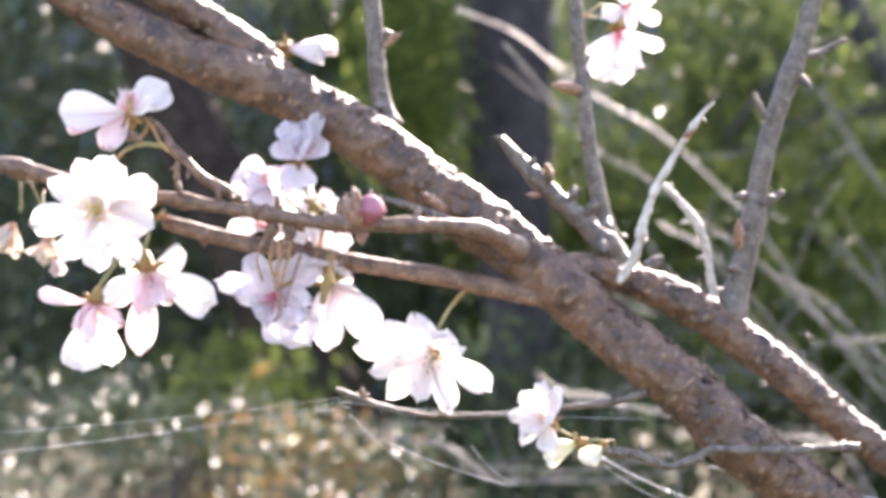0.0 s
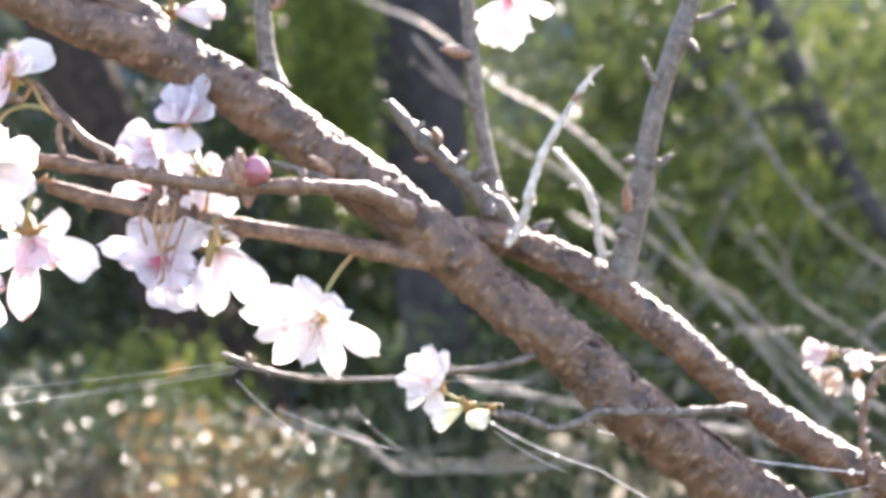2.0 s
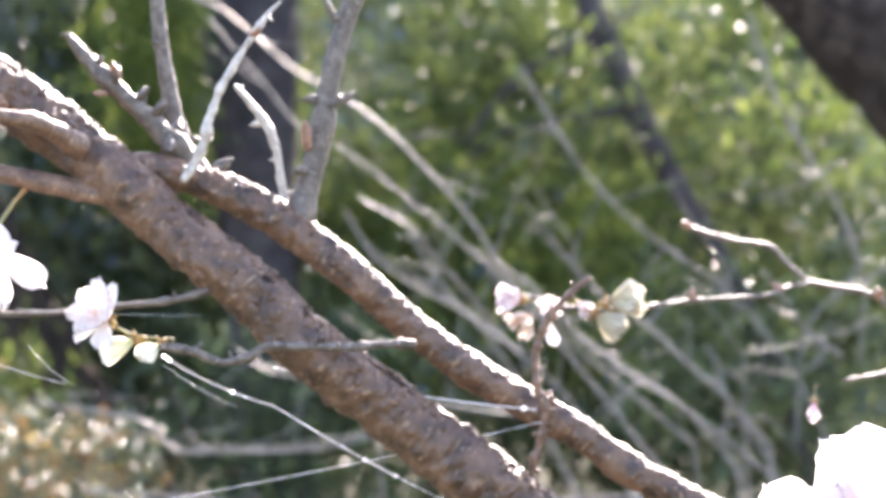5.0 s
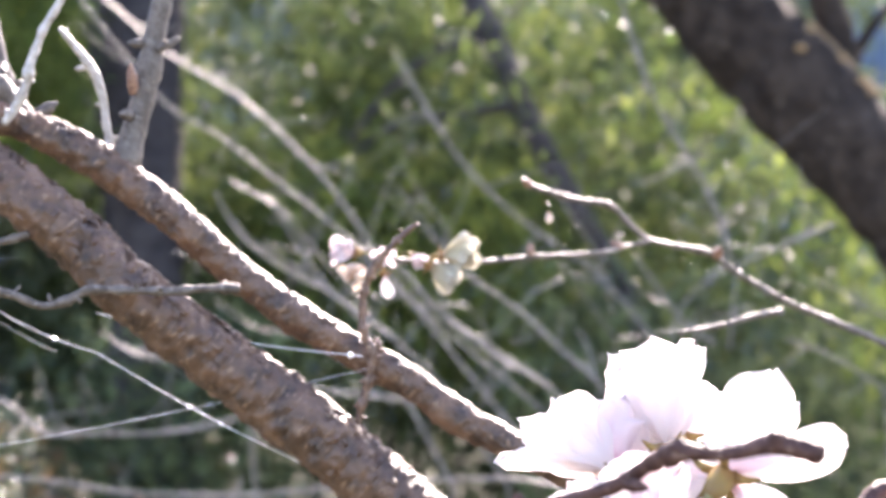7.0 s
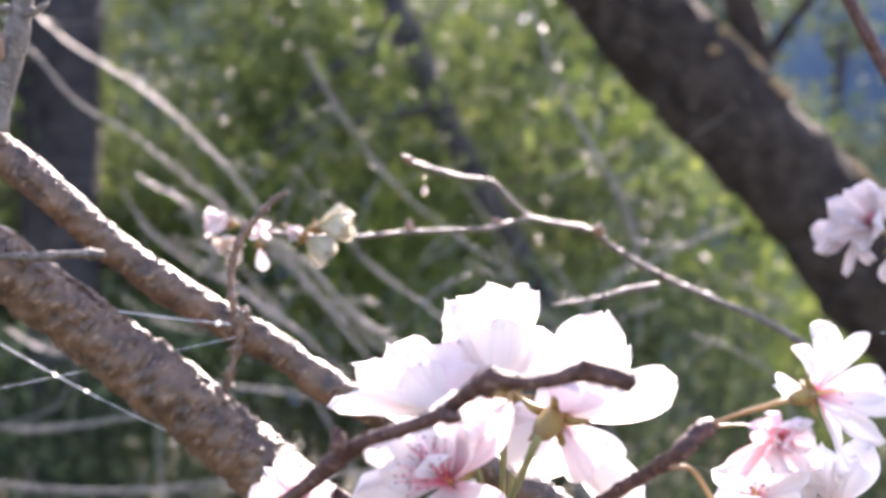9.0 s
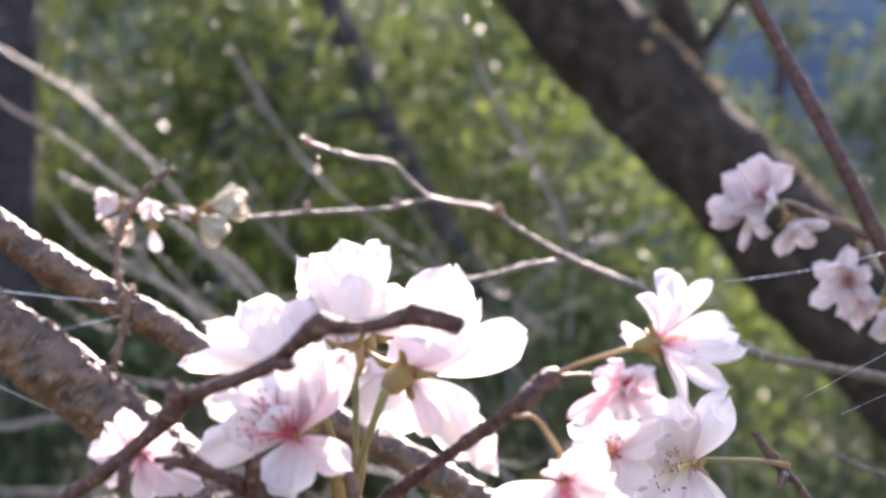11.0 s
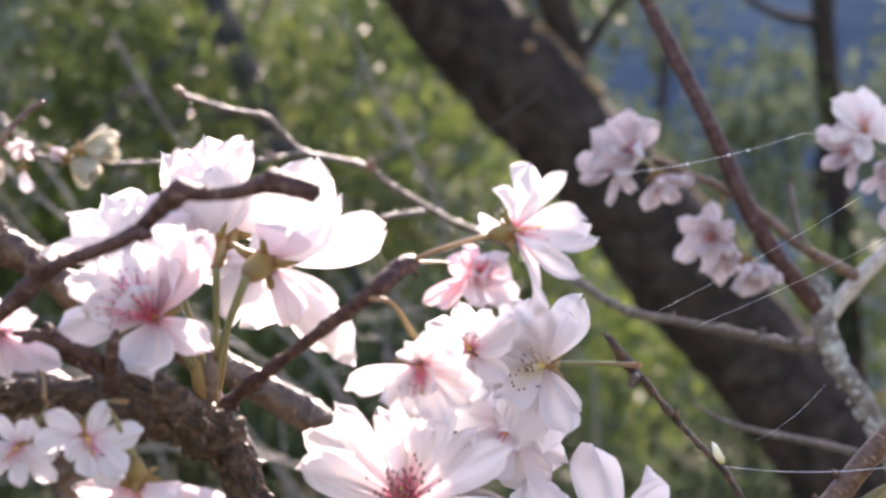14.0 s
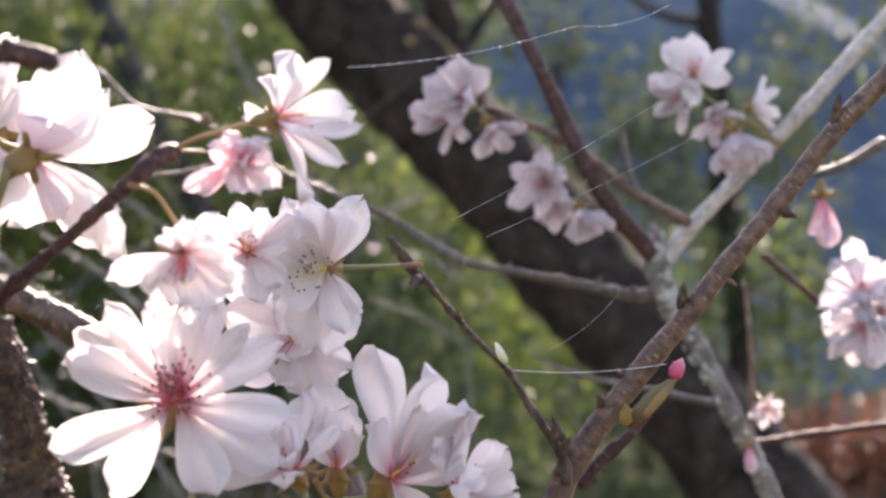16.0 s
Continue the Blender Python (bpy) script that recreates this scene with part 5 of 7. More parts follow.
blossom((-0.1218, 0.5938, 1.5010), (-0.3, -0.5, -0.8), 0.0130, (-0.1233, 0.6039, 1.5090), 30, (5, 3), 0, "dry", "withered brown cherry flower on a twig", 320, 0)
blossom((-0.1201, 0.5938, 1.4970), (0.3, -0.5, -0.8), 0.0120, (-0.1215, 0.6039, 1.5050), 30, (5, 3), 0, "dusk", "withered brown cherry flower on a twig", 321, 0)
blossom((-0.1239, 0.5939, 1.5102), (0.1, -0.5, -0.8), 0.0140, (-0.1254, 0.6039, 1.5184), 30, (5, 3), 0, "dry", "withered brown cherry flower on a twig", 322, 0)

# ---- near twigs with the large blossoms ----
near = thing("cherry_twig", "dark rough twig carrying a cluster of blossoms", "branch")
ROUGH = [(0.1231, 0.3465, 1.3848, 0.00263), (0.1365, 0.3423, 1.3862, 0.00273), (0.1482, 0.3387, 1.3872, 0.00273), (0.1549, 0.3366, 1.3873, 0.00263), (0.1607, 0.3347, 1.3877, 0.00304), (0.1664, 0.3330, 1.3883, 0.00435), (0.1680, 0.3275, 1.3882, 0.00482), (0.1752, 0.3344, 1.3848, 0.00445), (0.1822, 0.3409, 1.3813, 0.00434), (0.1877, 0.3432, 1.3779, 0.00407), (0.1908, 0.3424, 1.3707, 0.00355), (0.1928, 0.3419, 1.3640, 0.00365), (0.1951, 0.3415, 1.3535, 0.00460), (0.1968, 0.3412, 1.3431, 0.00470)]
limb(near, "stem", [*ROUGH[-2:], (0.2, 0.305, 1.25, 0.006), (0.24, 0.36, 0.9, 0.011), (0.3, 0.45, 0.4, 0.02), (0.34, 0.5, -0.02, 0.03)], NEARBARK, 18, 0.2, 0.12, 6, 0.005)
flakes(near, ROUGH, 900, 7, NEARBARK, 2.6)
limb(near, "bough", ROUGH, NEARBARK, 44, 0.35, 0.2, 31, 0.0006, "", 0.8)
shoot_twig(near, [(0.1864, 0.3457, 1.3829, 0.00178), (0.1896, 0.3402, 1.3878, 0.00153), (0.1931, 0.3349, 1.3915, 0.00132), (0.1979, 0.3272, 1.3967, 0.00120), (0.2025, 0.3187, 1.4018, 0.00117), (0.2061, 0.3117, 1.4058, 0.00138), (0.2079, 0.3083, 1.4083, 0.00182), (0.2100, 0.3097, 1.4098, 0.00164), (0.2122, 0.3112, 1.4113, 0.00224), (0.2151, 0.3124, 1.4125, 0.00127)], DARKTWIG, 12, 0.3, 0.45, 32, 8, 0.001, 0.5)
shoot_twig(near, [(0.1243, 0.3251, 1.3878, 0.00150), (0.1297, 0.3237, 1.3912, 0.00150), (0.1350, 0.3188, 1.3946, 0.00145), (0.1401, 0.3139, 1.3991, 0.00150), (0.1451, 0.3090, 1.4040, 0.00160), (0.1480, 0.3062, 1.4072, 0.00175), (0.1525, 0.3025, 1.4108, 0.00140), (0.1582, 0.2979, 1.4132, 0.00135), (0.1629, 0.2940, 1.4157, 0.00155), (0.1657, 0.2895, 1.4188, 0.00145), (0.1679, 0.2805, 1.4217, 0.00190), (0.1718, 0.2790, 1.4215, 0.00130), (0.1758, 0.2775, 1.4218, 0.00135), (0.1794, 0.2761, 1.4230, 0.00170), (0.1817, 0.2752, 1.4233, 0.00210), (0.1850, 0.2739, 1.4226, 0.00210), (0.1876, 0.2730, 1.4217, 0.00185)], DARKTWIG, 12, 0.16, 0.3, 33, 6, 0.0008, 0.4)
for a, b, w in (((0.1484, 0.3059, 1.4077), (0.1476, 0.3042, 1.4130), 0.0021), ((0.1679, 0.2805, 1.4217), (0.1676, 0.2799, 1.4239), 0.0036), ((0.1629, 0.2940, 1.4155), (0.1651, 0.2874, 1.4153), 0.0024), ((0.1815, 0.2752, 1.4232), (0.1801, 0.2736, 1.4251), 0.0032), ((0.1411, 0.3129, 1.3995), (0.1406, 0.3114, 1.3936), 0.0022), ((0.1664, 0.3451, 1.3876), (0.1652, 0.3384, 1.3983), 0.0026), ((0.1576, 0.3497, 1.3941), (0.1493, 0.3475, 1.3968), 0.0026), ((0.1596, 0.3491, 1.3935), (0.1543, 0.3483, 1.3988), 0.0022)):
    bud(near, a, b, w, DARKTWIG)
for a, b, w in (((0.1640, 0.3371, 1.3878), (0.1653, 0.3308, 1.3983), 0.0026), ((0.1585, 0.3424, 1.3829), (0.1559, 0.3366, 1.3763), 0.003), ((0.1676, 0.3379, 1.3885), (0.1674, 0.3306, 1.3974), 0.002), ((0.1613, 0.3413, 1.3943), (0.1492, 0.3426, 1.3977), 0.0024), ((0.1553, 0.3431, 1.3957), (0.1536, 0.3412, 1.3994), 0.0024)):
    bud(near, a, b, w, DARKTWIG)
bud(near, (0.1888, 0.3600, 1.3790), (0.1893, 0.3600, 1.3885), 0.0034, SCALE, "bud_scale", "reddish brown bud scales")
bud(near, (0.1886, 0.3595, 1.3800), (0.1874, 0.3585, 1.3920), 0.0022, CALYX, "bud_scale", "olive bud scale")
shoot_twig(near, [(0.1683, 0.3484, 1.3879, 0.00177), (0.1647, 0.3478, 1.3905, 0.00135), (0.1600, 0.3490, 1.3938, 0.00094), (0.1555, 0.3502, 1.3961, 0.00063)], DARKTWIG, 9, 0.2, 0.3, 34, 1, None, 0.5)
limb(near, "spur", [(0.1639, 0.3262, 1.3886, 0.00130), (0.1623, 0.3151, 1.3938, 0.00100), (0.1622, 0.3108, 1.3973, 0.00100), (0.1625, 0.3096, 1.3999, 0.00050)], DARKTWIG, 10, 0.25, 0.4, 35)
limb(near, "spur", [(0.1632, 0.3211, 1.3919, 0.00110), (0.1585, 0.3120, 1.3956, 0.00120), (0.1551, 0.3108, 1.3971, 0.00100), (0.1519, 0.3107, 1.3986, 0.00130), (0.1489, 0.3115, 1.3991, 0.00090), (0.1459, 0.3124, 1.3993, 0.00050)], DARKTWIG, 10, 0.25, 0.4, 36)
for a, b, w in (((0.1523, 0.3106, 1.3985), (0.1508, 0.3089, 1.4011), 0.0022), ((0.1496, 0.3113, 1.3991), (0.1469, 0.3101, 1.3978), 0.0018), ((0.1481, 0.3022, 1.4087), (0.1478, 0.3011, 1.4132), 0.0026)):
    bud(near, a, b, w, DARKTWIG)
bud(near, (0.1834, 0.3403, 1.3855), (0.1843, 0.3398, 1.3954), 0.0034, BROWN, "bud_scale", "reddish brown bud scales")
bud(near, (0.1827, 0.3395, 1.3862), (0.1803, 0.3399, 1.3961), 0.0026, CALYX, "bud_scale", "olive bud scale")
limb(near, "spur", [(0.1882, 0.3445, 1.3765, 0.0018), (0.1885, 0.352, 1.3782, 0.0015), (0.1892, 0.361, 1.381, 0.0013)], NEARBARK, 10, 0.3, 0.4, 3)
P = "large pale pink cherry blossom, "
blossom((0.1926, 0.3328, 1.4121), (0.61, 0.71, 0.36), 0.0408, (0.1893, 0.3620, 1.3815), label=P + "seen from behind with olive calyx", seed=21, stamens=8,
        tips=[(0.0091, 0.0010, 0.0180, 0.65, "pale"), (0.0131, 0.0060, 0.0119, 0.38, "pale"), (0.0186, -0.0085, 0.0036, 0.50, "pale"), (0.0026, -0.0090, 0.0060, 1.00, "flush"), (0.0093, -0.0063, -0.0161, 0.44, "pale"), (0.0030, -0.0067, -0.0097, 0.54, "blush"), (0.0170, 0.0036, -0.0168, 0.26, "pale"), (0.0145, 0.0001, -0.0098, 0.45, "pale"), (-0.0034, 0.0104, -0.0124, 0.82, "pale"), (-0.0088, 0.0129, -0.0069, 0.38, "pale"), (-0.0050, 0.0096, -0.0005, 0.58, "blush"), (-0.0023, 0.0107, 0.0056, 0.69, "pale")])
blossom((0.1854, 0.3453, 1.4157), (0.07, 0.7, 0.71), 0.0356, (0.1897, 0.3650, 1.3821), label=P + "glowing in the sun, facing away", seed=22, stamens=6,
        tips=[(-0.0099, 0.0085, 0.0163, 0.41, "pale"), (-0.0061, 0.0033, 0.0173, 0.41, "pale"), (-0.0017, 0.0060, 0.0200, 0.46, "pale"), (0.0029, 0.0026, 0.0197, 0.42, "pale"), (0.0065, -0.0024, 0.0183, 0.30, "pale"), (0.0098, 0.0009, 0.0100, 0.46, "pale"), (-0.0006, -0.0043, 0.0127, 0.54, "pale"), (-0.0038, 0.0110, 0.0094, 0.58, "pale"), (0.0061, 0.0070, 0.0127, 0.55, "pale"), (-0.0081, 0.0103, 0.0051, 0.62, "pale")])
blossom((0.1756, 0.3441, 1.4115), (-0.33, 0.74, 0.58), 0.034, (0.1887, 0.3650, 1.3819), label=P + "glowing in the sun, facing away", seed=24, stamens=6,
        tips=[(-0.0101, 0.0086, 0.0130, 0.57, "pale"), (-0.0044, 0.0029, 0.0133, 0.81, "pale"), (-0.0138, 0.0118, 0.0090, 0.41, "pale"), (-0.0177, 0.0111, 0.0043, 0.36, "pale"), (-0.0161, 0.0117, -0.0005, 0.40, "pale"), (0.0015, 0.0032, 0.0135, 0.62, "blush"), (-0.0075, 0.0019, 0.0080, 0.91, "pale"), (0.0048, 0.0023, 0.0092, 0.82, "blush"), (-0.0081, 0.0083, 0.0014, 0.74, "pale")])
blossom((0.1894, 0.3544, 1.4179), (0.0, 0.8, 0.5), 0.034, (0.1895, 0.3650, 1.3820), label=P + "glowing in the sun, facing away", tint="pale", seed=40, stamens=6,
        tips=[(-0.0106, 0.0070, 0.0080, 0.69), (-0.0063, 0.0077, 0.0123, 0.61), (0.0093, 0.0012, 0.0078, 0.85), (0.0116, -0.0014, 0.0017, 0.88), (-0.0007, 0.0060, 0.0116, 0.79), (0.0047, 0.0024, 0.0110, 0.80), (-0.0089, 0.0067, 0.0010, 0.87), (-0.0064, 0.0021, -0.0063, 1.00), (-0.0013, 0.0007, -0.0105, 0.84)])
blossom((0.1712, 0.3237, 1.4017), (-0.59, -0.69, 0.42), 0.0302, (0.1881, 0.3600, 1.3805), label=P + "with deep pink heart and long stamens", seed=23, stamens=56, long=1.55,
        tips=[(-0.0150, 0.0002, 0.0064, 0.50), (-0.0167, 0.0019, -0.0019, 0.42), (-0.0122, -0.0046, 0.0023, 0.55), (-0.0017, -0.0083, -0.0102, 0.59), (0.0073, -0.0091, -0.0047, 0.50, "blush"), (0.0089, -0.0090, 0.0153, 0.38, "flush"), (0.0038, -0.0055, 0.0156, 0.48), (-0.0021, -0.0048, 0.0135, 0.58), (-0.0092, -0.0016, 0.0101, 0.61), (-0.0050, -0.0044, -0.0091, 0.55), (0.0039, -0.0115, 0.0099, 0.44, "blush"), (-0.0067, -0.0083, 0.0061, 0.55)])
blossom((0.1447, 0.3252, 1.3992), (-0.72, -0.68, 0.15), 0.022, (0.1518, 0.3182, 1.3882), label=P + "low beside the rough twig", tint="blush", seed=25, stamens=14,
        tips=[(-0.0065, -0.0034, 0.0058, 0.5), (-0.0031, -0.0045, 0.0073, 0.5), (0.0013, -0.0064, 0.0049, 0.5), (0.0062, -0.0067, 0.0029, 0.5), (-0.005, -0.0039, -0.0061, 0.5), (0.0008, -0.0054, -0.0072, 0.5), (-0.009, -0.0025, -0.0002, 0.5), (0.0102, -0.0028, -0.0054, 0.45), (0.0055, -0.0055, -0.0067, 0.5)])
blossom((0.1589, 0.3181, 1.3817), (0.08, -0.86, -0.5), 0.0221, (0.1644, 0.3099, 1.388), label=P + "behind the rough twig", seed=37, stamens=10,
        tips=[(0.0083, -0.004, 0.0006, 0.5), (0.0024, -0.005, 0.0048, 0.5), (-0.0049, -0.0031, -0.0031, 0.5), (-0.0089, 0.0005, -0.0002, 0.45), (0, -0.0036, -0.0068, 0.5), (0.0067, -0.0031, -0.0057, 0.5), (-0.0066, -0.0016, 0.0041, 0.5), (0.0039, -0.001, -0.0086, 0.5)])
blossom((0.1483, 0.3256, 1.3797), (-0.54, -0.67, -0.51), 0.0194, (0.1518, 0.3138, 1.3878), label=P + "below the rough twig", seed=38, stamens=10,
        tips=[(0.0057, -0.0046, -0.0014, 0.5), (0.0017, -0.0042, 0.0053, 0.5), (-0.0039, -0.0026, 0.0047, 0.5), (-0.008, 0.0004, -0.0002, 0.45), (0.0002, -0.0029, -0.0069, 0.5), (0.0062, -0.0017, -0.0057, 0.5), (-0.0054, -0.0014, -0.0045, 0.5)])
blossom((0.1679, 0.3183, 1.3735), (0.23, 0.31, -0.92), 0.0287, (0.1599, 0.3153, 1.3871), tint="blush", label=P + "hanging, seen from behind with green calyx", seed=26, stamens=12,
        tips=[(-0.0061, 0.0091, -0.0038, 0.5), (-0.0024, 0.0078, -0.0085, 0.55), (0.0031, 0.0062, -0.0094, 0.6), (0.0083, 0.0038, -0.0084, 0.55), (0.0125, 0.0013, -0.0046, 0.5), (0.0146, -0.0047, -0.0018, 0.4), (-0.0103, 0.0086, -0.001, 0.4), (0.0031, -0.0091, 0.0008, 0.7)])
blossom((0.2311, 0.3067, 1.4178), (0.98, -0.05, 0.18), 0.0244, (0.2145, 0.3115, 1.4123), label=P + "side on, on an orange stalk", seed=27, stamens=8, stalk="red",
        tips=[(0.0039, 0.0035, 0.0122, 0.49), (0.0004, 0.0069, 0.0083, 0.37), (0.0075, 0.0034, 0.0095, 0.30), (0.0121, 0.0022, 0.0026, 0.56), (0.0133, 0.0004, -0.0039, 0.51), (0.0097, 0.0024, -0.0088, 0.49), (0.0064, -0.0015, -0.0136, 0.44), (-0.0054, 0.009, -0.0003, 0.61), (0.0027, -0.0057, -0.0045, 0.73)])
blossom((0.2256, 0.3084, 1.4106), (-0.16, -0.96, -0.23), 0.0166, (0.2148, 0.3114, 1.4121), tint="mixed", label="small rose pink double cherry blossom, ruffled", seed=28, stamens=8,
        tips=[(-0.0097, 0.0028, -0.0046, 0.26), (-0.0086, 0.0002, -0.0062, 0.3), (-0.0064, -0.0038, 0.0016, 0.6), (-0.0044, -0.0045, 0.004, 0.6), (-0.0001, -0.0057, 0.0046, 0.7), (0.0032, -0.0064, 0.0027, 0.6), (0.0045, -0.0064, -0.0022, 0.6), (0.0018, -0.0055, -0.0057, 0.7), (-0.0033, -0.0041, -0.0062, 0.7), (-0.0035, -0.0035, -0.0013, 0.8), (0.0004, -0.0057, -0.0005, 0.8), (-0.0011, -0.0047, -0.0026, 0.8), (0.0045, -0.0059, -0.0044, 0.5)])
blossom((0.2153, 0.3097, 1.3944), (-0.09, -0.59, -0.8), 0.0263, (0.2053, 0.3059, 1.4057), label=P + "drooping, with pink stamens", seed=29, stamens=20, stalk="red",
        tips=[(-0.0121, 0.0046, -0.0037, 0.39), (-0.009, -0.0023, -0.0052, 0.44), (-0.0058, -0.0011, -0.011, 0.55), (-0.0028, -0.0046, -0.0091, 0.61), (0.0022, -0.0046, -0.011, 0.55), (0.0062, -0.0068, -0.0071, 0.61), (0.0092, -0.0076, -0.0013, 0.49), (0.007, -0.0081, 0.0028, 0.49), (0.0043, -0.008, 0.0043, 0.55), (-0.001, -0.007, 0.0053, 0.61), (-0.0044, -0.0058, 0.0045, 0.49), (0.0029, -0.0062, -0.004, 0.61), (-0.0041, -0.0025, -0.005, 0.61), (0.0088, -0.0071, -0.0048, 0.49)])
blossom((0.2535, 0.35, 1.3925), (-0.69, -0.72, -0.02), 0.0326, (0.2687, 0.3372, 1.393), tint="pale", label=P + "open, with fine pale stamens", seed=30, stamens=30, pale="brown", long=1.15,
        tips=[(-0.0041, -0.0053, 0.0142, 0.51), (-0.0107, -0.0036, 0.01, 0.51), (0.0036, -0.0085, 0.0124, 0.56), (0.0012, -0.0078, 0.0131, 0.44), (0.0071, -0.006, -0.008, 0.29), (-0.0122, -0.0032, -0.0067, 0.67), (-0.006, -0.0031, -0.0148, 0.61), (-0.0016, -0.0043, -0.0159, 0.61), (0.0019, -0.0064, -0.0146, 0.55), (-0.0142, -0.0026, 0.0007, 0.51), (-0.0154, 0.0055, 0.0081, 0.39), (-0.0086, -0.0039, 0.0122, 0.44), (-0.0069, -0.0024, 0.0055, 0.61), (-0.0096, -0.0031, -0.0114, 0.61), (-0.0149, -0.0013, 0.0044, 0.49)])
blossom((0.253, 0.3677, 1.3793), (-0.65, -0.41, -0.64), 0.0352, None, label=P + "in the shade of its neighbours", seed=31, stamens=14,
        tips=[(-0.0153, 0.001, 0.0052, 0.61), (-0.0116, 0.004, 0.0123, 0.56), (-0.0124, -0.0031, -0.0037, 0.61), (-0.0071, -0.0039, -0.0119, 0.61), (0.0004, -0.0056, -0.0142, 0.61), (0.007, -0.0097, -0.0072, 0.55), (0.0045, -0.008, -0.0113, 0.61), (0.0086, -0.0107, 0.0021, 0.55), (-0.0055, -0.0049, 0.0127, 0.61), (-0.003, -0.008, -0.0073, 0.73), (-0.0109, -0.0023, -0.0095, 0.55)])
blossom((0.2364, 0.3456, 1.3956), (-0.45, -0.79, 0.42), 0.0241, (0.246, 0.36, 1.389), label=P + "between its neighbours in the cluster", seed=39, stamens=10,
        tips=[(-0.0075, -0.0008, 0.0059, 0.55), (-0.0028, -0.0029, 0.0084, 0.55), (0.003, -0.0045, 0.0082, 0.51), (0.0087, -0.0034, 0.0055, 0.51), (-0.0098, 0.0004, -0.0006, 0.55), (0.007, -0.0062, -0.0012, 0.61), (-0.0059, -0.0016, -0.0069, 0.61), (0.0017, -0.0032, -0.0094, 0.61), (-0.0002, -0.0036, 0.0054, 0.61), (0.0052, -0.005, -0.0067, 0.61)])
blossom((0.2194, 0.3318, 1.3674), (-0.32, -0.87, 0.38), 0.0430, (0.2222, 0.3315, 1.3433), label=P + "wide open with deep pink heart", seed=32, stamens=64, long=1.1,
        tips=[(-0.0210, 0.0045, 0.0046, 0.36), (-0.0157, 0.0015, 0.0151, 0.34), (-0.0101, 0.0002, 0.0197, 0.28), (-0.0068, -0.0059, 0.0172, 0.30), (0.0010, -0.0083, 0.0180, 0.36), (0.0072, -0.0069, 0.0193, 0.34), (0.0100, -0.0085, 0.0133, 0.28), (0.0186, -0.0072, 0.0103, 0.33), (0.0181, -0.0108, -0.0047, 0.42), (0.0162, -0.0093, -0.0113, 0.38), (0.0063, -0.0093, -0.0163, 0.42), (-0.0181, 0.0054, -0.0119, 0.40), (-0.0123, -0.0019, -0.0159, 0.36), (0.0010, 0.0025, 0.0157, 0.30)])
blossom((0.2630, 0.3384, 1.3512), (0.4, -0.69, 0.6), 0.0340, (0.2493, 0.3434, 1.3512), label=P + "side on, cupped", seed=33, stamens=12,
        tips=[(-0.0041, 0.0008, 0.0254, 0.35), (0.0023, -0.0070, 0.0234, 0.33), (0.0083, -0.0083, 0.0187, 0.31), (0.0131, -0.0127, 0.0149, 0.39), (0.0151, -0.0135, 0.0116, 0.35), (0.0113, -0.0159, -0.0003, 0.42), (-0.0097, -0.0037, 0.0100, 0.62), (0.0038, -0.0088, 0.0129, 0.47), (0.0094, -0.0095, 0.0064, 0.47), (0.0016, -0.0146, -0.0070, 0.52)])
blossom((0.2564, 0.3529, 1.3522), (-0.24, -0.31, 0.92), 0.0328, (0.2607, 0.3392, 1.3525), label=P + "in the shade of its neighbours", seed=34, stamens=8,
        tips=[(-0.0036, 0.0008, 0.0167, 0.73), (0.0005, -0.0072, 0.0123, 0.61), (0.0036, -0.0099, 0.0065, 0.61), (-0.0089, -0.0045, 0.0088, 0.73), (0.0015, 0.0039, 0.0148, 0.61)])
blossom((0.2410, 0.3299, 1.3542), (-0.54, -0.5, 0.75), 0.0300, (0.2431, 0.3296, 1.3405), label=P + "low in the cluster", seed=35, stamens=8, petals=(5, 4), spread=60)
blossom((0.2731, 0.3285, 1.3496), (0.26, -0.75, 0.6), 0.0270, (0.2598, 0.3399, 1.3391), label=P + "low in the cluster", seed=36, stamens=8, petals=(5, 4), spread=60)

# ---- right twigs ----
stout = thing("cherry_twig", "smooth brown cherry twig with pointed buds", "branch")
shoot_twig(stout, [(0.3764, 0.3080, 1.4465, 0.00251), (0.3679, 0.3114, 1.4385, 0.00251), (0.3579, 0.3154, 1.4281, 0.00239), (0.3500, 0.3185, 1.4192, 0.00239), (0.3426, 0.3216, 1.4091, 0.00239), (0.3362, 0.3241, 1.4004, 0.00239), (0.3304, 0.3266, 1.3930, 0.00239), (0.3237, 0.3293, 1.3837, 0.00251), (0.3174, 0.3319, 1.3757, 0.00263), (0.3108, 0.3346, 1.3667, 0.00273), (0.3055, 0.3367, 1.3592, 0.00285), (0.3009, 0.3387, 1.3515, 0.00307), (0.2987, 0.3396, 1.3452, 0.00331), (0.2962, 0.3409, 1.3350, 0.00342)], STOUT, 16, 0.08, 0.12, 41, 5, 0.0018, 0.5)
for a, b, w in (((0.3504, 0.3184, 1.4192), (0.3503, 0.3157, 1.4275), 0.0030), ((0.3220, 0.3300, 1.3839), (0.3214, 0.3274, 1.3898), 0.0027), ((0.3077, 0.3359, 1.3634), (0.3055, 0.3340, 1.3675), 0.0026), ((0.3399, 0.3227, 1.4044), (0.3408, 0.3162, 1.4024), 0.0028), ((0.3012, 0.3410, 1.3553), (0.2978, 0.3395, 1.3629), 0.0028)):
    bud(stout, a, b, w * 0.85, NEARBARK)
bud(stout, (0.3094, 0.3282, 1.3615), (0.3179, 0.3230, 1.3712), 0.0036, OLIVEBUD, "flower_bud", "olive flower bud")
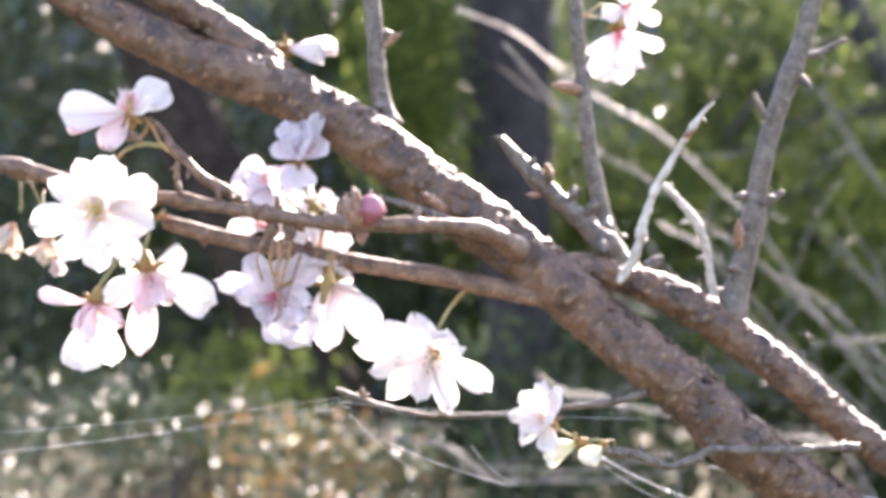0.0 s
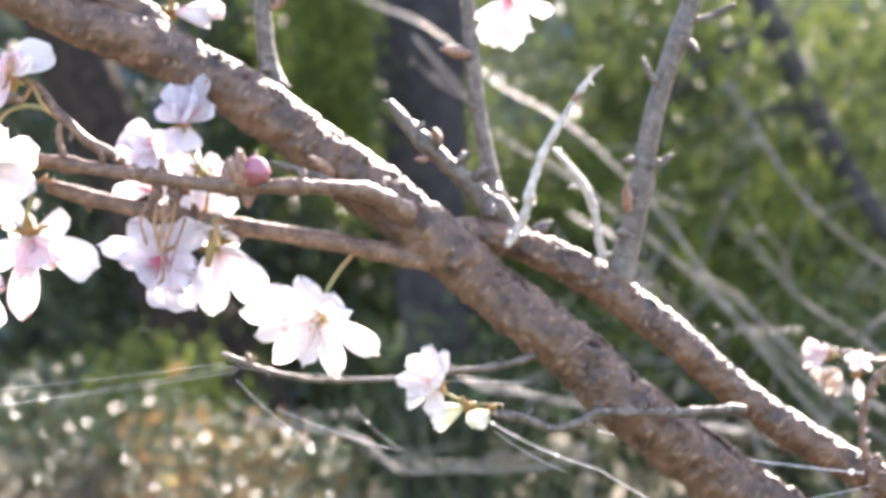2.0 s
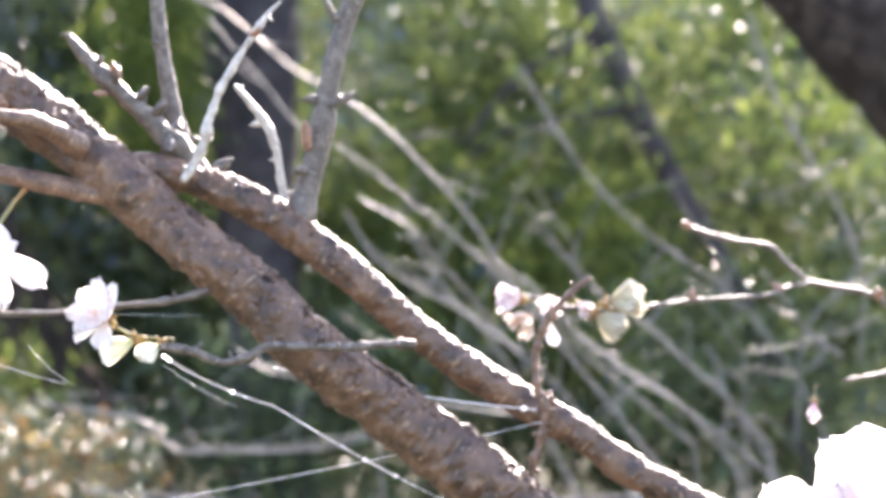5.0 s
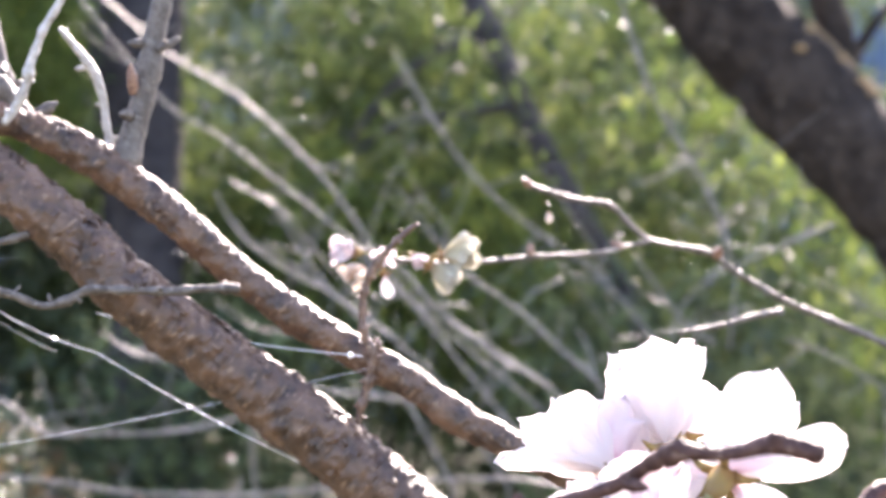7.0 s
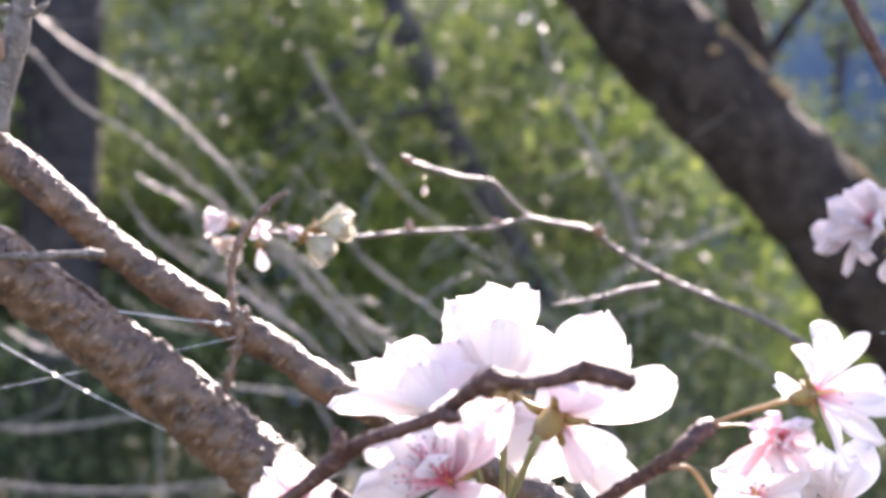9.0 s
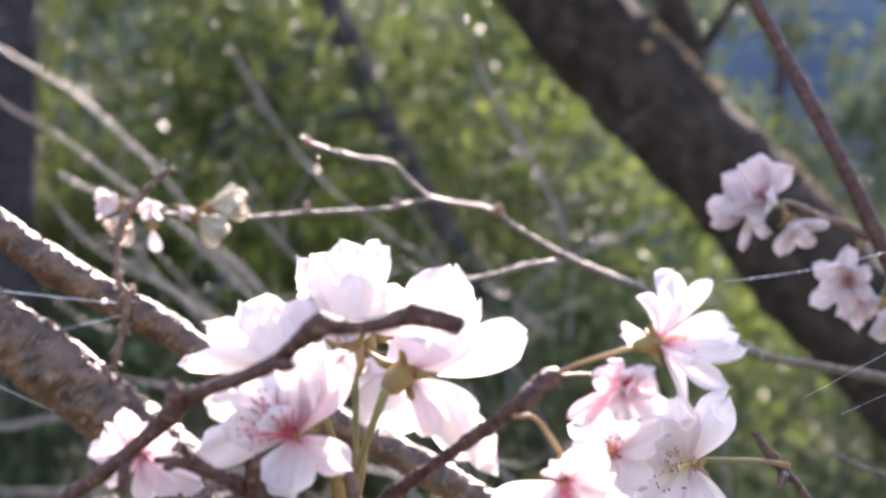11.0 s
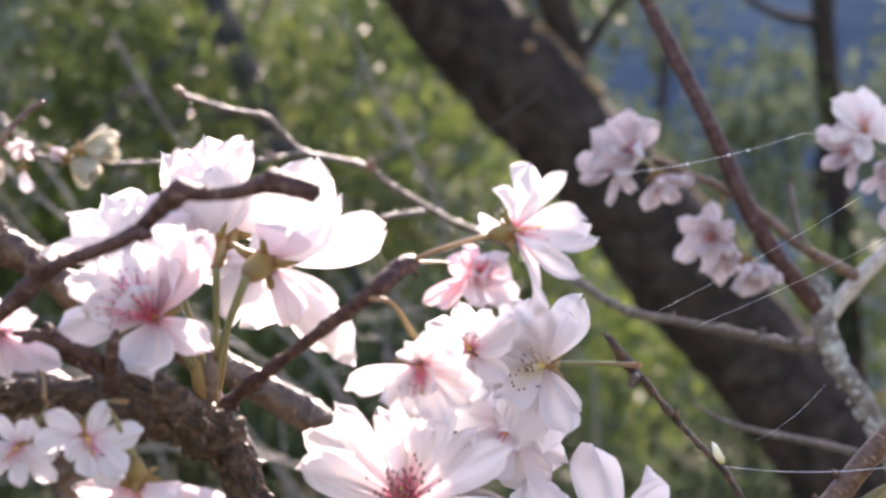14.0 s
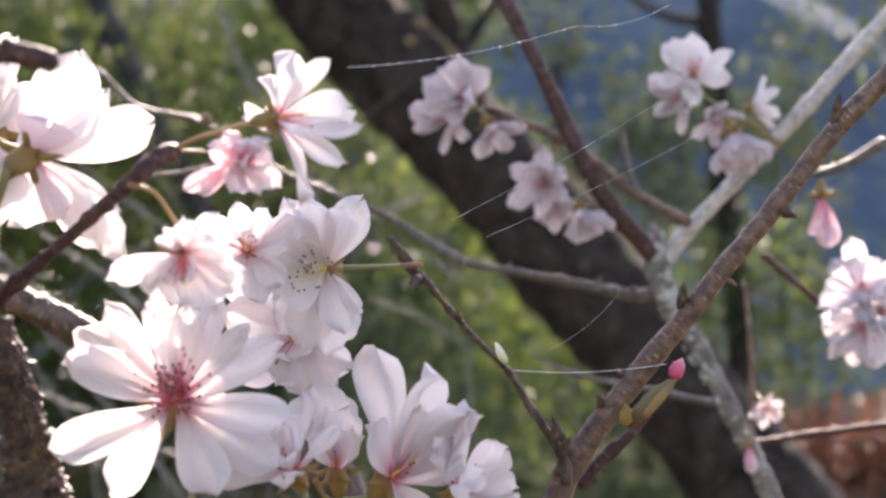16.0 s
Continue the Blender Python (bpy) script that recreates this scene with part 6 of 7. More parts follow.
bud(stout, (0.3102, 0.3226, 1.3633), (0.3160, 0.3205, 1.3705), 0.0018, CALYX, "sepal", "reddish sepal of the bud")
bud(stout, (0.3168, 0.3233, 1.3706), (0.3185, 0.3227, 1.3745), 0.0033, BUDPINK, "bud_petals", "red petal tip of the bud")
bud(stout, (0.3079, 0.3266, 1.3616), (0.3071, 0.3246, 1.3658), 0.0026, CALYX, "flower_bud", "small red-brown flower bud")
shoot_twig(stout, [(0.3059, 0.3431, 1.3480, 0.00162), (0.3092, 0.3418, 1.3527, 0.00150), (0.3146, 0.3397, 1.3579, 0.00116), (0.3189, 0.3380, 1.3626, 0.00081)], DARKTWIG, 8, 0.25, 0.4, 42, 1, None, 0.5)
limb(stout, "stem", [(0.2962, 0.3409, 1.3350, 0.00316), (0.277, 0.3, 1.22, 0.005), (0.3, 0.36, 0.8, 0.01), (0.33, 0.45, 0.35, 0.018), (0.35, 0.5, -0.02, 0.025)], STOUT, 14, 0.1, 0.12, 7, 0.004)
fine = thing("cherry_twig", "thin brown twig with a dark pointed end bud", "branch")
shoot_twig(fine, [(0.2656, 0.3455, 1.3985, 0.00057), (0.2712, 0.3436, 1.3911, 0.00074), (0.2770, 0.3417, 1.3837, 0.00074), (0.2823, 0.3399, 1.3776, 0.00074), (0.2877, 0.3381, 1.3719, 0.00078), (0.2910, 0.3370, 1.3663, 0.00084), (0.2941, 0.3360, 1.3613, 0.00095), (0.2975, 0.3349, 1.3556, 0.00124), (0.2989, 0.3345, 1.3494, 0.00146)], NEARBARK, 9, 0.15, 0.35, 43, 6, 0.001, 0.5)
bud(fine, (0.2712, 0.3437, 1.3900), (0.2646, 0.3458, 1.3991), 0.0025, NEARBARK)
for a, b, w in (((0.2705, 0.3427, 1.3909), (0.2675, 0.3391, 1.3883), 0.0027), ((0.2711, 0.3425, 1.3904), (0.2727, 0.3395, 1.3883), 0.0023), ((0.2963, 0.3341, 1.3569), (0.2946, 0.3322, 1.3615), 0.0020), ((0.2783, 0.3401, 1.3821), (0.2771, 0.3381, 1.3843), 0.0015), ((0.2969, 0.3340, 1.3551), (0.2982, 0.3309, 1.3592), 0.0020)):
    bud(fine, a, b, w * 0.8, NEARBARK)
bud(fine, (0.2868, 0.3372, 1.3736), (0.2843, 0.3367, 1.3778), 0.0018, PALEBUD)

# ---- flowering branches behind ----
rear = thing("cherry_branch", "grey lichened cherry branch with scattered blossoms", "branch")
limb(rear, "limb", [(0.3731, 0.6426, 1.5669, 0.00245), (0.3833, 0.6402, 1.5445, 0.00245), (0.3924, 0.6380, 1.5261, 0.00256), (0.3999, 0.6361, 1.5120, 0.00266), (0.4143, 0.6217, 1.4744, 0.00277), (0.4222, 0.6193, 1.4570, 0.00307), (0.4309, 0.6166, 1.4375, 0.00330), (0.4416, 0.6150, 1.4202, 0.00350), (0.4530, 0.6165, 1.4090, 0.00350), (0.4612, 0.6182, 1.4000, 0.00330), (0.4632, 0.6184, 1.3930, 0.00280)], DARKTWIG, 10, 0.15, 0.25, 51)
limb(rear, "limb", [(0.5542, 0.5813, 1.5068, 0.00291), (0.5403, 0.5869, 1.4902, 0.00271), (0.5233, 0.5938, 1.4694, 0.00280), (0.5039, 0.6017, 1.4466, 0.00280), (0.4884, 0.6078, 1.4295, 0.00291), (0.4768, 0.6126, 1.4165, 0.00291), (0.4691, 0.6157, 1.4072, 0.00312), (0.4633, 0.6182, 1.3989, 0.00353)], PALETWIG, 10, 0.12, 0.2, 52)
limb(rear, "limb", [(0.4594, 0.6190, 1.4145, 0.00160), (0.4612, 0.6186, 1.4072, 0.00380), (0.4629, 0.6184, 1.3947, 0.00430), (0.4673, 0.6171, 1.3822, 0.00400), (0.4763, 0.6141, 1.3697, 0.00360), (0.4862, 0.6111, 1.3489, 0.00340), (0.4951, 0.6083, 1.3302, 0.00353), (0.5030, 0.6059, 1.3114, 0.00374), (0.5090, 0.6043, 1.2886, 0.00395)], LICHENTWIG, 12, 0.3, 0.4, 53)
shoot_twig(rear, [(0.3982, 0.6283, 1.4559, 0.00144), (0.4097, 0.6242, 1.4508, 0.00163), (0.4212, 0.6200, 1.4458, 0.00184), (0.4366, 0.6146, 1.4354, 0.00184), (0.4482, 0.6106, 1.4253, 0.00205), (0.4676, 0.6038, 1.4139, 0.00245)], BROWN, 8, 0.15, 0.3, 54, 4, None, 0.5)
shoot_twig(rear, [(0.4443, 0.6114, 1.4477, 0.00123), (0.4463, 0.6110, 1.4354, 0.00144), (0.4493, 0.6102, 1.4253, 0.00144)], TWIG, 7, 0.15, 0.3, 55, 1, None, 0.5)
shoot_twig(rear, [(0.5340, 0.5782, 1.4434, 0.00266), (0.5211, 0.5833, 1.4353, 0.00225), (0.5096, 0.5877, 1.4313, 0.00144)], TWIG, 8, 0.15, 0.3, 56, 1, None, 0.5)
shoot_twig(rear, [(0.4926, 0.5948, 1.4027, 0.00144), (0.5061, 0.5901, 1.3904, 0.00144), (0.5215, 0.5847, 1.3780, 0.00144), (0.5408, 0.5777, 1.3719, 0.00144)], DARKTWIG, 7, 0.15, 0.3, 57, 1, None, 0.5)
shoot_twig(rear, [(0.5582, 0.5968, 1.3407, 0.00148), (0.5345, 0.6058, 1.3376, 0.00148), (0.5068, 0.6162, 1.3334, 0.00148), (0.5008, 0.6185, 1.3313, 0.00148)], DARKTWIG, 7, 0.15, 0.3, 58, 1, None, 0.5)
shoot_twig(rear, [(0.4980, 0.6178, 1.3926, 0.00085), (0.4993, 0.6177, 1.3779, 0.00127), (0.5007, 0.6178, 1.3588, 0.00148), (0.5008, 0.6183, 1.3377, 0.00169), (0.5029, 0.6179, 1.3229, 0.00190)], BROWN, 8, 0.15, 0.3, 59, 4, None, 0.5)
shoot_twig(rear, [(0.4175, 0.6340, 1.3669, 0.0006), (0.4335, 0.6297, 1.3589, 0.00120), (0.4612, 0.6221, 1.3531, 0.00150), (0.4740, 0.6165, 1.3500, 0.00165), (0.4868, 0.6112, 1.3470, 0.00180)], TWIG, 7, 0.15, 0.3, 61, 1, None, 0.5)
limb(rear, "stem", [(0.5090, 0.6043, 1.2886, 0.00394), (0.5218, 0.6047, 1.1127, 0.00695), (0.4986, 0.6047, 0.7074, 0.01390), (0.4407, 0.5931, 0.1284, 0.02316), (0.4060, 0.5816, -0.2421, 0.03242)], TWIG, 14, 0.15, 0.15, 8, 0.005)
bm = bmesh.new()
rnd = random.Random(8)
for a, b, wide, count in ((Vector((0.4605, 0.6186, 1.4110)), Vector((0.4629, 0.6184, 1.3947)), 0.0041, 70), (Vector((0.4629, 0.6184, 1.3947)), Vector((0.4673, 0.6171, 1.3822)), 0.0041, 60), (Vector((0.4673, 0.6171, 1.3822)), Vector((0.4862, 0.6111, 1.3489)), 0.0036, 45), (Vector((0.4768, 0.6126, 1.4165)), Vector((0.4633, 0.6182, 1.3989)), 0.0031, 16)):
    ahead = (b - a).normalized()
    for _ in range(count):
        out = Vector((rnd.gauss(0, 1), rnd.gauss(-0.4, 1), rnd.gauss(0.3, 1)))
        out = (out - ahead * out.dot(ahead)).normalized()
        p = a.lerp(b, rnd.random()) + out * wide * 0.97
        turn = out.to_track_quat("Z", "Y").to_matrix().to_4x4()
        size = rnd.uniform(0.0004, 0.0013)
        tuft = bmesh.ops.create_icosphere(bm, subdivisions=2, radius=size, matrix=Matrix.Translation(p) @ turn @ pose(0, 0, 0, 0, 0, rnd.uniform(0, 180)) @ Matrix.Diagonal((1.5, 0.9, 0.45, 1)))
        for v in tuft["verts"]:
            v.co += (v.co - p) * 0.7 * noise.noise(v.co * 1400)
smooth(bm)
tagged(part("lichen", bm, LICHEN, rear, "pale grey lichen tufts"), kind="stuff")
# dusk and lilac petals dim the rear blossoms in place of shade
L = "soft white and pink cherry blossom on the rear branch"
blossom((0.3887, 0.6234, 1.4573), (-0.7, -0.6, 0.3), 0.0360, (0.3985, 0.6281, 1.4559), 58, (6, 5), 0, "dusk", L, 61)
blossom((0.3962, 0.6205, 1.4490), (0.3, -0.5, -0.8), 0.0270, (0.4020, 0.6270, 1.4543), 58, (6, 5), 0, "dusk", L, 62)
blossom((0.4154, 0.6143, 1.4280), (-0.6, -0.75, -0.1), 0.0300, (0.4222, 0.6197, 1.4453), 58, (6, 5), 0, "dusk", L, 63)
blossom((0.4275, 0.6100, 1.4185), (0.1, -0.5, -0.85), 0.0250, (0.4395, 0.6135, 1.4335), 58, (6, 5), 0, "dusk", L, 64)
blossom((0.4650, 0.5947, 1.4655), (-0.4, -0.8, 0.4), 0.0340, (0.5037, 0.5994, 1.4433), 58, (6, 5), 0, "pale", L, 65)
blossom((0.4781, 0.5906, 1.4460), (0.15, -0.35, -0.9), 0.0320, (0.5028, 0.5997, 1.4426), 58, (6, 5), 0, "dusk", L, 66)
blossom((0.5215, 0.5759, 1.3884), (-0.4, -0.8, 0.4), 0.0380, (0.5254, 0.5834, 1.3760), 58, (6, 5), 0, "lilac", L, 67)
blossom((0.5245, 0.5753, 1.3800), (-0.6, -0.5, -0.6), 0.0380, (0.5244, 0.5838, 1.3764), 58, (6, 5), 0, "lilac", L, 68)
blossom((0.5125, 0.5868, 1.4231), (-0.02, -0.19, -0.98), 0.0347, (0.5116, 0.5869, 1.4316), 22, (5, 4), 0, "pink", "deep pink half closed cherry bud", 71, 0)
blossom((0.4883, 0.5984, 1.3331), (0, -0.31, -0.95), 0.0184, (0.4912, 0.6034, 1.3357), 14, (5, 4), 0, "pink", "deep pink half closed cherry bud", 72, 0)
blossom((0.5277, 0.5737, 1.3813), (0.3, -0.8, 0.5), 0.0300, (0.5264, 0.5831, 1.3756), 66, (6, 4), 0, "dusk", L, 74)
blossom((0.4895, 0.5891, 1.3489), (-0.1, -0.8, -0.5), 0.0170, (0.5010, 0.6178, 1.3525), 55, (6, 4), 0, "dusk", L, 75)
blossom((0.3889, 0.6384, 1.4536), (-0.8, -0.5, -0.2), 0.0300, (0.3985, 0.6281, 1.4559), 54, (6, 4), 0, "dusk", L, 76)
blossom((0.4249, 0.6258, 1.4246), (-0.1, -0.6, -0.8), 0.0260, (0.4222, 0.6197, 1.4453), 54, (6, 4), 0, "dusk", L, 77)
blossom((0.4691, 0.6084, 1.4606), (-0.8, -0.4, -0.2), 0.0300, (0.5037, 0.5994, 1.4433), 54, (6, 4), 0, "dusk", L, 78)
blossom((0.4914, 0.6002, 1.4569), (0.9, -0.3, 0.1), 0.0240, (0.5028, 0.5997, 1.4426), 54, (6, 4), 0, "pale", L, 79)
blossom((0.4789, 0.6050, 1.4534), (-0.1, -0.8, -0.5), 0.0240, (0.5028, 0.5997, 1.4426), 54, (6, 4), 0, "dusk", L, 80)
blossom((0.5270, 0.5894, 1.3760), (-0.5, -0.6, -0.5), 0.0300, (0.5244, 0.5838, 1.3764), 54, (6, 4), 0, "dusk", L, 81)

# ---- bare branches farther back ----
def bare(points, k):
    ob = thing("bare_branch", "thin pale bare branch catching the light", "branch", "bare branches")
    limb(ob, "stem", [(x, y, z, r * 0.42) for x, y, z, r in points], GREYTWIG, 7, 0.12, 0.2, k)
    if k not in (6, 9, 10, 11):
        x, y, z, r = points[-1]
        limb(ob, "stem", [(x, y, z, r * 0.36), (x + 0.08, y + 0.04, z * 0.5, r * 0.5), (x + 0.12, y + 0.06, -0.02, r * 0.7)], GREYTWIG, 7, 0.12, 0.2, k)
    rnd = random.Random(k)
    line = spline(points, 0.03)
    for j in range(5):
        a = line[int(len(line) * (0.15 + 0.14 * j))]
        w = Vector((rnd.uniform(-0.14, 0.14), rnd.uniform(-0.05, 0.05), rnd.uniform(-0.1, 0.13))) * rnd.uniform(0.4, 1.1)
        p = Vector(a[:3])
        bow = Vector((rnd.uniform(-0.03, 0.03), 0, rnd.uniform(-0.03, 0.03)))
        limb(ob, "twig", [(*p, a[3] * 0.28), (*(p + w * 0.35 + bow), a[3] * 0.22), (*(p + w * 0.7 + bow * 0.5), a[3] * 0.16), (*(p + w), a[3] * 0.1)], GREYTWIG, 6, 0.2, 0.3, k + j)


bare([(0.013, 1.941, 1.742, 0.0045), (0.074, 1.93, 1.715, 0.0039), (0.14, 1.919, 1.66, 0.0039), (0.213, 1.906, 1.615, 0.0039), (0.268, 1.897, 1.565, 0.0039), (0.313, 1.889, 1.515, 0.0039), (0.369, 1.88, 1.433, 0.0039), (0.458, 1.865, 1.322, 0.0039), (0.592, 1.843, 1.155, 0.0045)], 0)
bare([(0.058, 1.831, 1.696, 0.0027), (0.111, 1.822, 1.633, 0.0027), (0.143, 1.817, 1.596, 0.0027), (0.196, 1.808, 1.564, 0.0029), (0.248, 1.799, 1.523, 0.0032), (0.301, 1.79, 1.481, 0.0032), (0.385, 1.776, 1.402, 0.0032), (0.512, 1.754, 1.297, 0.0037)], 1)
bare([(0.192, 1.707, 1.524, 0.002), (0.214, 1.704, 1.511, 0.0025), (0.234, 1.7, 1.498, 0.0025), (0.254, 1.697, 1.464, 0.0025), (0.284, 1.692, 1.424, 0.0028), (0.319, 1.686, 1.384, 0.003), (0.39, 1.675, 1.255, 0.0035)], 2)
bare([(0.18, 1.71, 1.513, 0.002), (0.205, 1.706, 1.473, 0.0025), (0.245, 1.699, 1.443, 0.0025), (0.289, 1.691, 1.419, 0.003), (0.369, 1.677, 1.355, 0.003), (0.439, 1.666, 1.255, 0.0035)], 3)
bare([(0.319, 1.584, 1.454, 0.0024), (0.366, 1.576, 1.405, 0.0033), (0.398, 1.57, 1.38, 0.0033), (0.454, 1.561, 1.346, 0.0033), (0.534, 1.547, 1.282, 0.0038), (0.604, 1.535, 1.212, 0.0038)], 4)
bare([(0.353, 1.78, 1.524, 0.0021), (0.416, 1.77, 1.445, 0.0027), (0.469, 1.761, 1.408, 0.0029), (0.511, 1.754, 1.369, 0.0032), (0.543, 1.748, 1.34, 0.0032), (0.617, 1.736, 1.224, 0.0037)], 5)
bare([(-0.082, 1.555, 1.353, 0.0027), (0.005, 1.539, 1.34, 0.0031), (0.036, 1.534, 1.316, 0.0031), (0.075, 1.527, 1.315, 0.0031), (0.144, 1.515, 1.318, 0.0027), (0.196, 1.505, 1.33, 0.0022)], 6)
bare([(-0.038, 1.547, 1.283, 0.0027), (0.049, 1.532, 1.278, 0.0027), (0.106, 1.522, 1.27, 0.0029), (0.188, 1.507, 1.268, 0.0029), (0.275, 1.492, 1.277, 0.0027), (0.406, 1.468, 1.283, 0.0027), (0.484, 1.455, 1.261, 0.0027)], 7)
bare([(0.366, 1.878, 1.656, 0.0022), (0.4, 1.873, 1.598, 0.0028), (0.434, 1.867, 1.551, 0.0034), (0.478, 1.86, 1.505, 0.0034), (0.523, 1.852, 1.472, 0.0034), (0.573, 1.844, 1.435, 0.0031), (0.634, 1.833, 1.357, 0.0034), (0.702, 1.822, 1.212, 0.0039)], 8)
bare([(0.083, 1.728, 1.387, 0.002), (0.117, 1.722, 1.367, 0.003), (0.162, 1.714, 1.36, 0.003), (0.271, 1.695, 1.339, 0.0025), (0.354, 1.68, 1.329, 0.0025)], 9)
bare([(0.586, 1.839, 1.703, 0.0022), (0.615, 1.834, 1.625, 0.0028), (0.654, 1.828, 1.559, 0.0028), (0.693, 1.822, 1.469, 0.0034), (0.645, 1.831, 1.402, 0.0028), (0.635, 1.834, 1.29, 0.0028)], 10)
bare([(0.798, 1.803, 1.496, 0.0022), (0.743, 1.813, 1.47, 0.0028), (0.705, 1.82, 1.45, 0.0028), (0.695, 1.822, 1.369, 0.0028)], 11)

# leafless shrub of tangled twigs behind the branch
tangle = thing("bare_shrub", "leafless shrub of thin pale tangled twigs", "shrub")
for k, points in enumerate((
    ((0.341, 1.727, 1.453, 0.0012), (0.375, 1.741, 1.422, 0.0013), (0.398, 1.758, 1.401, 0.0015), (0.438, 1.771, 1.377, 0.0017), (0.503, 1.780, 1.334, 0.0019), (0.565, 1.790, 1.272, 0.0021)),
    ((0.396, 1.663, 1.444, 0.0012), (0.446, 1.675, 1.412, 0.0014), (0.489, 1.688, 1.376, 0.0016), (0.528, 1.701, 1.345, 0.0019), (0.572, 1.714, 1.300, 0.0021)),
    ((0.352, 1.788, 1.652, 0.0012), (0.388, 1.802, 1.597, 0.0013), (0.420, 1.817, 1.553, 0.0015), (0.453, 1.832, 1.521, 0.0017), (0.491, 1.846, 1.493, 0.0019), (0.525, 1.860, 1.474, 0.0021)),
    ((0.536, 1.657, 1.688, 0.0012), (0.571, 1.672, 1.603, 0.0013), (0.592, 1.688, 1.574, 0.0015), (0.622, 1.704, 1.539, 0.0017), (0.648, 1.720, 1.496, 0.0019), (0.670, 1.736, 1.452, 0.0021)),
    ((0.341, 1.657, 1.536, 0.0008), (0.363, 1.674, 1.507, 0.0010), (0.385, 1.690, 1.480, 0.0013), (0.394, 1.709, 1.450, 0.0015)),
    ((0.373, 1.787, 1.567, 0.0008), (0.352, 1.811, 1.531, 0.0010), (0.339, 1.835, 1.486, 0.0013), (0.332, 1.857, 1.449, 0.0015)),
    ((0.618, 1.955, 1.375, 0.0008), (0.659, 1.968, 1.378, 0.0010), (0.711, 1.979, 1.388, 0.0013), (0.775, 1.988, 1.410, 0.0015)),
    ((0.622, 1.906, 1.460, 0.0017), (0.650, 1.921, 1.429, 0.0021), (0.683, 1.936, 1.393, 0.0026), (0.721, 1.950, 1.370, 0.0030)),
    ((0.563, 1.902, 1.425, 0.0008), (0.594, 1.917, 1.389, 0.0010), (0.611, 1.935, 1.366, 0.0013), (0.616, 1.955, 1.315, 0.0015)),
    ((0.452, 1.702, 1.411, 0.0008), (0.475, 1.718, 1.427, 0.0012), (0.503, 1.733, 1.439, 0.0015)),
    ((0.517, 1.817, 1.453, 0.0008), (0.549, 1.832, 1.438, 0.0012), (0.573, 1.848, 1.436, 0.0015)),
    ((0.188, 1.770, 1.504, 0.0012), (0.213, 1.786, 1.476, 0.0014), (0.251, 1.800, 1.452, 0.0016), (0.302, 1.811, 1.421, 0.0019), (0.360, 1.821, 1.379, 0.0021)),
    ((0.200, 1.725, 1.518, 0.0008), (0.241, 1.739, 1.502, 0.0010), (0.263, 1.755, 1.476, 0.0012), (0.297, 1.770, 1.440, 0.0013), (0.333, 1.784, 1.401, 0.0015)),
    ((0.082, 1.721, 1.389, 0.0008), (0.101, 1.738, 1.374, 0.0010), (0.133, 1.752, 1.368, 0.0013), (0.169, 1.766, 1.355, 0.0015)),
    ((-0.007, 1.781, 1.327, 0.0008), (0.020, 1.797, 1.298, 0.0010), (0.071, 1.808, 1.292, 0.0011), (0.123, 1.819, 1.289, 0.0012), (0.185, 1.828, 1.298, 0.0014), (0.223, 1.842, 1.303, 0.0015)),
    ((0.034, 2.064, 1.217, 0.0008), (0.116, 2.070, 1.204, 0.0010), (0.200, 2.075, 1.202, 0.0012), (0.304, 2.077, 1.201, 0.0013), (0.358, 2.088, 1.206, 0.0015)),
    ((0.198, 1.993, 1.411, 0.0008), (0.240, 2.006, 1.384, 0.0010), (0.296, 2.017, 1.374, 0.0013), (0.361, 2.026, 1.371, 0.0015)),
    ((0.694, 1.896, 1.441, 0.0008), (0.735, 1.909, 1.453, 0.0010), (0.788, 1.919, 1.477, 0.0013), (0.845, 1.929, 1.499, 0.0015)),
    ((0.320, 1.761, 1.329, 0.0008), (0.370, 1.773, 1.320, 0.0010), (0.426, 1.784, 1.295, 0.0013), (0.483, 1.794, 1.272, 0.0015)),
    ((0.293, 1.895, 1.325, 0.0008), (0.345, 1.906, 1.322, 0.0012), (0.388, 1.919, 1.310, 0.0015)),
    ((0.460, 1.907, 1.399, 0.0008), (0.476, 1.925, 1.352, 0.0012), (0.469, 1.947, 1.304, 0.0015)),
    ((0.383, 1.971, 1.397, 0.0008), (0.390, 1.990, 1.349, 0.0012), (0.384, 2.012, 1.300, 0.0015)),
    ((0.534, 1.953, 1.551, 0.0008), (0.568, 1.968, 1.505, 0.0010), (0.603, 1.982, 1.458, 0.0013), (0.624, 1.999, 1.397, 0.0015)),
    ((0.674, 1.607, 1.388, 0.0008), (0.721, 1.619, 1.373, 0.0012), (0.777, 1.630, 1.342, 0.0015)),
    ((0.597, 1.831, 1.530, 0.0008), (0.647, 1.842, 1.548, 0.0012), (0.680, 1.856, 1.566, 0.0015)),
    ((0.778, 1.826, 1.442, 0.0008), (0.824, 1.838, 1.425, 0.0012), (0.871, 1.850, 1.402, 0.0015)),
)):
    rnd = random.Random(k + 40)
    limb(tangle, "twig", [(x, y, z, r * 0.9) for x, y, z, r in points], GREYTWIG, 6, 0.15, 0.3, k)
    line = spline(points, 0.02)
    for j in range(2):
        a = line[rnd.randrange(len(line) // 6, len(line))]
        w = Vector((rnd.uniform(-0.06, 0.05), rnd.uniform(-0.03, 0.03), rnd.uniform(-0.06, 0.09))) * rnd.uniform(0.4, 1.0)
        p = Vector(a[:3])
        limb(tangle, "side_twig", [(*p, a[3] * 0.7), (*(p + w * 0.5 + Vector((0, 0, rnd.uniform(-0.01, 0.01)))), a[3] * 0.5), (*(p + w), a[3] * 0.25)], GREYTWIG, 5, 0.2, 0.3, k + j)
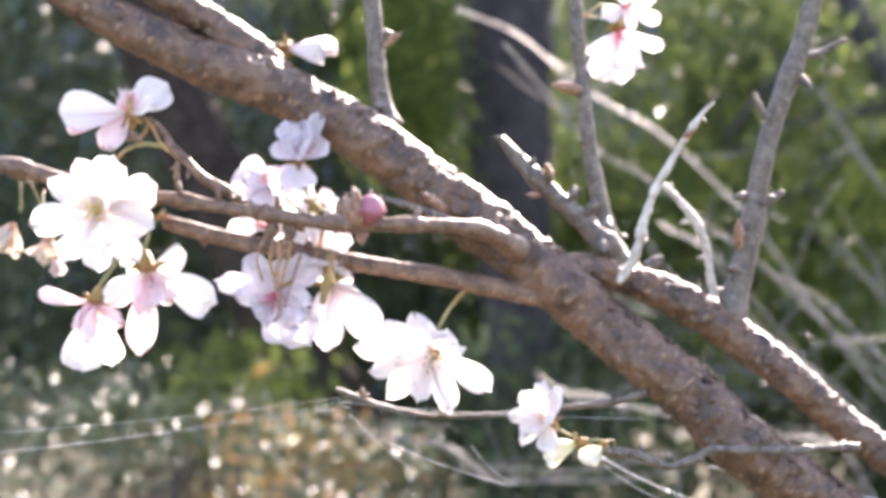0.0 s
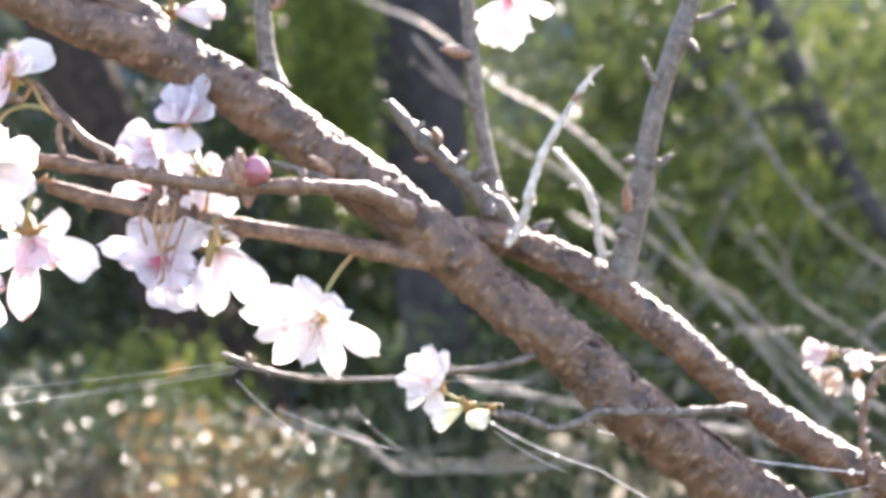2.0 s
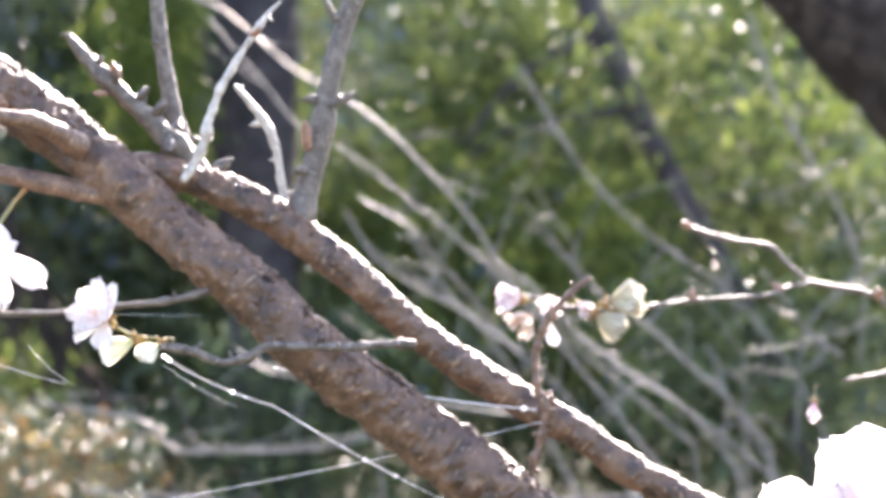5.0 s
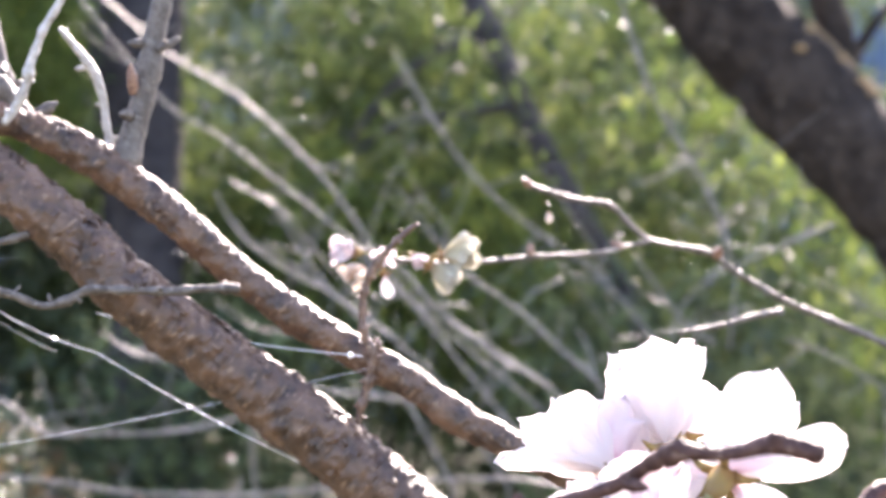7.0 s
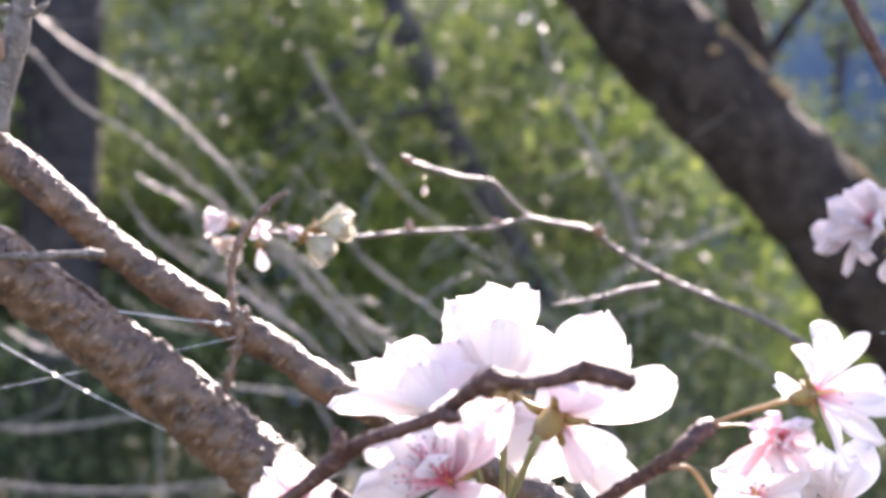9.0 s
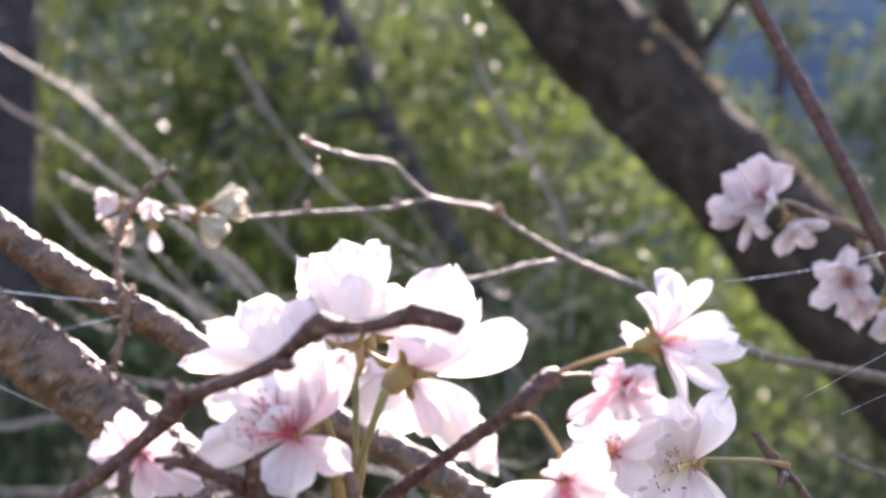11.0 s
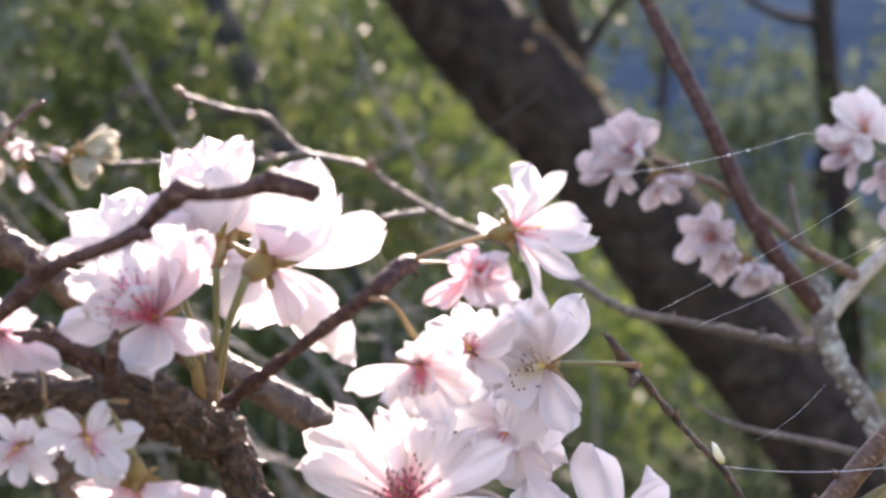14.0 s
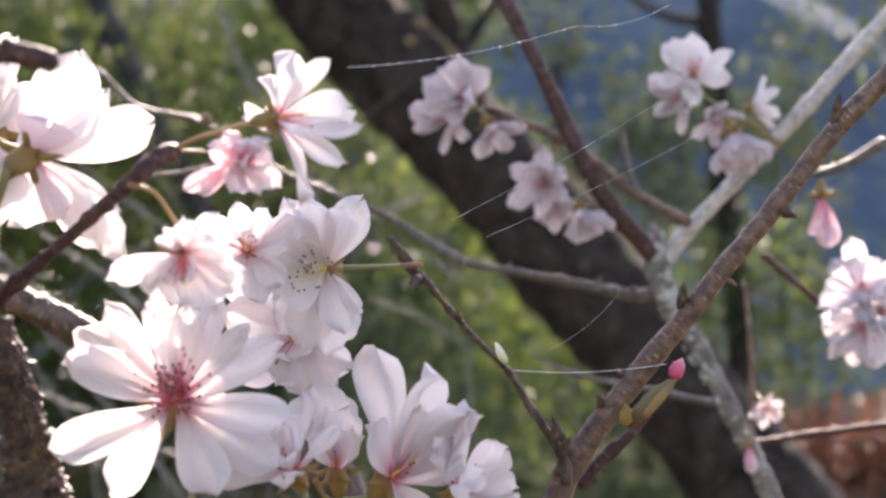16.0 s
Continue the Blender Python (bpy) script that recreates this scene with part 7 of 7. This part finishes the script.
    if k in (0, 1, 8, 14, 23):
        x, y, z, r = points[-1]
        limb(tangle, "stem", [(x, y, z, r), (x + 0.06, y + 0.03, z * 0.5, r * 1.8), (x + 0.1, y + 0.05, -0.02, r * 2.5)], GREYTWIG, 7, 0.12, 0.2, k)

# ---- spider threads ----
def hang(a, b, w, beads):
    thread(a, b, w, 0.0015 if beads else 0.001, beads=beads)


hang((-0.0309, 0.57, 1.4557), (-0.1417, 0.57, 1.4448), 0.00005, 0)
hang((-0.0275, 0.57, 1.4532), (-0.1429, 0.575, 1.4384), 0.00005, 0)
hang((-0.0309, 0.57, 1.4545), (0.0587, 0.56, 1.4504), 0.00005, 0)
hang((-0.0275, 0.57, 1.4507), (-0.0083, 0.575, 1.4333), 0.00005, 0)
hang((-0.0158, 0.57, 1.4423), (0.0201, 0.565, 1.4303), 0.00007, 0)
hang((-0.0082, 0.57, 1.4339), (-0.0141, 0.57, 1.4246), 0.00005, 0)
hang((0.0477, 0.566, 1.436), (0.0692, 0.565, 1.4236), 0.00005, 0)
hang((-0.0242, 0.57, 1.4555), (-0.1424, 0.574, 1.4376), 0.00004, 0)
hang((-0.0317, 0.57, 1.4585), (-0.0083, 0.57, 1.4502), 0.00004, 0)
hang((0.0083, 0.575, 1.441), (0.0222, 0.57, 1.4298), 0.00005, 2)
hang((0.0471, 0.5849, 1.4374), (0.0805, 0.5801, 1.4227), 0.00014, 4)
hang((0.0805, 0.5801, 1.4227), (0.149, 0.5701, 1.3866), 0.00014, 5)
hang((0.0803, 0.58, 1.4344), (0.1585, 0.5685, 1.4223), 0.0002, 2)
hang((0.041, 0.5861, 1.3928), (0.1602, 0.5682, 1.4186), 0.0001, 0)
hang((0.2465, 0.3139, 1.4282), (0.2913, 0.3126, 1.4377), 0.00006, 12)
hang((0.2913, 0.3126, 1.4377), (0.3105, 0.3121, 1.4425), 0.00004, 4)
hang((0.2929, 0.3492, 1.3717), (0.3149, 0.3225, 1.3735), 0.00008, 0)
hang((0.2894, 0.3744, 1.4035), (0.3525, 0.3623, 1.4418), 0.00003, 14)
hang((0.2963, 0.3719, 1.3998), (0.3631, 0.3585, 1.4341), 0.00003, 10)
hang((0.3092, 0.3679, 1.3752), (0.3270, 0.3690, 1.3875), 0.00002, 1)
